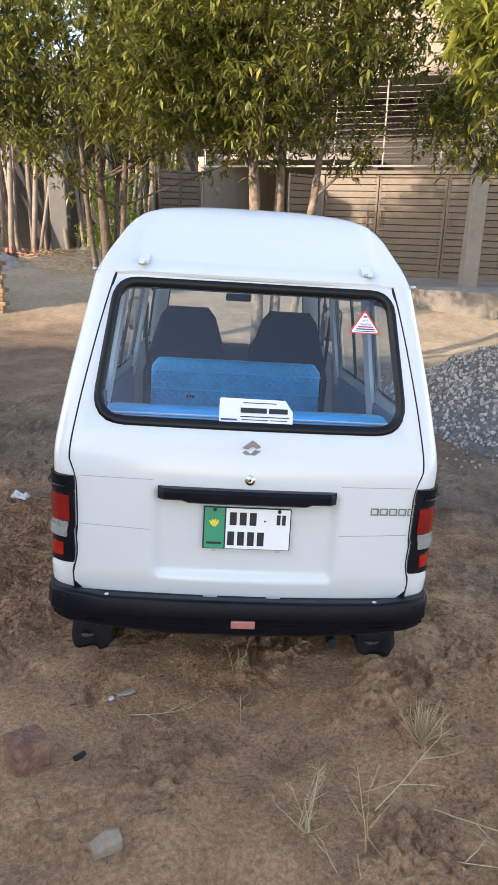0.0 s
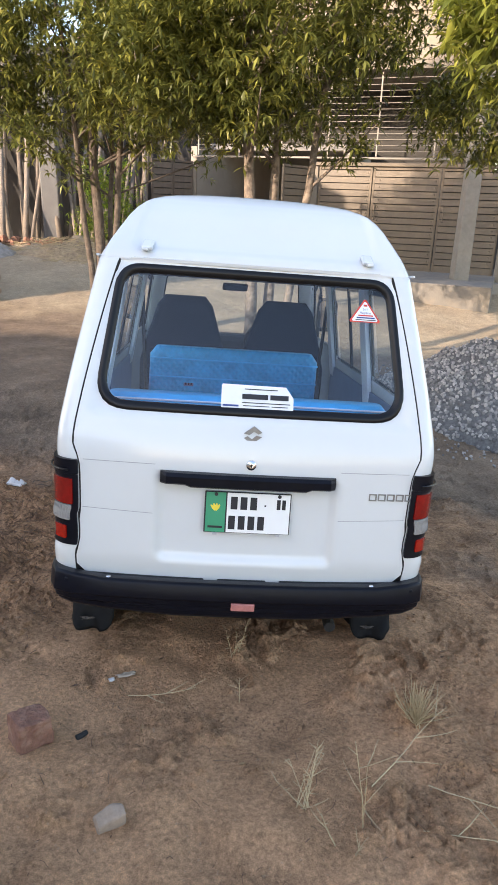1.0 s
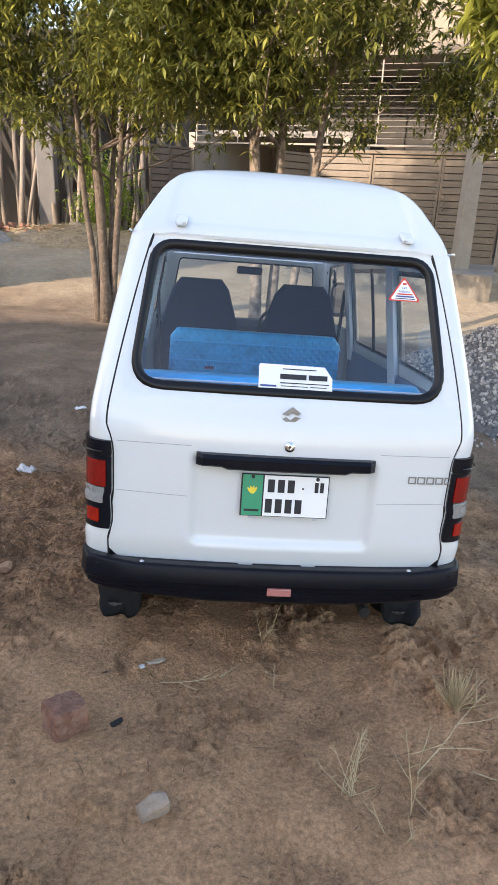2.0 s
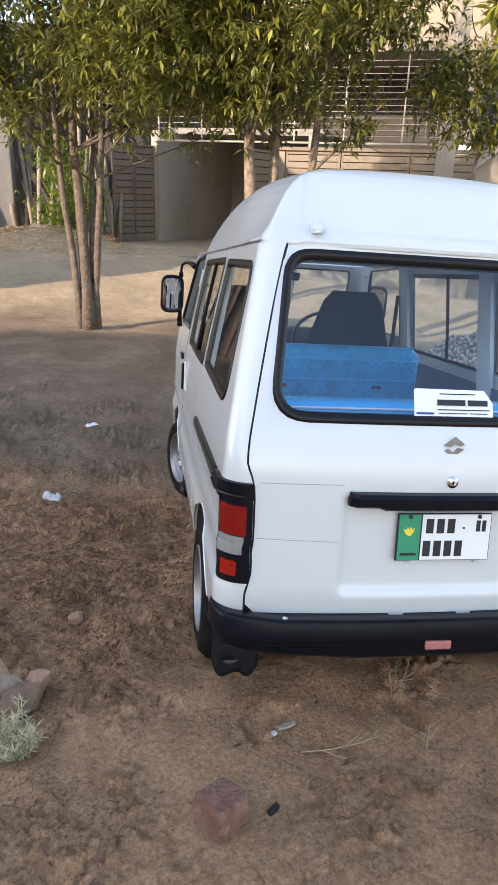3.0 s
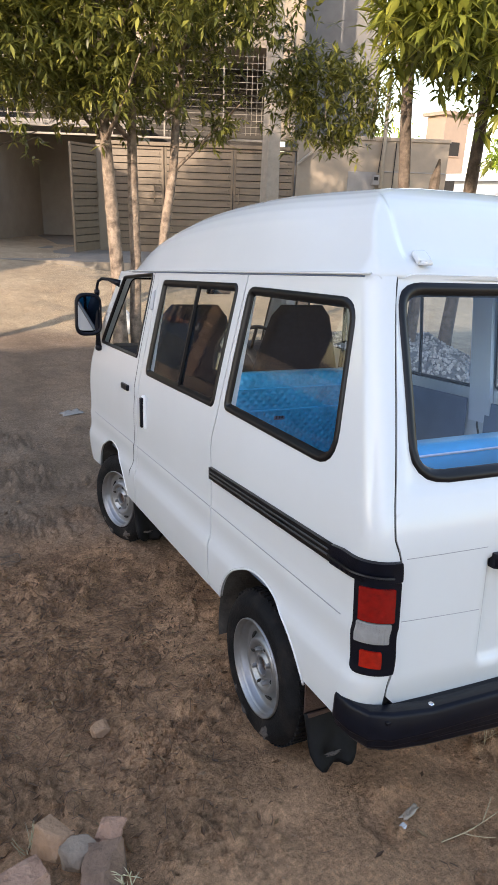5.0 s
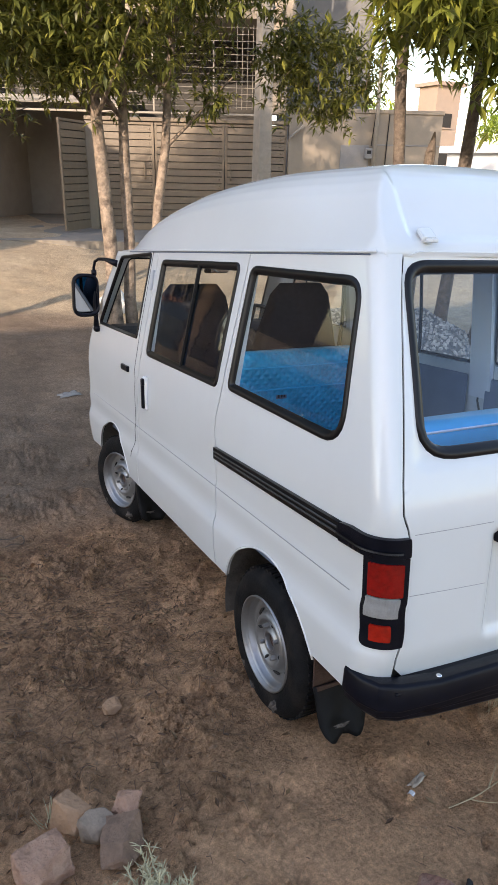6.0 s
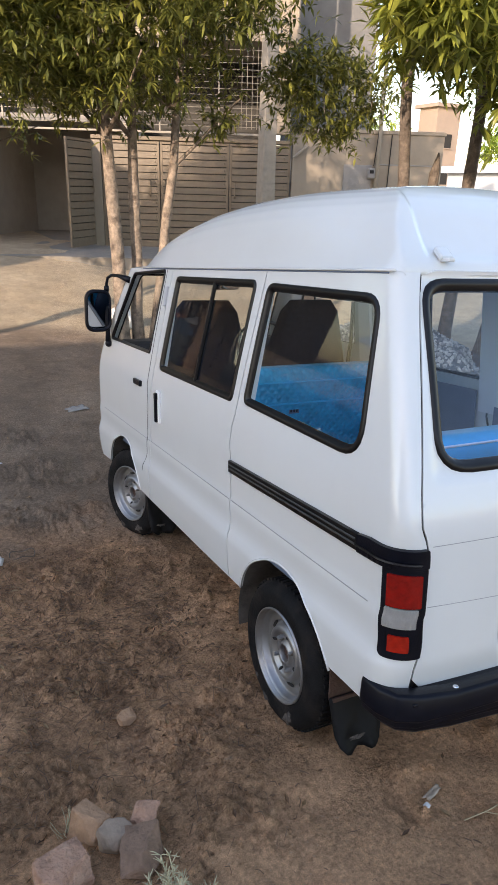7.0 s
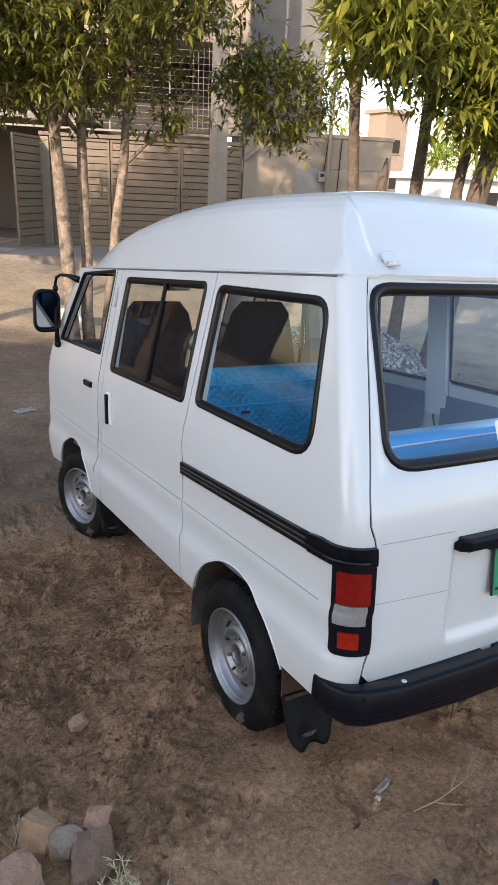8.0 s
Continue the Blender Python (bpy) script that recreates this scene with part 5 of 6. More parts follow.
slat_leaf("gate_leaf", 1.27, 2.27, GATE @ pose(-1.28, 0, 0), GATE_PAINT, "beige slatted sheet-metal gate leaf, closed", (1.17,), 1.06)
slat_leaf("gate_leaf", 1.53, 2.27, GATE @ pose(0.01, 0, 0), GATE_PAINT, "beige slatted sheet-metal gate leaf with bolt heads", (0.16, 1.42), 0.1)
slat_leaf("gate_leaf", 1.36, 2.27, GATE @ pose(1.56, 0, 0), GATE_PAINT, "beige slatted sheet-metal wicket leaf beside the pole", (0.80, 1.22), 0.12)
slat_leaf("gate_leaf", 1.08, 2.20, Matrix.Translation((1.437, 13.897, 0.42)) @ Matrix.Rotation(radians(48), 4, "Z"), GATE_PAINT, "beige slatted gate leaf standing open outwards", (), 1.0, 14)
slat_leaf("gate_leaf", 0.63, 2.20, Matrix.Translation((-1.136, 15.517, 0.50)) @ Matrix.Rotation(radians(41), 4, "Z"), GATE_BROWN, "brown slatted gate leaf swung open", (), None, 14)
slat_leaf("gate_leaf", 0.63, 2.20, Matrix.Translation((-1.622, 15.095, 0.50)) @ Matrix.Rotation(radians(41), 4, "Z"), GATE_BROWN, "brown slatted gate leaf swung open beside its twin", (), 0.55, 14)

site_box("gate_post", -1.50, -1.30, -0.06, 0.14, -0.3, 2.27, PLASTER, "pale plastered gate post", "post")
site_box("gate_post", -4.58, -4.50, -0.03, 0.06, -0.2, 2.36, PLASTER, "thin pale gate post", "post")
site_box("beam", -1.5, 3.0, -0.06, 0.30, 2.29, 2.37, GATE_PAINT, "beige steel head rail over the gates", "beam")
site_box("beam", -4.62, 2.45, -0.02, 0.06, 2.44, 2.485, RAIL_PAINT, "thin cream rail over the carport and gates", "beam")
site_box("wall_1", 2.96, 6.35, -0.10, 0.15, -0.5, 2.56, PLASTER, "beige plastered boundary wall with a coping")
site_box("trim", 2.94, 6.37, -0.13, 0.18, 2.56, 2.64, PLASTER, "plaster coping on the wall", "coping")
site_box("trim", 4.80, 6.33, -0.115, -0.10, 1.92, 1.95, PLASTER_GREY, "thin raised line on the boundary wall", "moulding")
side_wall = box_part("wall_2", (0.18, 4.5, 3.0), (0, 2.25, 1.2), PLASTER_ROOM)
side_wall.matrix_world = GATE @ pose(-4.62, 0.12, 0, 0, 0, -7.5)
tagged(side_wall, "pale plastered side wall of the carport", "wall", kind="structure")
site_box("wall_3", -4.1, 0.3, 4.50, 4.7, -0.3, 2.7, PLASTER_ROOM, "pale plastered rear wall of the carport")
site_box("wall_4", -0.95, -0.77, 0.9, 4.5, -0.3, 2.7, PLASTER_ROOM, "pale plastered side wall of the carport")
site_box("ceiling", -4.8, -0.6, 1.10, 4.7, 2.70, 2.84, PLASTER_GREY, "grey concrete slab over the carport", "ceiling")
apron = site_box("floor", -4.55, 3.0, -2.6, 4.6, -0.5, 0.03, APRON, "grey concrete carport floor and apron", "floor")
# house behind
# the veranda's inner shade is put into this wall's dark colour
site_box("wall_5", -5.0, 2.55, 2.6, 2.8, 2.84, 4.30, SHADE_TONE, "veranda rear wall with its shade in the colour")
# added to cover the sky over the gates, in the same shade colour
site_box("wall_17", -0.60, 2.55, 2.6, 2.8, -0.3, 2.84, SHADE_TONE, "added lower wall behind the gates, shade in its colour")
site_box("slab", -4.6, 3.02, 0.02, 2.8, 4.27, 4.54, PLASTER, "beige edge band of the upper floor", "slab")
site_box("wall_6", -4.6, 3.00, 0.06, 0.30, 4.54, 5.36, PLASTER, "beige upper storey wall")
site_box("trim", -4.6, 3.02, 0.02, 0.30, 5.36, 5.46, PLASTER, "projecting ledge on the upper wall", "moulding")
site_box("wall_14", -4.6, 2.98, 0.10, 0.34, 5.46, 8.0, PLASTER, "beige parapet wall above the ledge")
site_box("column", 2.56, 2.90, 0.12, 0.46, 2.50, 4.27, PLASTER, "beige veranda column", "column")
site_box("wall_15", 2.45, 2.56, 0.30, 2.6, 2.50, 4.27, PLASTER_GREY, "grey end wall of the veranda")
# added to close a bright gap; its shade is in the colour
site_box("wall_12", -10.0, -4.70, 2.6, 2.8, -0.3, 5.2, SHADE_TONE, "added wall beside the carport, shade in its colour")
site_box("wall_7", 2.85, 5.05, 1.9, 2.2, -0.3, 8.5, SHADE_GREY, "plain grey cement house wall, shade put into its colour")


def railing():
    g = thing("veranda_grille", GATE, "cream steel grille over the gate beam", "grille")
    for k in range(13):
        box_part("bar", (7.0, 0.009, 0.009), (-1.05, 0.12, 2.62 + k * 0.125), RAIL_PAINT, g)
    for x in (-4.5, -3.4, -2.3, -1.15, 0.0, 1.30):
        box_part("upright", (0.032, 0.032, 1.76), (x, 0.135, 3.38), RAIL_PAINT, g)
    for k in range(6):
        box_part("fine_bar", (0.010, 0.010, 1.60), (1.80 + k * 0.115, 0.13, 3.38), RAIL_PAINT, g)


railing()


def concrete_pole():
    p = thing("utility_pole", Matrix.Translation((5.10, 11.95, 0.05)), "tapered square concrete utility pole", "pole")
    bm = bmesh.new()
    rings = [[bm.verts.new((sx * w, sy * w, z)) for sx, sy in ((-1, -1), (1, -1), (1, 1), (-1, 1))] for z, w in ((-0.2, 0.165), (9.0, 0.09))]
    for k in range(4):
        bm.faces.new((rings[0][k], rings[0][(k + 1) % 4], rings[1][(k + 1) % 4], rings[1][k]))
    bm.faces.new(rings[1])
    bmesh.ops.bevel(bm, geom=bm.edges[:], offset=0.02, segments=1, affect="EDGES")
    part("shaft", bm, CONCRETE, p)
    box_part("kerb", (1.6, 0.35, 0.22), (0.95, 0.5, 0.12), CONCRETE, p)


concrete_pole()

# the unseen plain block added beside the camera to shade the yard
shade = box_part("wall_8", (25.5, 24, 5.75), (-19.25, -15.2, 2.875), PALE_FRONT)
tagged(shade, "unseen plain pale block added to shade the yard", "wall", kind="structure")
# a second unseen block, added to shade the carport
left_shade = box_part("wall_16", (0.8, 3.6, 6.5), (-8.6, 8.0, 3.25), PALE_FRONT)
tagged(left_shade, "unseen plain pale block added to shade the carport", "wall", kind="structure")
# an unseen plain wall, added to close the far side of the open ground
side = box_part("wall_9", (0.4, 60, 1.0), (-30, 16, 0.4), PLASTER)
tagged(side, "unseen low plastered wall added to close the yard", "wall", kind="structure")


# ---- trees ----
def limb(bm, rng, p, d, length, r0, r1, bend=0.25, n=7, sides=7):
    pts, rs = [p.copy()], [r0]
    for k in range(n):
        d = (d + Vector((rng.uniform(-1, 1), rng.uniform(-1, 1), rng.uniform(-0.3, 0.6))) * bend / n).normalized()
        p = p + d * length / n
        pts.append(p.copy())
        rs.append(r0 + (r1 - r0) * (k + 1) / n)
    tube(bm, pts, rs, sides)
    return pts


def leaf_cloud(rng, centres, per, spread, size, droop=0.5):
    """Whorls of narrow folded leaves about twig ends. Returns vertices and faces."""
    verts, faces = [], []
    for c in centres:
        for _ in range(per):
            o = Vector(c) + Vector((rng.gauss(0, spread), rng.gauss(0, spread), rng.gauss(0, spread * 0.8)))
            d0 = Vector((rng.uniform(-1, 1), rng.uniform(-1, 1), rng.uniform(-0.2, 0.8))).normalized()
            for _ in range(rng.randint(4, 7)):
                d = (d0 * 0.5 + Vector((rng.uniform(-1, 1), rng.uniform(-1, 1), rng.uniform(-1, 0.6) - droop * 0.3))).normalized()
                s = d.cross(Vector((rng.uniform(-0.4, 0.4), rng.uniform(-0.4, 0.4), 1))).normalized()
                up = s.cross(d)
                ln = size * rng.uniform(0.65, 1.25)
                w = ln * rng.uniform(0.11, 0.16)
                k = len(verts)
                sag = Vector((0, 0, -ln * 0.22 * droop))
                verts += [o, o + d * ln * 0.45 + s * w + up * w * 0.35, o + d * ln * 0.5, o + d * ln * 0.45 - s * w + up * w * 0.35, o + d * ln + sag]
                faces += [(k, k + 2, k + 1), (k, k + 3, k + 2), (k + 1, k + 2, k + 4), (k + 2, k + 3, k + 4)]
    return verts, faces


def tree(name, at, stems, crown_parts, seed, bark, leaf, label, leaf_size=0.13, n_twigs=26, low=1.9):
    rng = random.Random(seed)
    t = thing(name, Matrix.Translation(at), label, "tree")
    tips = []
    for base, top, r0, r1 in stems:
        bm = bmesh.new()
        base, top = Vector(base), Vector(top)
        n = 9
        pts, rs = [], []
        off = Vector((0, 0, 0))
        for k in range(n + 1):
            s = k / n
            if 0 < k < n:
                off += Vector((rng.uniform(-1, 1), rng.uniform(-1, 1), 0)) * 0.03
            pts.append(base.lerp(top, s) + off)
            rs.append((r0 + (r1 - r0) * s) * (1 + 0.35 * max(0, 0.12 - s) / 0.12) * rng.uniform(0.92, 1.08))
        tube(bm, pts, rs, 10)
        for k in range(3, n + 1):
            if pts[k].z > low:
                for _ in range(2):
                    a = rng.uniform(0, 2 * math.pi)
                    d = Vector((math.cos(a), math.sin(a), rng.uniform(0.3, 1.0))).normalized()
                    q = limb(bm, rng, pts[k], d, rng.uniform(0.8, 1.7), rs[k] * 0.45, 0.006)
                    tips += q[3:]
        part("trunk", bm, bark, t, smooth=True)
    centres = []
    for c, rad, n in crown_parts:
        for _ in range(n):
            while True:
                v = Vector((rng.uniform(-1, 1), rng.uniform(-1, 1), rng.uniform(-1, 1)))
                if v.length < 1 and rng.random() < 0.25 + 0.75 * v.length:
                    break
            centres.append((c[0] + v.x * rad[0], c[1] + v.y * rad[1], c[2] + v.z * rad[2]))
    centres += [tuple(p) for p in tips if rng.random() < 0.6]
    bm = bmesh.new()
    for c in centres[::6]:
        a = Vector(c)
        b = a + Vector((rng.uniform(-0.2, 0.2), rng.uniform(-0.2, 0.2), rng.uniform(-0.3, -0.08)))
        tube(bm, [a, a.lerp(b, 0.5) + Vector((rng.uniform(-0.03, 0.03), rng.uniform(-0.03, 0.03), 0.02)), b], [0.002, 0.003, 0.0045], 4, False)
    part("twig", bm, bark, t)["kind"] = "stuff"
    v, f = leaf_cloud(rng, centres, n_twigs, 0.13, leaf_size)
    mesh_ob("crown", v, f, leaf, t, True, "crown of narrow drooping leaves")
    return t


# crown clusters above 6 m are unseen, added to shade the gates
tree("tree", (-1.68, 7.66, bank(-1.68, 7.66) - 0.03),
     [((0.0, 0, 0), (-0.15, 0.1, 5.2), 0.085, 0.035), ((0.10, 0.05, 0), (0.42, 0.15, 5.0), 0.055, 0.025), ((-0.10, 0.02, 0), (-0.55, 0.0, 4.8), 0.05, 0.022), ((0.03, 0.10, 0.0), (0.15, 0.3, 4.4), 0.04, 0.02)],
     [((-0.5, 0.2, 4.15), (2.0, 1.5, 1.5), 330), ((-2.0, 0.3, 3.7), (1.3, 1.1, 1.2), 150), ((-3.3, 0.5, 4.3), (1.3, 1.0, 1.3), 120), ((1.0, 0.2, 4.0), (1.0, 1.0, 1.1), 110), ((-0.3, 0.1, 6.6), (1.9, 1.5, 1.5), 150)], 11, BARK, LEAF, "young multi-stemmed tree with rough dark bark", 0.118, 14)
tree("tree", (0.62, 6.35, bank(0.62, 6.35) - 0.03),
     [((-0.24, -0.05, 0), (-0.40, 0, 5.6), 0.085, 0.04), ((0.0, 0.05, 0), (0.05, 0.2, 5.6), 0.07, 0.035), ((0.12, 0.0, 0), (0.75, 0.15, 5.0), 0.06, 0.03)],
     # last cluster: the next tree's shaded foliage, its shade given by the darker leaf
     [((-0.1, 0.1, 4.0), (1.75, 1.5, 1.35), 340), ((1.5, 0.2, 4.3), (0.7, 0.8, 0.8), 30), ((-1.3, -0.1, 3.5), (1.0, 0.9, 0.9), 120), ((0.2, 0.0, 5.2), (1.8, 1.4, 0.9), 120), ((0.3, 0.0, 7.0), (2.0, 1.5, 1.5), 190), ((2.37, 0.05, 3.08), (0.75, 0.6, 0.50), 66)], 23, BARK_PALE, LEAF, "three-stemmed street tree with pale scarred bark", 0.118, 14)
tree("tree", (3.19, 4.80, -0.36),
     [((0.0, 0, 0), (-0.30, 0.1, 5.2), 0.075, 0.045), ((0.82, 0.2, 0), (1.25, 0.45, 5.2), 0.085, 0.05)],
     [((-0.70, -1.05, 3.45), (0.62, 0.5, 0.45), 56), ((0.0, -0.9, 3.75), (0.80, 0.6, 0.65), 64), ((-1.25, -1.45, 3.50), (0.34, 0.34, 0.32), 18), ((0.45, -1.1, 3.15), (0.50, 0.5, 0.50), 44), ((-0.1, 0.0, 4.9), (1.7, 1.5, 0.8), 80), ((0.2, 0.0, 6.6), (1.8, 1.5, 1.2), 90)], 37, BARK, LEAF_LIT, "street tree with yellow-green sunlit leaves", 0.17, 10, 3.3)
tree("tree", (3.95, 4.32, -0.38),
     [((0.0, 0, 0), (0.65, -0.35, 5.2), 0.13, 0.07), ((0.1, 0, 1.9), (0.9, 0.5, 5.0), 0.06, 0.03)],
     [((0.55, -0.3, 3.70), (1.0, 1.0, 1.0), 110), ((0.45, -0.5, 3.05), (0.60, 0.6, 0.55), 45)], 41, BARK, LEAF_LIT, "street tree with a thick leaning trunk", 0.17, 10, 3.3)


def bush(name, at, rad, n, seed, label, leaf=LEAF_BUSH, size=0.10):
    rng = random.Random(seed)
    b = thing(name, Matrix.Translation(at), label, "bush")
    bm = bmesh.new()
    for _ in range(7):
        limb(bm, rng, Vector((rng.uniform(-0.1, 0.1), rng.uniform(-0.1, 0.1), 0)), Vector((rng.uniform(-0.5, 0.5), rng.uniform(-0.4, 0.4), 1)).normalized(), rad[2] * 1.6, 0.018, 0.004, 0.5, 5, 5)
    part("stems", bm, BARK_PALE, b)
    cs = [(rng.gauss(0, rad[0] * 0.5), rng.gauss(0, rad[1] * 0.5), rad[2] + rng.uniform(-0.8, 0.9) * rad[2]) for _ in range(n)]
    v, f = leaf_cloud(rng, cs, 6, 0.12, size)
    mesh_ob("foliage", v, f, leaf, b, True)
    return b


bush("bush", (-2.55, 14.2, 0.52), (0.75, 0.5, 1.05), 190, 5, "bright green bush between leaning poles")


# ---- timber store: poles leaning on the wall ----
def timber():
    rng = random.Random(8)
    # shade behind the poles, given as a dark wall colour
    back = box_part("wall_10", (10.0, 0.25, 5.2), (-5.75, 16.6, 2.6), SHADE_TONE)
    tagged(back, "wall behind the timber, darkened for its shade", "wall", kind="structure")
    # column toned down with the same shade grey
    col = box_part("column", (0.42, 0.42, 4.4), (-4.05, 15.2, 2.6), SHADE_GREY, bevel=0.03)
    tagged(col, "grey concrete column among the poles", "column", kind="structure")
    for k in range(46):
        x = -7.6 + k * 0.135 + rng.uniform(-0.05, 0.05)
        y = rng.uniform(14.2, 15.3) + (0.5 if -4.4 < x < -3.6 else 0)
        lean = rng.gauss(0, 0.35)
        ln = rng.uniform(3.3, 4.6)
        p0, p1 = Vector((x, y, bank(x, y) - 0.02)), Vector((x + lean, rng.uniform(16.0, 16.4), bank(x, y) + ln))
        mid = p0.lerp(p1, 0.5) + Vector((rng.uniform(-0.06, 0.06), 0, rng.uniform(-0.05, 0.05)))
        r = rng.uniform(0.035, 0.062)
        bm = bmesh.new()
        tube(bm, [p0, p0.lerp(mid, 0.5), mid, mid.lerp(p1, 0.5), p1], [r * 1.15, r * 1.05, r, r * 0.92, r * 0.8], 8)
        ob = part("wooden_pole", bm, POLE_WOOD, smooth=True)
        tagged(ob, "weathered wooden pole leaning on the dark wall", "pole", "leaning poles")


timber()

# ---- heaps ----
def heap(name, at, rad, height, seed, mat, label, rough=0.12, res=40, power=1.0):
    rng = random.Random(seed)
    verts, faces = [], []
    for j in range(res + 1):
        for i in range(res + 1):
            u, v = 2 * i / res - 1, 2 * j / res - 1
            d = math.hypot(u, v)
            x, y = at[0] + u * rad[0], at[1] + v * rad[1]
            h = height * max(0, 1 - d ** 1.6) ** power
            n = noise.noise((x * 2.2 + seed, y * 2.2, 0)) + 0.5 * noise.noise((x * 6, y * 6, seed))
            z = bank(x, y) + h * (1 + rough * 2 * n) + rough * 0.25 * height * n * (d < 1) - (0.14 if d > 0.97 else 0.02)
            verts.append((x, y, z))
    n = res + 1
    faces = [(j * n + i, j * n + i + 1, (j + 1) * n + i + 1, (j + 1) * n + i) for j in range(res) for i in range(res)]
    return verts, faces


def rock_mesh(rng, size, flat=0.75, sub=1, jag=0.35):
    bm = bmesh.new()
    bmesh.ops.create_icosphere(bm, subdivisions=sub, radius=1)
    o = rng.uniform(0, 99)
    for v in bm.verts:
        v.co *= 1 + jag * noise.noise(v.co * 1.3 + Vector((o, o, o)))
        v.co = Vector((v.co.x * size, v.co.y * size * rng.uniform(0.9, 1.0), v.co.z * size * flat))
    return bm


def merge_rocks(name, spots, mat, label, category, seed, shapes=5, fine=False):
    """Many loose pieces that nobody could count, as one mesh."""
    rng = random.Random(seed)
    kinds = []
    for _ in range(shapes):
        bm = rock_mesh(rng, 1.0, 0.7, 2 if fine else 1, 0.9 if fine else 0.5)
        bm.verts.index_update()
        kinds.append(([v.co.copy() for v in bm.verts], [tuple(v.index for v in f.verts) for f in bm.faces]))
        bm.free()
    verts, faces = [], []
    for (x, y, z), s in spots:
        vs, fs = kinds[rng.randrange(shapes)]
        m = Euler((rng.uniform(0, 6), rng.uniform(0, 6), rng.uniform(0, 6))).to_matrix() * s
        k = len(verts)
        verts += [m @ v + Vector((x, y, z)) for v in vs]
        faces += [tuple(i + k for i in f) for f in fs]
    ob = mesh_ob(name, verts, faces, mat)
    return tagged(ob, label, category, kind="stuff")


def gravel():
    mat = bpy.data.materials.new("crushed_grey_stone")
    mat.use_nodes = True
    n, l = mat.node_tree.nodes, mat.node_tree.links
    b = n["Principled BSDF"]
    b.inputs["Roughness"].default_value = 0.9
    g = n.new("ShaderNodeNewGeometry")
    r = n.new("ShaderNodeValToRGB")
    e = r.color_ramp.elements
    e[0].color, e[1].color = (0.10, 0.10, 0.105, 1), (0.42, 0.40, 0.37, 1)
    l.new(g.outputs["Random Per Island"], r.inputs[0])
    l.new(r.outputs[0], b.inputs["Base Color"])
    core = material("grey_stone_dust", (0.12, 0.12, 0.12), 0.95, spread=0.4, scale=30, bump=0.8, bump_scale=60)
    v, f = heap("gravel", (3.25, 5.0), (1.55, 1.65), 0.72, 3, core, "", 0.10, 44)
    ob = mesh_ob("gravel_heap", v, f, core, smooth=True)
    tagged(ob, "heap of crushed grey stone dumped in the yard", "gravel", kind="stuff")
    rng = random.Random(4)
    spots = []
    for _ in range(9000):
        i = rng.randrange(len(f))
        a, c, d, e2 = (Vector(v[k]) for k in f[i])
        p = a.lerp(c, rng.random()).lerp(e2.lerp(d, rng.random()), rng.random())
        if p.z > bank(p.x, p.y) + 0.01 and p.x < 4.9:
            spots.append(((p.x, p.y, p.z + 0.006), rng.uniform(0.012, 0.028)))
    for _ in range(900):
        a = rng.uniform(0, 6.28)
        d = rng.uniform(0.95, 1.35)
        x, y = 3.25 + math.cos(a) * 1.5 * d, 5.0 + math.sin(a) * 1.6 * d
        spots.append(((x, y, bank(x, y) + 0.005), rng.uniform(0.008, 0.02)))
    merge_rocks("gravel", spots, mat, "loose angular grey stones on the heap", "gravel", 6)


gravel()


def brick_mesh(size, seed, wear=0.006):
    rng = random.Random(seed)
    bm = box(bmesh.new(), size, bevel=0.006, seg=1)
    for v in bm.verts:
        v.co += Vector((rng.uniform(-1, 1), rng.uniform(-1, 1), rng.uniform(-1, 1))) * wear
    return bm


def brick_stack():
    st = thing("brick_stack", pose(-3.86, 9.35, bank(-3.86, 9.3) - 0.03, 0, 0, 8), "stack of yellow-brown clay bricks", "bricks")
    rng = random.Random(3)
    first = None
    for layer in range(22):
        for i in range(3):
            for j in range(2):
                at = (-0.24 * i - 0.02 + rng.uniform(-0.02, 0.02), j * 0.125 + rng.uniform(-0.008, 0.008), 0.036 + layer * 0.074)
                turn = rng.gauss(0, 0.03)
                if layer % 3 == 2:
                    at = (-0.24 * i + 0.06 * j + rng.uniform(-0.02, 0.02), at[1], at[2])
                if first is None:
                    first = part("brick", brick_mesh((0.228, 0.112, 0.07), 2, 0.003), BRICK_YELLOW, st)
                    o = first
                else:
                    o = new("brick", first.data)
                    o.parent = st
                o.matrix_local = Matrix.Translation(at) @ Matrix.Rotation(turn, 4, "Z")


brick_stack()


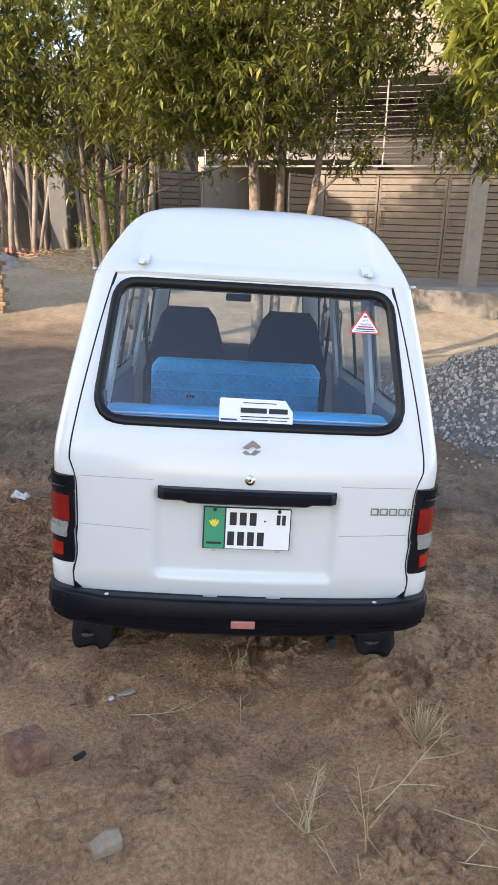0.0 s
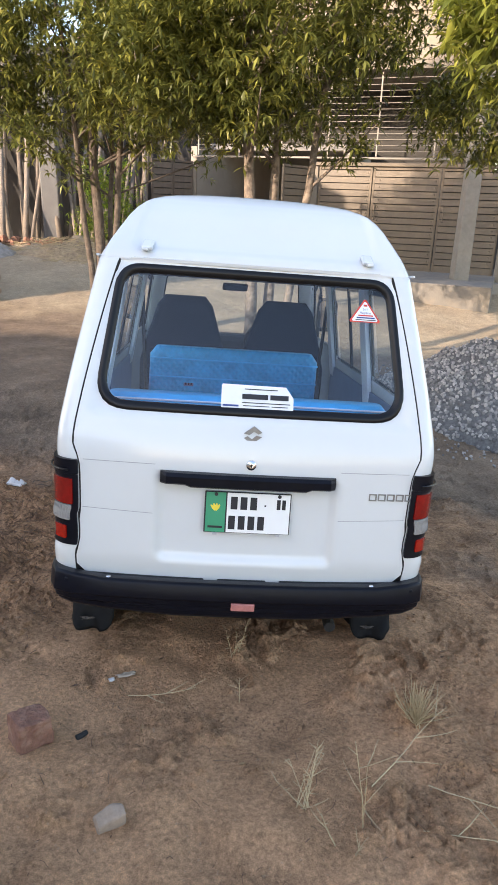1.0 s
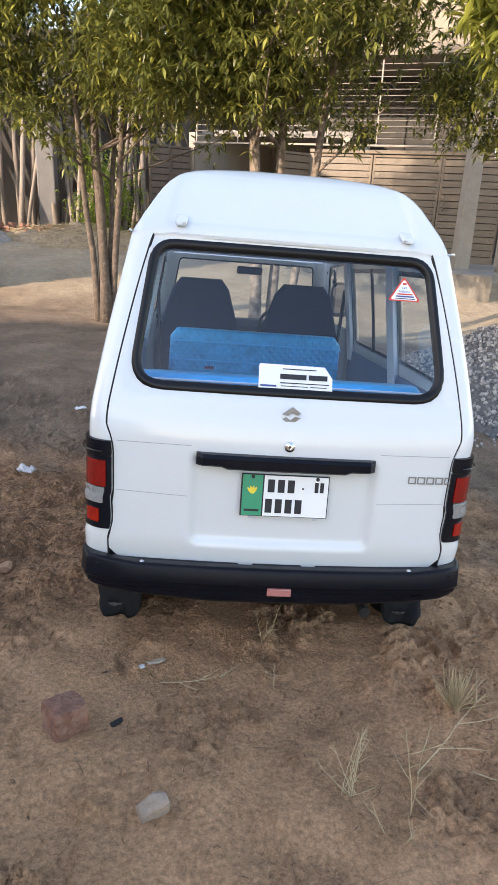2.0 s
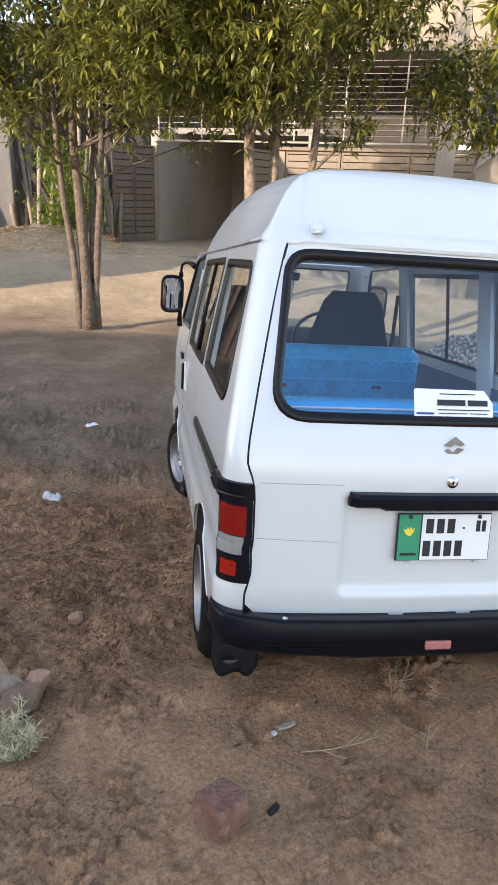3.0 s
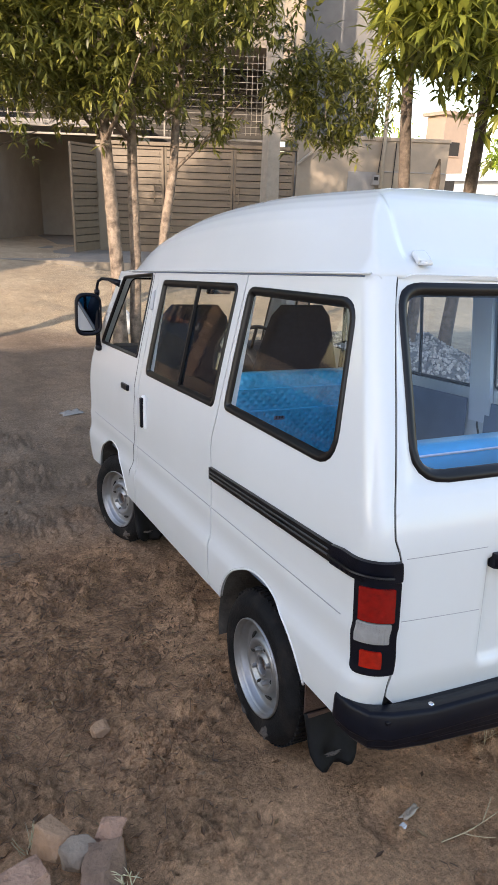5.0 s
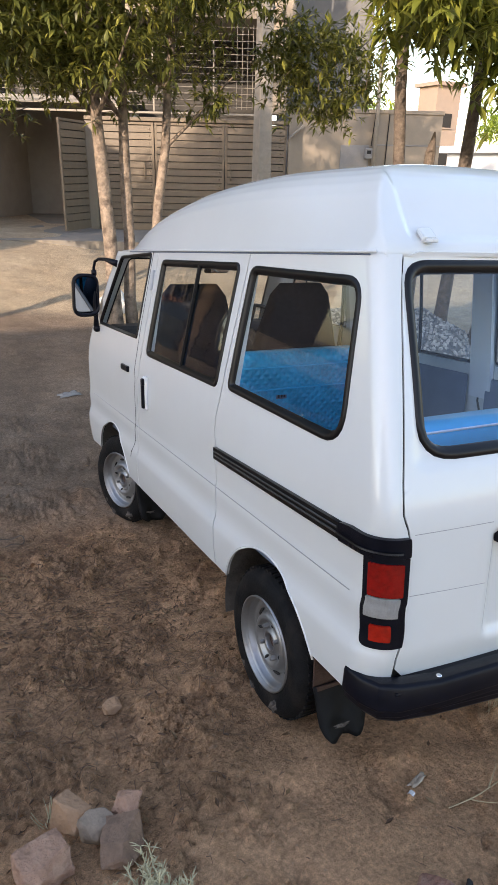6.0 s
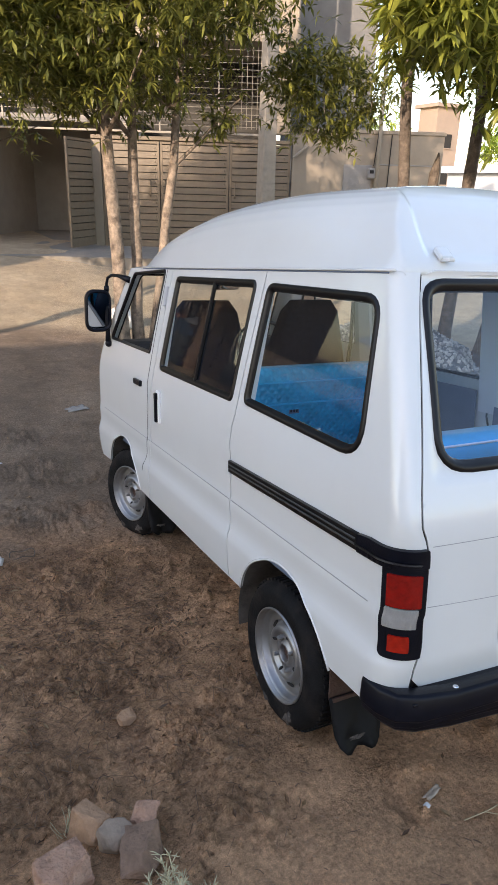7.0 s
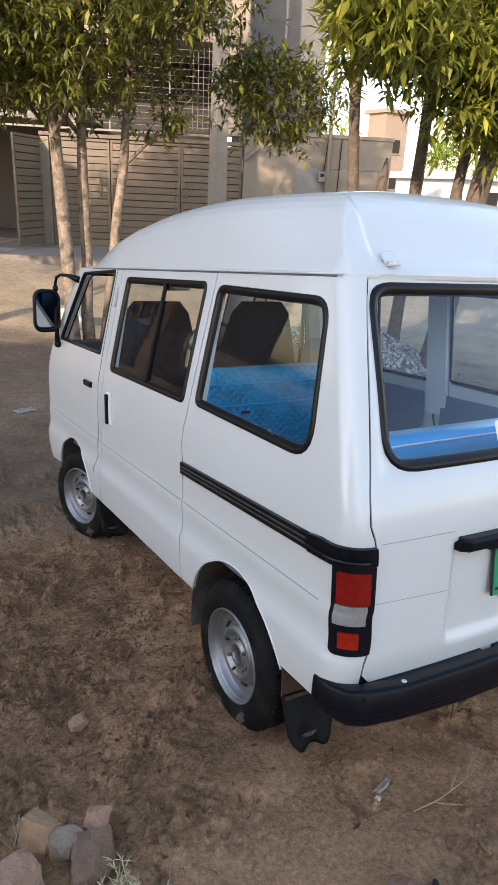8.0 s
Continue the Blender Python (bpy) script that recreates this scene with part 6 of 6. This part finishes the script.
def mounds():
    v, f = heap("mound", (-3.0, 13.35), (1.9, 0.75), 0.34, 9, STRAW, "", 0.25, 36)
    m = material("straw_and_earth", (0.36, 0.27, 0.17), 0.95, spread=0.4, scale=18, bump=0.9, bump_scale=30, dirt=(0.2, 0.14, 0.1), dirt_scale=4, dirt_amount=0.7)
    tagged(mesh_ob("straw_mound", v, f, m, smooth=True), "low mound of straw, earth and rubble", "mound", kind="stuff")
    v, f = heap("mound", (-5.6, 12.9), (1.3, 1.0), 0.42, 19, STRAW, "", 0.2, 26)
    m2 = material("grey_rubble_earth", (0.30, 0.27, 0.24), 0.95, spread=0.35, scale=14, bump=0.9, bump_scale=30)
    tagged(mesh_ob("sand_mound", v, f, m2, smooth=True), "low mound of grey sand", "mound", kind="stuff")
    rng = random.Random(12)
    spots = []
    for _ in range(160):
        x, y = rng.uniform(-5.6, -1.6), rng.gauss(14.0, 0.28)
        spots.append(((x, y, bank(x, y) + 0.06 + rng.uniform(0, 0.12)), rng.uniform(0.05, 0.12)))
    merge_rocks("brick_rubble", spots, BRICK, "broken brick rubble at the foot of the poles", "rubble", 14)
    # straw stalks on the mound
    verts, faces = [], []
    for _ in range(900):
        x, y = rng.gauss(-3.0, 1.0), rng.gauss(13.2, 0.35)
        d = math.hypot((x + 3.0) / 1.9, (y - 13.35) / 0.75)
        z = bank(x, y) + 0.34 * max(0, 1 - d ** 1.6) + 0.02
        a, ln = rng.uniform(0, 6.28), rng.uniform(0.1, 0.35)
        dv = Vector((math.cos(a) * ln, math.sin(a) * ln, rng.uniform(-0.03, 0.06)))
        k = len(verts)
        p = Vector((x, y, z))
        verts += [p, p + dv, p + dv + Vector((0, 0, 0.008)), p + Vector((0, 0, 0.008))]
        faces.append((k, k + 1, k + 2, k + 3))
    tagged(mesh_ob("straw", verts, faces, STRAW), "loose dry straw on the mound", "straw", kind="stuff")


mounds()


# ---- small things on the near ground ----
ground_z = soil


def broken_block(size, seed, cuts=7, wear=0.05):
    """A block of masonry or stone with knocked-off corners and a rough skin."""
    rng = random.Random(seed)
    bm = box(bmesh.new(), size)
    half = Vector(size) / 2
    for _ in range(cuts):
        d = Vector([rng.choice((-1, 1)) * rng.uniform(0.25, 1) for _ in range(3)])
        co = Vector((half.x * d.x, half.y * d.y, half.z * d.z)) * rng.uniform(0.80, 0.98) / max(abs(d.x), abs(d.y), abs(d.z)) * 0.82
        no = Vector((d.x / half.x, d.y / half.y, d.z / half.z)).normalized()
        bmesh.ops.bisect_plane(bm, geom=bm.verts[:] + bm.edges[:] + bm.faces[:], plane_co=co, plane_no=no, clear_outer=True)
        bmesh.ops.holes_fill(bm, edges=[e for e in bm.edges if e.is_boundary], sides=0)
    bmesh.ops.bevel(bm, geom=bm.edges[:], offset=0.0035, segments=1, affect="EDGES")
    bmesh.ops.triangulate(bm, faces=bm.faces[:])
    for _ in range(3):
        bmesh.ops.subdivide_edges(bm, edges=[e for e in bm.edges if e.calc_length() > 0.012], cuts=1)
        bmesh.ops.triangulate(bm, faces=bm.faces[:])
    bm.normal_update()
    k = min(size)
    for v in bm.verts:
        v.co += v.normal * k * wear * (noise.noise(v.co * 28 + Vector((seed, 0, 0))) + 0.6 * noise.noise(v.co * 75))
    return bm


def rubble(name, x, y, size, turn, seed, label, mat, lift=0.42, tip=(0, 0), cuts=7, wear=0.05):
    ob = part(name, broken_block(size, seed, cuts, wear), mat)
    ob.matrix_world = pose(x, y, ground_z(x, y) + size[2] * lift, tip[0], tip[1], turn)
    return tagged(ob, label, name.split("_")[-1])


PINK_BRICK = material("pinkish_brick", (0.36, 0.205, 0.135), 0.92, spread=0.25, scale=18, bump=0.6, bump_scale=70, dirt=(0.42, 0.285, 0.195), dirt_scale=16, dirt_amount=0.5)
MORTAR_BRICK = material("mortar_crusted_brick", (0.20, 0.092, 0.060), 0.92, spread=0.3, scale=24, bump=0.9, bump_scale=60, dirt=(0.34, 0.235, 0.170), dirt_scale=15, dirt_amount=0.5)
GREY_STONE = material("pale_grey_stone", (0.275, 0.205, 0.150), 0.9, spread=0.25, scale=20, bump=0.3, bump_scale=60)
BROWN_STONE = material("dull_brown_stone", (0.205, 0.126, 0.082), 0.9, spread=0.25, scale=25, bump=0.5, bump_scale=60)
rubble("broken_brick", -0.69, -0.40, (0.112, 0.104, 0.100), 38, 4, "broken dusty red half-brick crusted with mortar on the earth", MORTAR_BRICK, 0.46, (-4, 5), 0, 0.06)
rubble("broken_brick", -1.535, 0.150, (0.135, 0.105, 0.100), 20, 8, "broken brick with a rough mortar face beside other rubble", PINK_BRICK, 0.40, (8, 6), 5, 0.06)
rubble("broken_brick", -1.285, 0.245, (0.078, 0.068, 0.095), 55, 15, "small pinkish broken brick among rubble", PINK_BRICK, 0.45, (16, -14), 5)
rubble("stone", -0.385, -0.705, (0.085, 0.062, 0.055), 25, 2, "pale grey stone on bare earth", GREY_STONE, 0.40, (6, 0))
rubble("stone", -1.385, 0.22, (0.085, 0.075, 0.085), 40, 3, "grey stone leaning in a small heap of rubble", GREY_STONE, 0.42, (15, 10))
rubble("stone", -1.325, 0.135, (0.140, 0.105, 0.075), 70, 5, "flat brown stone in a small heap of rubble", BROWN_STONE, 0.42, (-10, 6))
rubble("stone", -1.435, 0.285, (0.105, 0.060, 0.105), 120, 6, "tan slab of hard earth standing behind the rubble", STONE, 0.34, (14, 0), 6)
rubble("stone", -1.20, 0.72, (0.062, 0.050, 0.042), 10, 9, "small reddish clod of earth", STONE, 0.40)


def clods():
    """Crumbs and clods of broken earth, too many to count."""
    rng = random.Random(21)
    spots = []
    for _ in range(260):
        x, y = rng.gauss(-1.08, 0.13), rng.gauss(0.60, 0.12)
        s = abs(rng.gauss(0.004, 0.006)) + 0.003
        spots.append(((x, y, ground_z(x, y) - 0.25 * s), s))
    for _ in range(15000):
        x, y = rng.uniform(-2.6, 2.2), rng.uniform(-1.4, 3.2)
        if noise.noise((x * 1.7, y * 1.7, 9)) + rng.uniform(-0.5, 0.5) > 0.0:
            s = abs(rng.gauss(0.001, 0.0045)) + 0.0022
            spots.append(((x, y, ground_z(x, y) - 0.2 * s), s))
    merge_rocks("clods", spots, GROUND, "crumbs and clods of dry earth", "earth", 22, 5, True)


clods()


def blades(name, spots, mat, label, category, kind=""):
    """Thin bent stalks, each a three-sided tube."""
    bm = bmesh.new()
    for pts, r in spots:
        tube(bm, pts, [r] * (len(pts) - 1) + [r * 0.5], 3, False)
    ob = part(name, bm, mat)
    return tagged(ob, label, category, kind=kind)


def debris():
    rng = random.Random(31)
    spots = []
    for _ in range(5200):
        if rng.random() < 0.65:
            x, y = rng.gauss(-1.3, 0.55), rng.gauss(1.35, 0.55)
        else:
            x, y = rng.uniform(-3, 2.2), rng.uniform(-1.3, 4.5)
        if x > -0.66 and 0.0 < y < 3:
            continue
        z = ground_z(x, y) + 0.004
        a, ln = rng.uniform(0, 6.28), abs(rng.gauss(0.010, 0.013)) + 0.005
        b = a + rng.uniform(-0.6, 0.6)
        p1 = (x + math.cos(a) * ln, y + math.sin(a) * ln)
        p2 = (p1[0] + math.cos(b) * ln, p1[1] + math.sin(b) * ln)
        spots.append(([(x, y, z), (*p1, ground_z(*p1) + rng.uniform(0.002, 0.014)), (*p2, ground_z(*p2) + 0.004)], rng.uniform(0.0007, 0.0019)))
    m = material("dead_straw_brown", (0.15, 0.085, 0.05), 0.9, spread=0.4, scale=3)
    blades("dry_twigs", spots, m, "scattered dead twigs and straw on the earth", "twigs", "stuff")
    # dry brown leaves
    verts, faces = [], []
    for _ in range(2200):
        if rng.random() < 0.7:
            x, y = rng.gauss(-1.25, 0.5), rng.gauss(1.5, 0.6)
        else:
            x, y = rng.uniform(-3, 2.2), rng.uniform(-1.2, 5)
        z = ground_z(x, y) + 0.006
        a, ln = rng.uniform(0, 6.28), rng.uniform(0.012, 0.04)
        d, s = Vector((math.cos(a), math.sin(a), rng.uniform(-0.2, 0.3))) * ln, Vector((-math.sin(a), math.cos(a), rng.uniform(-0.3, 0.3))) * ln * 0.18
        k, p = len(verts), Vector((x, y, z))
        verts += [p, p + d * 0.5 + s, p + d * 0.5 + Vector((0, 0, -0.003)), p + d * 0.5 - s, p + d]
        faces += [(k, k + 2, k + 1), (k, k + 3, k + 2), (k + 1, k + 2, k + 4), (k + 2, k + 3, k + 4)]
    lm = leaf_material("dead_leaf", (0.10, 0.055, 0.03), (0.22, 0.12, 0.06), (0.36, 0.24, 0.12))
    tagged(mesh_ob("dead_leaves", verts, faces, lm), "curled dead leaves scattered on the earth", "leaves", kind="stuff")


debris()


def weed(name, at, stalks, mat, label, seed, height, spread, twigs=3):
    rng = random.Random(seed)
    g = thing(name, Matrix.Translation((at[0], at[1], ground_z(*at) - 0.005)), label, "weed")
    for _ in range(stalks):
        bm = bmesh.new()
        d = Vector((rng.gauss(0, spread), rng.gauss(0, spread), 1)).normalized()
        q = limb(bm, rng, Vector((rng.gauss(0, 0.01), rng.gauss(0, 0.01), 0)), d, height * rng.uniform(0.6, 1.1), 0.0017, 0.0007, 0.45, 6, 4)
        for p in q[2:]:
            for _ in range(twigs if rng.random() < 0.7 else 0):
                e = Vector((rng.uniform(-1, 1), rng.uniform(-1, 1), rng.uniform(0.1, 1))).normalized()
                limb(bm, rng, p, e, height * rng.uniform(0.08, 0.28), 0.0016, 0.0007, 0.4, 4, 4)
        part("stalk", bm, mat, g)
    return g


weed("dry_weed", (0.36, -0.72), 1, STRAW, "dead branching weed standing in bare earth", 5, 0.36, 0.15, 1)
weed("dry_weed", (0.20, -0.66), 9, STRAW, "tangle of dead yellow weed stalks", 6, 0.20, 0.5, 1)
weed("dry_weed", (0.0, 0.10), 4, STRAW, "small dead weed under the bumper", 7, 0.16, 0.3, 1)
weed("dry_grass", (0.655, -0.31), 110, STRAW, "tuft of dry yellow grass", 8, 0.15, 0.42, 0)
weed("dry_weed", (-1.50, 0.33), 10, SAGE, "small grey-green weed by the rubble", 10, 0.09, 0.5, 0)


def fallen_branch(x, y, turn, length, seed):
    rng = random.Random(seed)
    bm = bmesh.new()
    q = limb(bm, rng, Vector((0, 0, 0.01)), Vector((1, 0, 0.12)).normalized(), length, 0.0022, 0.001, 0.6, 7, 5)
    for p in q[2::2]:
        limb(bm, rng, p, Vector((0.8, rng.choice((-0.7, 0.7)), 0.15)).normalized(), length * 0.35, 0.002, 0.0009, 0.5, 5, 4)
    ob = part("dead_branch", bm, STRAW)
    ob.matrix_world = pose(x, y, ground_z(x, y), 0, 0, turn)
    return tagged(ob, "thin dead branch lying on the earth", "branch")


fallen_branch(0.42, -0.62, 35, 0.42, 1)
fallen_branch(0.62, -0.58, -38, 0.45, 2)
fallen_branch(-0.40, -0.14, -8, 0.26, 3)
fallen_branch(0.55, -0.75, -12, 0.35, 4)


def sage_weed():
    rng = random.Random(17)
    x, y = -1.285, -0.08
    g = thing("leafy_weed", Matrix.Translation((x, y, ground_z(x, y) - 0.005)), "pale grey-green weed with narrow woolly leaves", "weed")
    for _ in range(30):
        bm = bmesh.new()
        d = Vector((rng.gauss(0, 0.45), rng.gauss(0, 0.45), 1)).normalized()
        q = limb(bm, rng, Vector((rng.gauss(0, 0.015), rng.gauss(0, 0.015), 0)), d, rng.uniform(0.10, 0.18), 0.003, 0.0015, 0.4, 8, 5)
        for p in q[2:]:
            for _ in range(5):
                e = Vector((rng.uniform(-1, 1), rng.uniform(-1, 1), rng.uniform(0, 1))).normalized()
                tip = p + e * rng.uniform(0.015, 0.038)
                tube(bm, [p, p.lerp(tip, 0.5) + Vector((0, 0, 0.003)), tip], [0.0006, 0.0016, 0.0004], 4, False)
        part("leafy_stalk", bm, SAGE, g)["kind"] = "stuff"


sage_weed()


def litter(name, x, y, size, turn, seed, label, mat=PLASTIC_BAG):
    rng = random.Random(seed)
    verts, n = [], 9
    for j in range(n):
        for i in range(n):
            u, v = i / (n - 1) - 0.5, j / (n - 1) - 0.5
            k = 1 - 0.25 * noise.noise((u * 3 + seed, v * 3, 0))
            verts.append((u * size[0] * k, v * size[1] * k, size[2] * (0.35 + noise.noise((u * 5 + seed, v * 5, 2))) * (1 if max(abs(u), abs(v)) < 0.49 else 0)))
    faces = [(j * n + i, j * n + i + 1, (j + 1) * n + i + 1, (j + 1) * n + i) for j in range(n - 1) for i in range(n - 1)]
    ob = mesh_ob(name, verts, faces, mat, smooth=True)
    mod = ob.modifiers.new("thickness", "SOLIDIFY")
    mod.thickness = 0.002
    ob.matrix_world = pose(x, y, ground_z(x, y) + 0.008, 0, 0, turn)
    return tagged(ob, label, "litter")


litter("plastic_wrapper", -1.515, 2.33, (0.13, 0.075, 0.05), -20, 3, "crumpled white plastic wrapper on the earth")
litter("paper_scrap", -0.50, 4.80, (0.20, 0.12, 0.03), 10, 5, "dusty white paper scrap on the earth", CLEAR_LENS)
litter("plastic_strip", -0.42, -0.02, (0.075, 0.022, 0.012), 18, 7, "flattened clear plastic strip in the mud", material("dusty_clear_plastic", (0.36, 0.29, 0.22), 0.3, spread=0.15, scale=40))
litter("paper_scrap", -1.35, 3.6, (0.10, 0.05, 0.02), 30, 8, "small pale paper scrap on the earth", PAPER)
rubble("bottle_cap", -0.475, -0.055, (0.026, 0.020, 0.011), 12, 12, "small white bottle cap by a plastic strip", PLASTIC_BAG, 0.5)
bm = bmesh.new()
tube(bm, [(0.07 * math.cos(a), 0.05 * math.sin(a), 0.02 + 0.012 * math.sin(3 * a)) for a in np.linspace(0, 9.5, 34)], 0.003, 5)
coil = part("twig_coil", bm, BARK)
coil.matrix_world = pose(-1.34, 2.38, ground_z(-1.34, 2.38))
tagged(coil, "small coil of dead vine on the earth", "twig")
rubble("wood_chip", -0.53, -0.36, (0.045, 0.018, 0.016), 40, 14, "dark chip of burnt wood on the earth", DARK, 0.4)


# ---- the side of the house and the distance ----
def right_side():
    bm = bmesh.new()
    tube(bm, [(0, 0, 0), (0.02, 0, 6.5)], [0.05, 0.045], 10)
    pole = part("service_pipe", bm, RAIL_PAINT, smooth=True)
    pole.matrix_world = GATE @ pose(4.85, -0.20, -0.1)
    tagged(pole, "cream painted steel service pipe against the wall", "pipe")
    m = thing("meter_box", GATE @ pose(4.74, -0.17, 1.75), "small electricity meter on the service pipe", "meter")
    box_part("case", (0.16, 0.12, 0.22), (0, 0, 0), PLASTER_GREY, m, bevel=0.02)
    box_part("window", (0.09, 0.01, 0.07), (0, -0.062, 0.03), DARK, m)
    site_box("panel", 4.12, 4.76, -0.115, -0.07, -0.3, 1.92, PLASTER_GREY, "grey cement infill in the wall", "infill")
    bm = bmesh.new()
    for a, c in (((2.96, -0.16, 2.02), (3.28, -0.16, 2.28)),):
        tube(bm, [a, c], 0.03, 6)
    br = part("bracket", bm, RAIL_PAINT)
    br.matrix_world = GATE
    tagged(br, "diagonal bracket under the coping", "bracket")
    for k, (p, q, s) in enumerate((((2.32, -1.42, 6.2), (4.85, -0.2, 5.6), 0.5), ((2.32, -1.42, 5.2), (2.7, 0.0, 4.5), 0.3), ((4.85, -0.2, 4.2), (2.75, 0.1, 3.4), 0.35), ((4.89, -0.25, 3.6), (4.78, -0.20, 1.9), 0.05), ((2.78, -0.02, 4.6), (2.76, -0.02, 2.6), 0.03), ((5.15, -0.13, 2.55), (5.12, -0.13, 0.4), 0.02))):
        p, q = Vector(p), Vector(q)
        bm = bmesh.new()
        tube(bm, [p.lerp(q, t) - Vector((0, 0, s * 4 * t * (1 - t))) for t in np.linspace(0, 1, 12)], 0.012, 5)
        c = part("cable", bm, RUBBER)
        c.matrix_world = GATE
        tagged(c, "thin black service cable", "cable", "service cables")
    # distance on the far right
    def block(name, x, y, sx, sy, z1, mat, label, windows=()):
        h = thing(name, Matrix.Translation((x, y, 0)), label, "building")
        box_part("wall", (sx, sy, z1), (0, 0, z1 / 2), mat, h)
        box_part("roof", (sx + 0.8, sy + 0.8, 0.35), (0, 0, z1 + 0.17), mat, h)
        for wx, wz in windows:
            w = box_part("window", (1.2, 0.2, 1.3), (wx, -sy / 2, wz), DARK, h)
            box_part("frame", (1.4, 0.12, 0.12), (wx, -sy / 2 - 0.1, wz - 0.7), mat, w)
        return h
    block("house", 49, 58.3, 3, 2.8, 9.6, DIST_WALL, "far narrow pink plastered house with a flat roof", ((0, 6.5), (0, 3.0)))
    shed = block("shed", 30, 27, 9, 5, 2.7, TIN_WHITE, "far white tin-roofed shed", ((-2.5, 1.5), (0.5, 1.5)))
    for k, (x, y, s) in enumerate(((62, 62, 1.0), (44, 62, 0.8), (75, 58, 1.2))):
        rng = random.Random(50 + k)
        t = thing("far_tree", Matrix.Translation((x, y, 0)), "far feathery tree in haze", "tree", "far trees")
        bm = bmesh.new()
        limb(bm, rng, Vector((0, 0, 0)), Vector((0, 0, 1)), 6 * s, 0.25, 0.08)
        part("trunk", bm, BARK, t)
        cs = [(rng.gauss(0, 1.6 * s), rng.gauss(0, 1.6 * s), 7 * s + rng.gauss(0, 1.5 * s)) for _ in range(60)]
        v, f = leaf_cloud(rng, cs, 8, 0.5, 0.7)
        mesh_ob("crown", v, f, LEAF_BUSH, t, True)


right_side()

# dead stump beside the sunlit tree
bm = bmesh.new()
tube(bm, [(0, 0, 0), (0.03, 0, 1.2), (0.10, 0, 2.35), (0.13, 0, 2.55)], [0.07, 0.065, 0.055, 0.01], 9)
st = part("tree_stump", bm, BARK)
st.matrix_world = pose(3.38, 4.88, -0.38)
tagged(st, "cut dead stem standing beside the tree", "stump")


# dry branching weeds on the near earth
def branching_weed(x, y, height, seed, label, lean=(0, 0), thick=0.0021):
    rng = random.Random(seed)
    w = thing("dry_weed", Matrix.Translation((x, y, ground_z(x, y) - 0.01)), label, "weed")

    def grow_stem(p, d, length, r, depth):
        bm = bmesh.new()
        pts = limb(bm, rng, p, d, length, r, r * 0.5, 0.5, 7, 5)
        part("stem", bm, STRAW, w)
        if depth:
            for k in (2, 3, 4, 5, 6):
                a = rng.uniform(0, 6.28)
                side = Vector((math.cos(a), math.sin(a) * 0.6, rng.uniform(0.5, 1.3))).normalized()
                grow_stem(pts[k], side, length * rng.uniform(0.2, 0.5), r * 0.6, depth - 1)
    grow_stem(Vector((0, 0, 0)), Vector((lean[0], lean[1], 1)).normalized(), height, thick, 1)
    return w


branching_weed(0.37, -0.74, 0.30, 3, "dry straw-coloured branching weed standing in the mud", (-0.05, 0.05))
branching_weed(0.28, -0.80, 0.14, 6, "low tangle of dry weed on the mud", (-0.5, 0.1), 0.002)
branching_weed(0.33, -0.83, 0.12, 9, "low tangle of dry weed on the mud", (-0.2, -0.4), 0.002)
branching_weed(0.02, -0.17, 0.13, 12, "small dry weed beside the rear of the van", (0.05, 0), 0.0018)

# a white cloth bundle behind the street tree
bm = bmesh.new()
bmesh.ops.create_icosphere(bm, subdivisions=4, radius=1)
for v in bm.verts:
    v.co *= 1 + 0.28 * noise.noise(v.co * 1.6) + 0.12 * noise.noise(v.co * 4.5)
    v.co.z = max(v.co.z, -0.7)
bmesh.ops.transform(bm, matrix=Matrix.Diagonal((0.20, 0.15, 0.20, 1)), verts=bm.verts[:])
sack = part("cloth_bundle", bm, PLASTIC_BAG, smooth=True)
sack.matrix_world = pose(0.95, 8.45, bank(0.95, 8.45) + 0.13)
tagged(sack, "crumpled white cloth bundle on the ground behind the tree", "bundle")
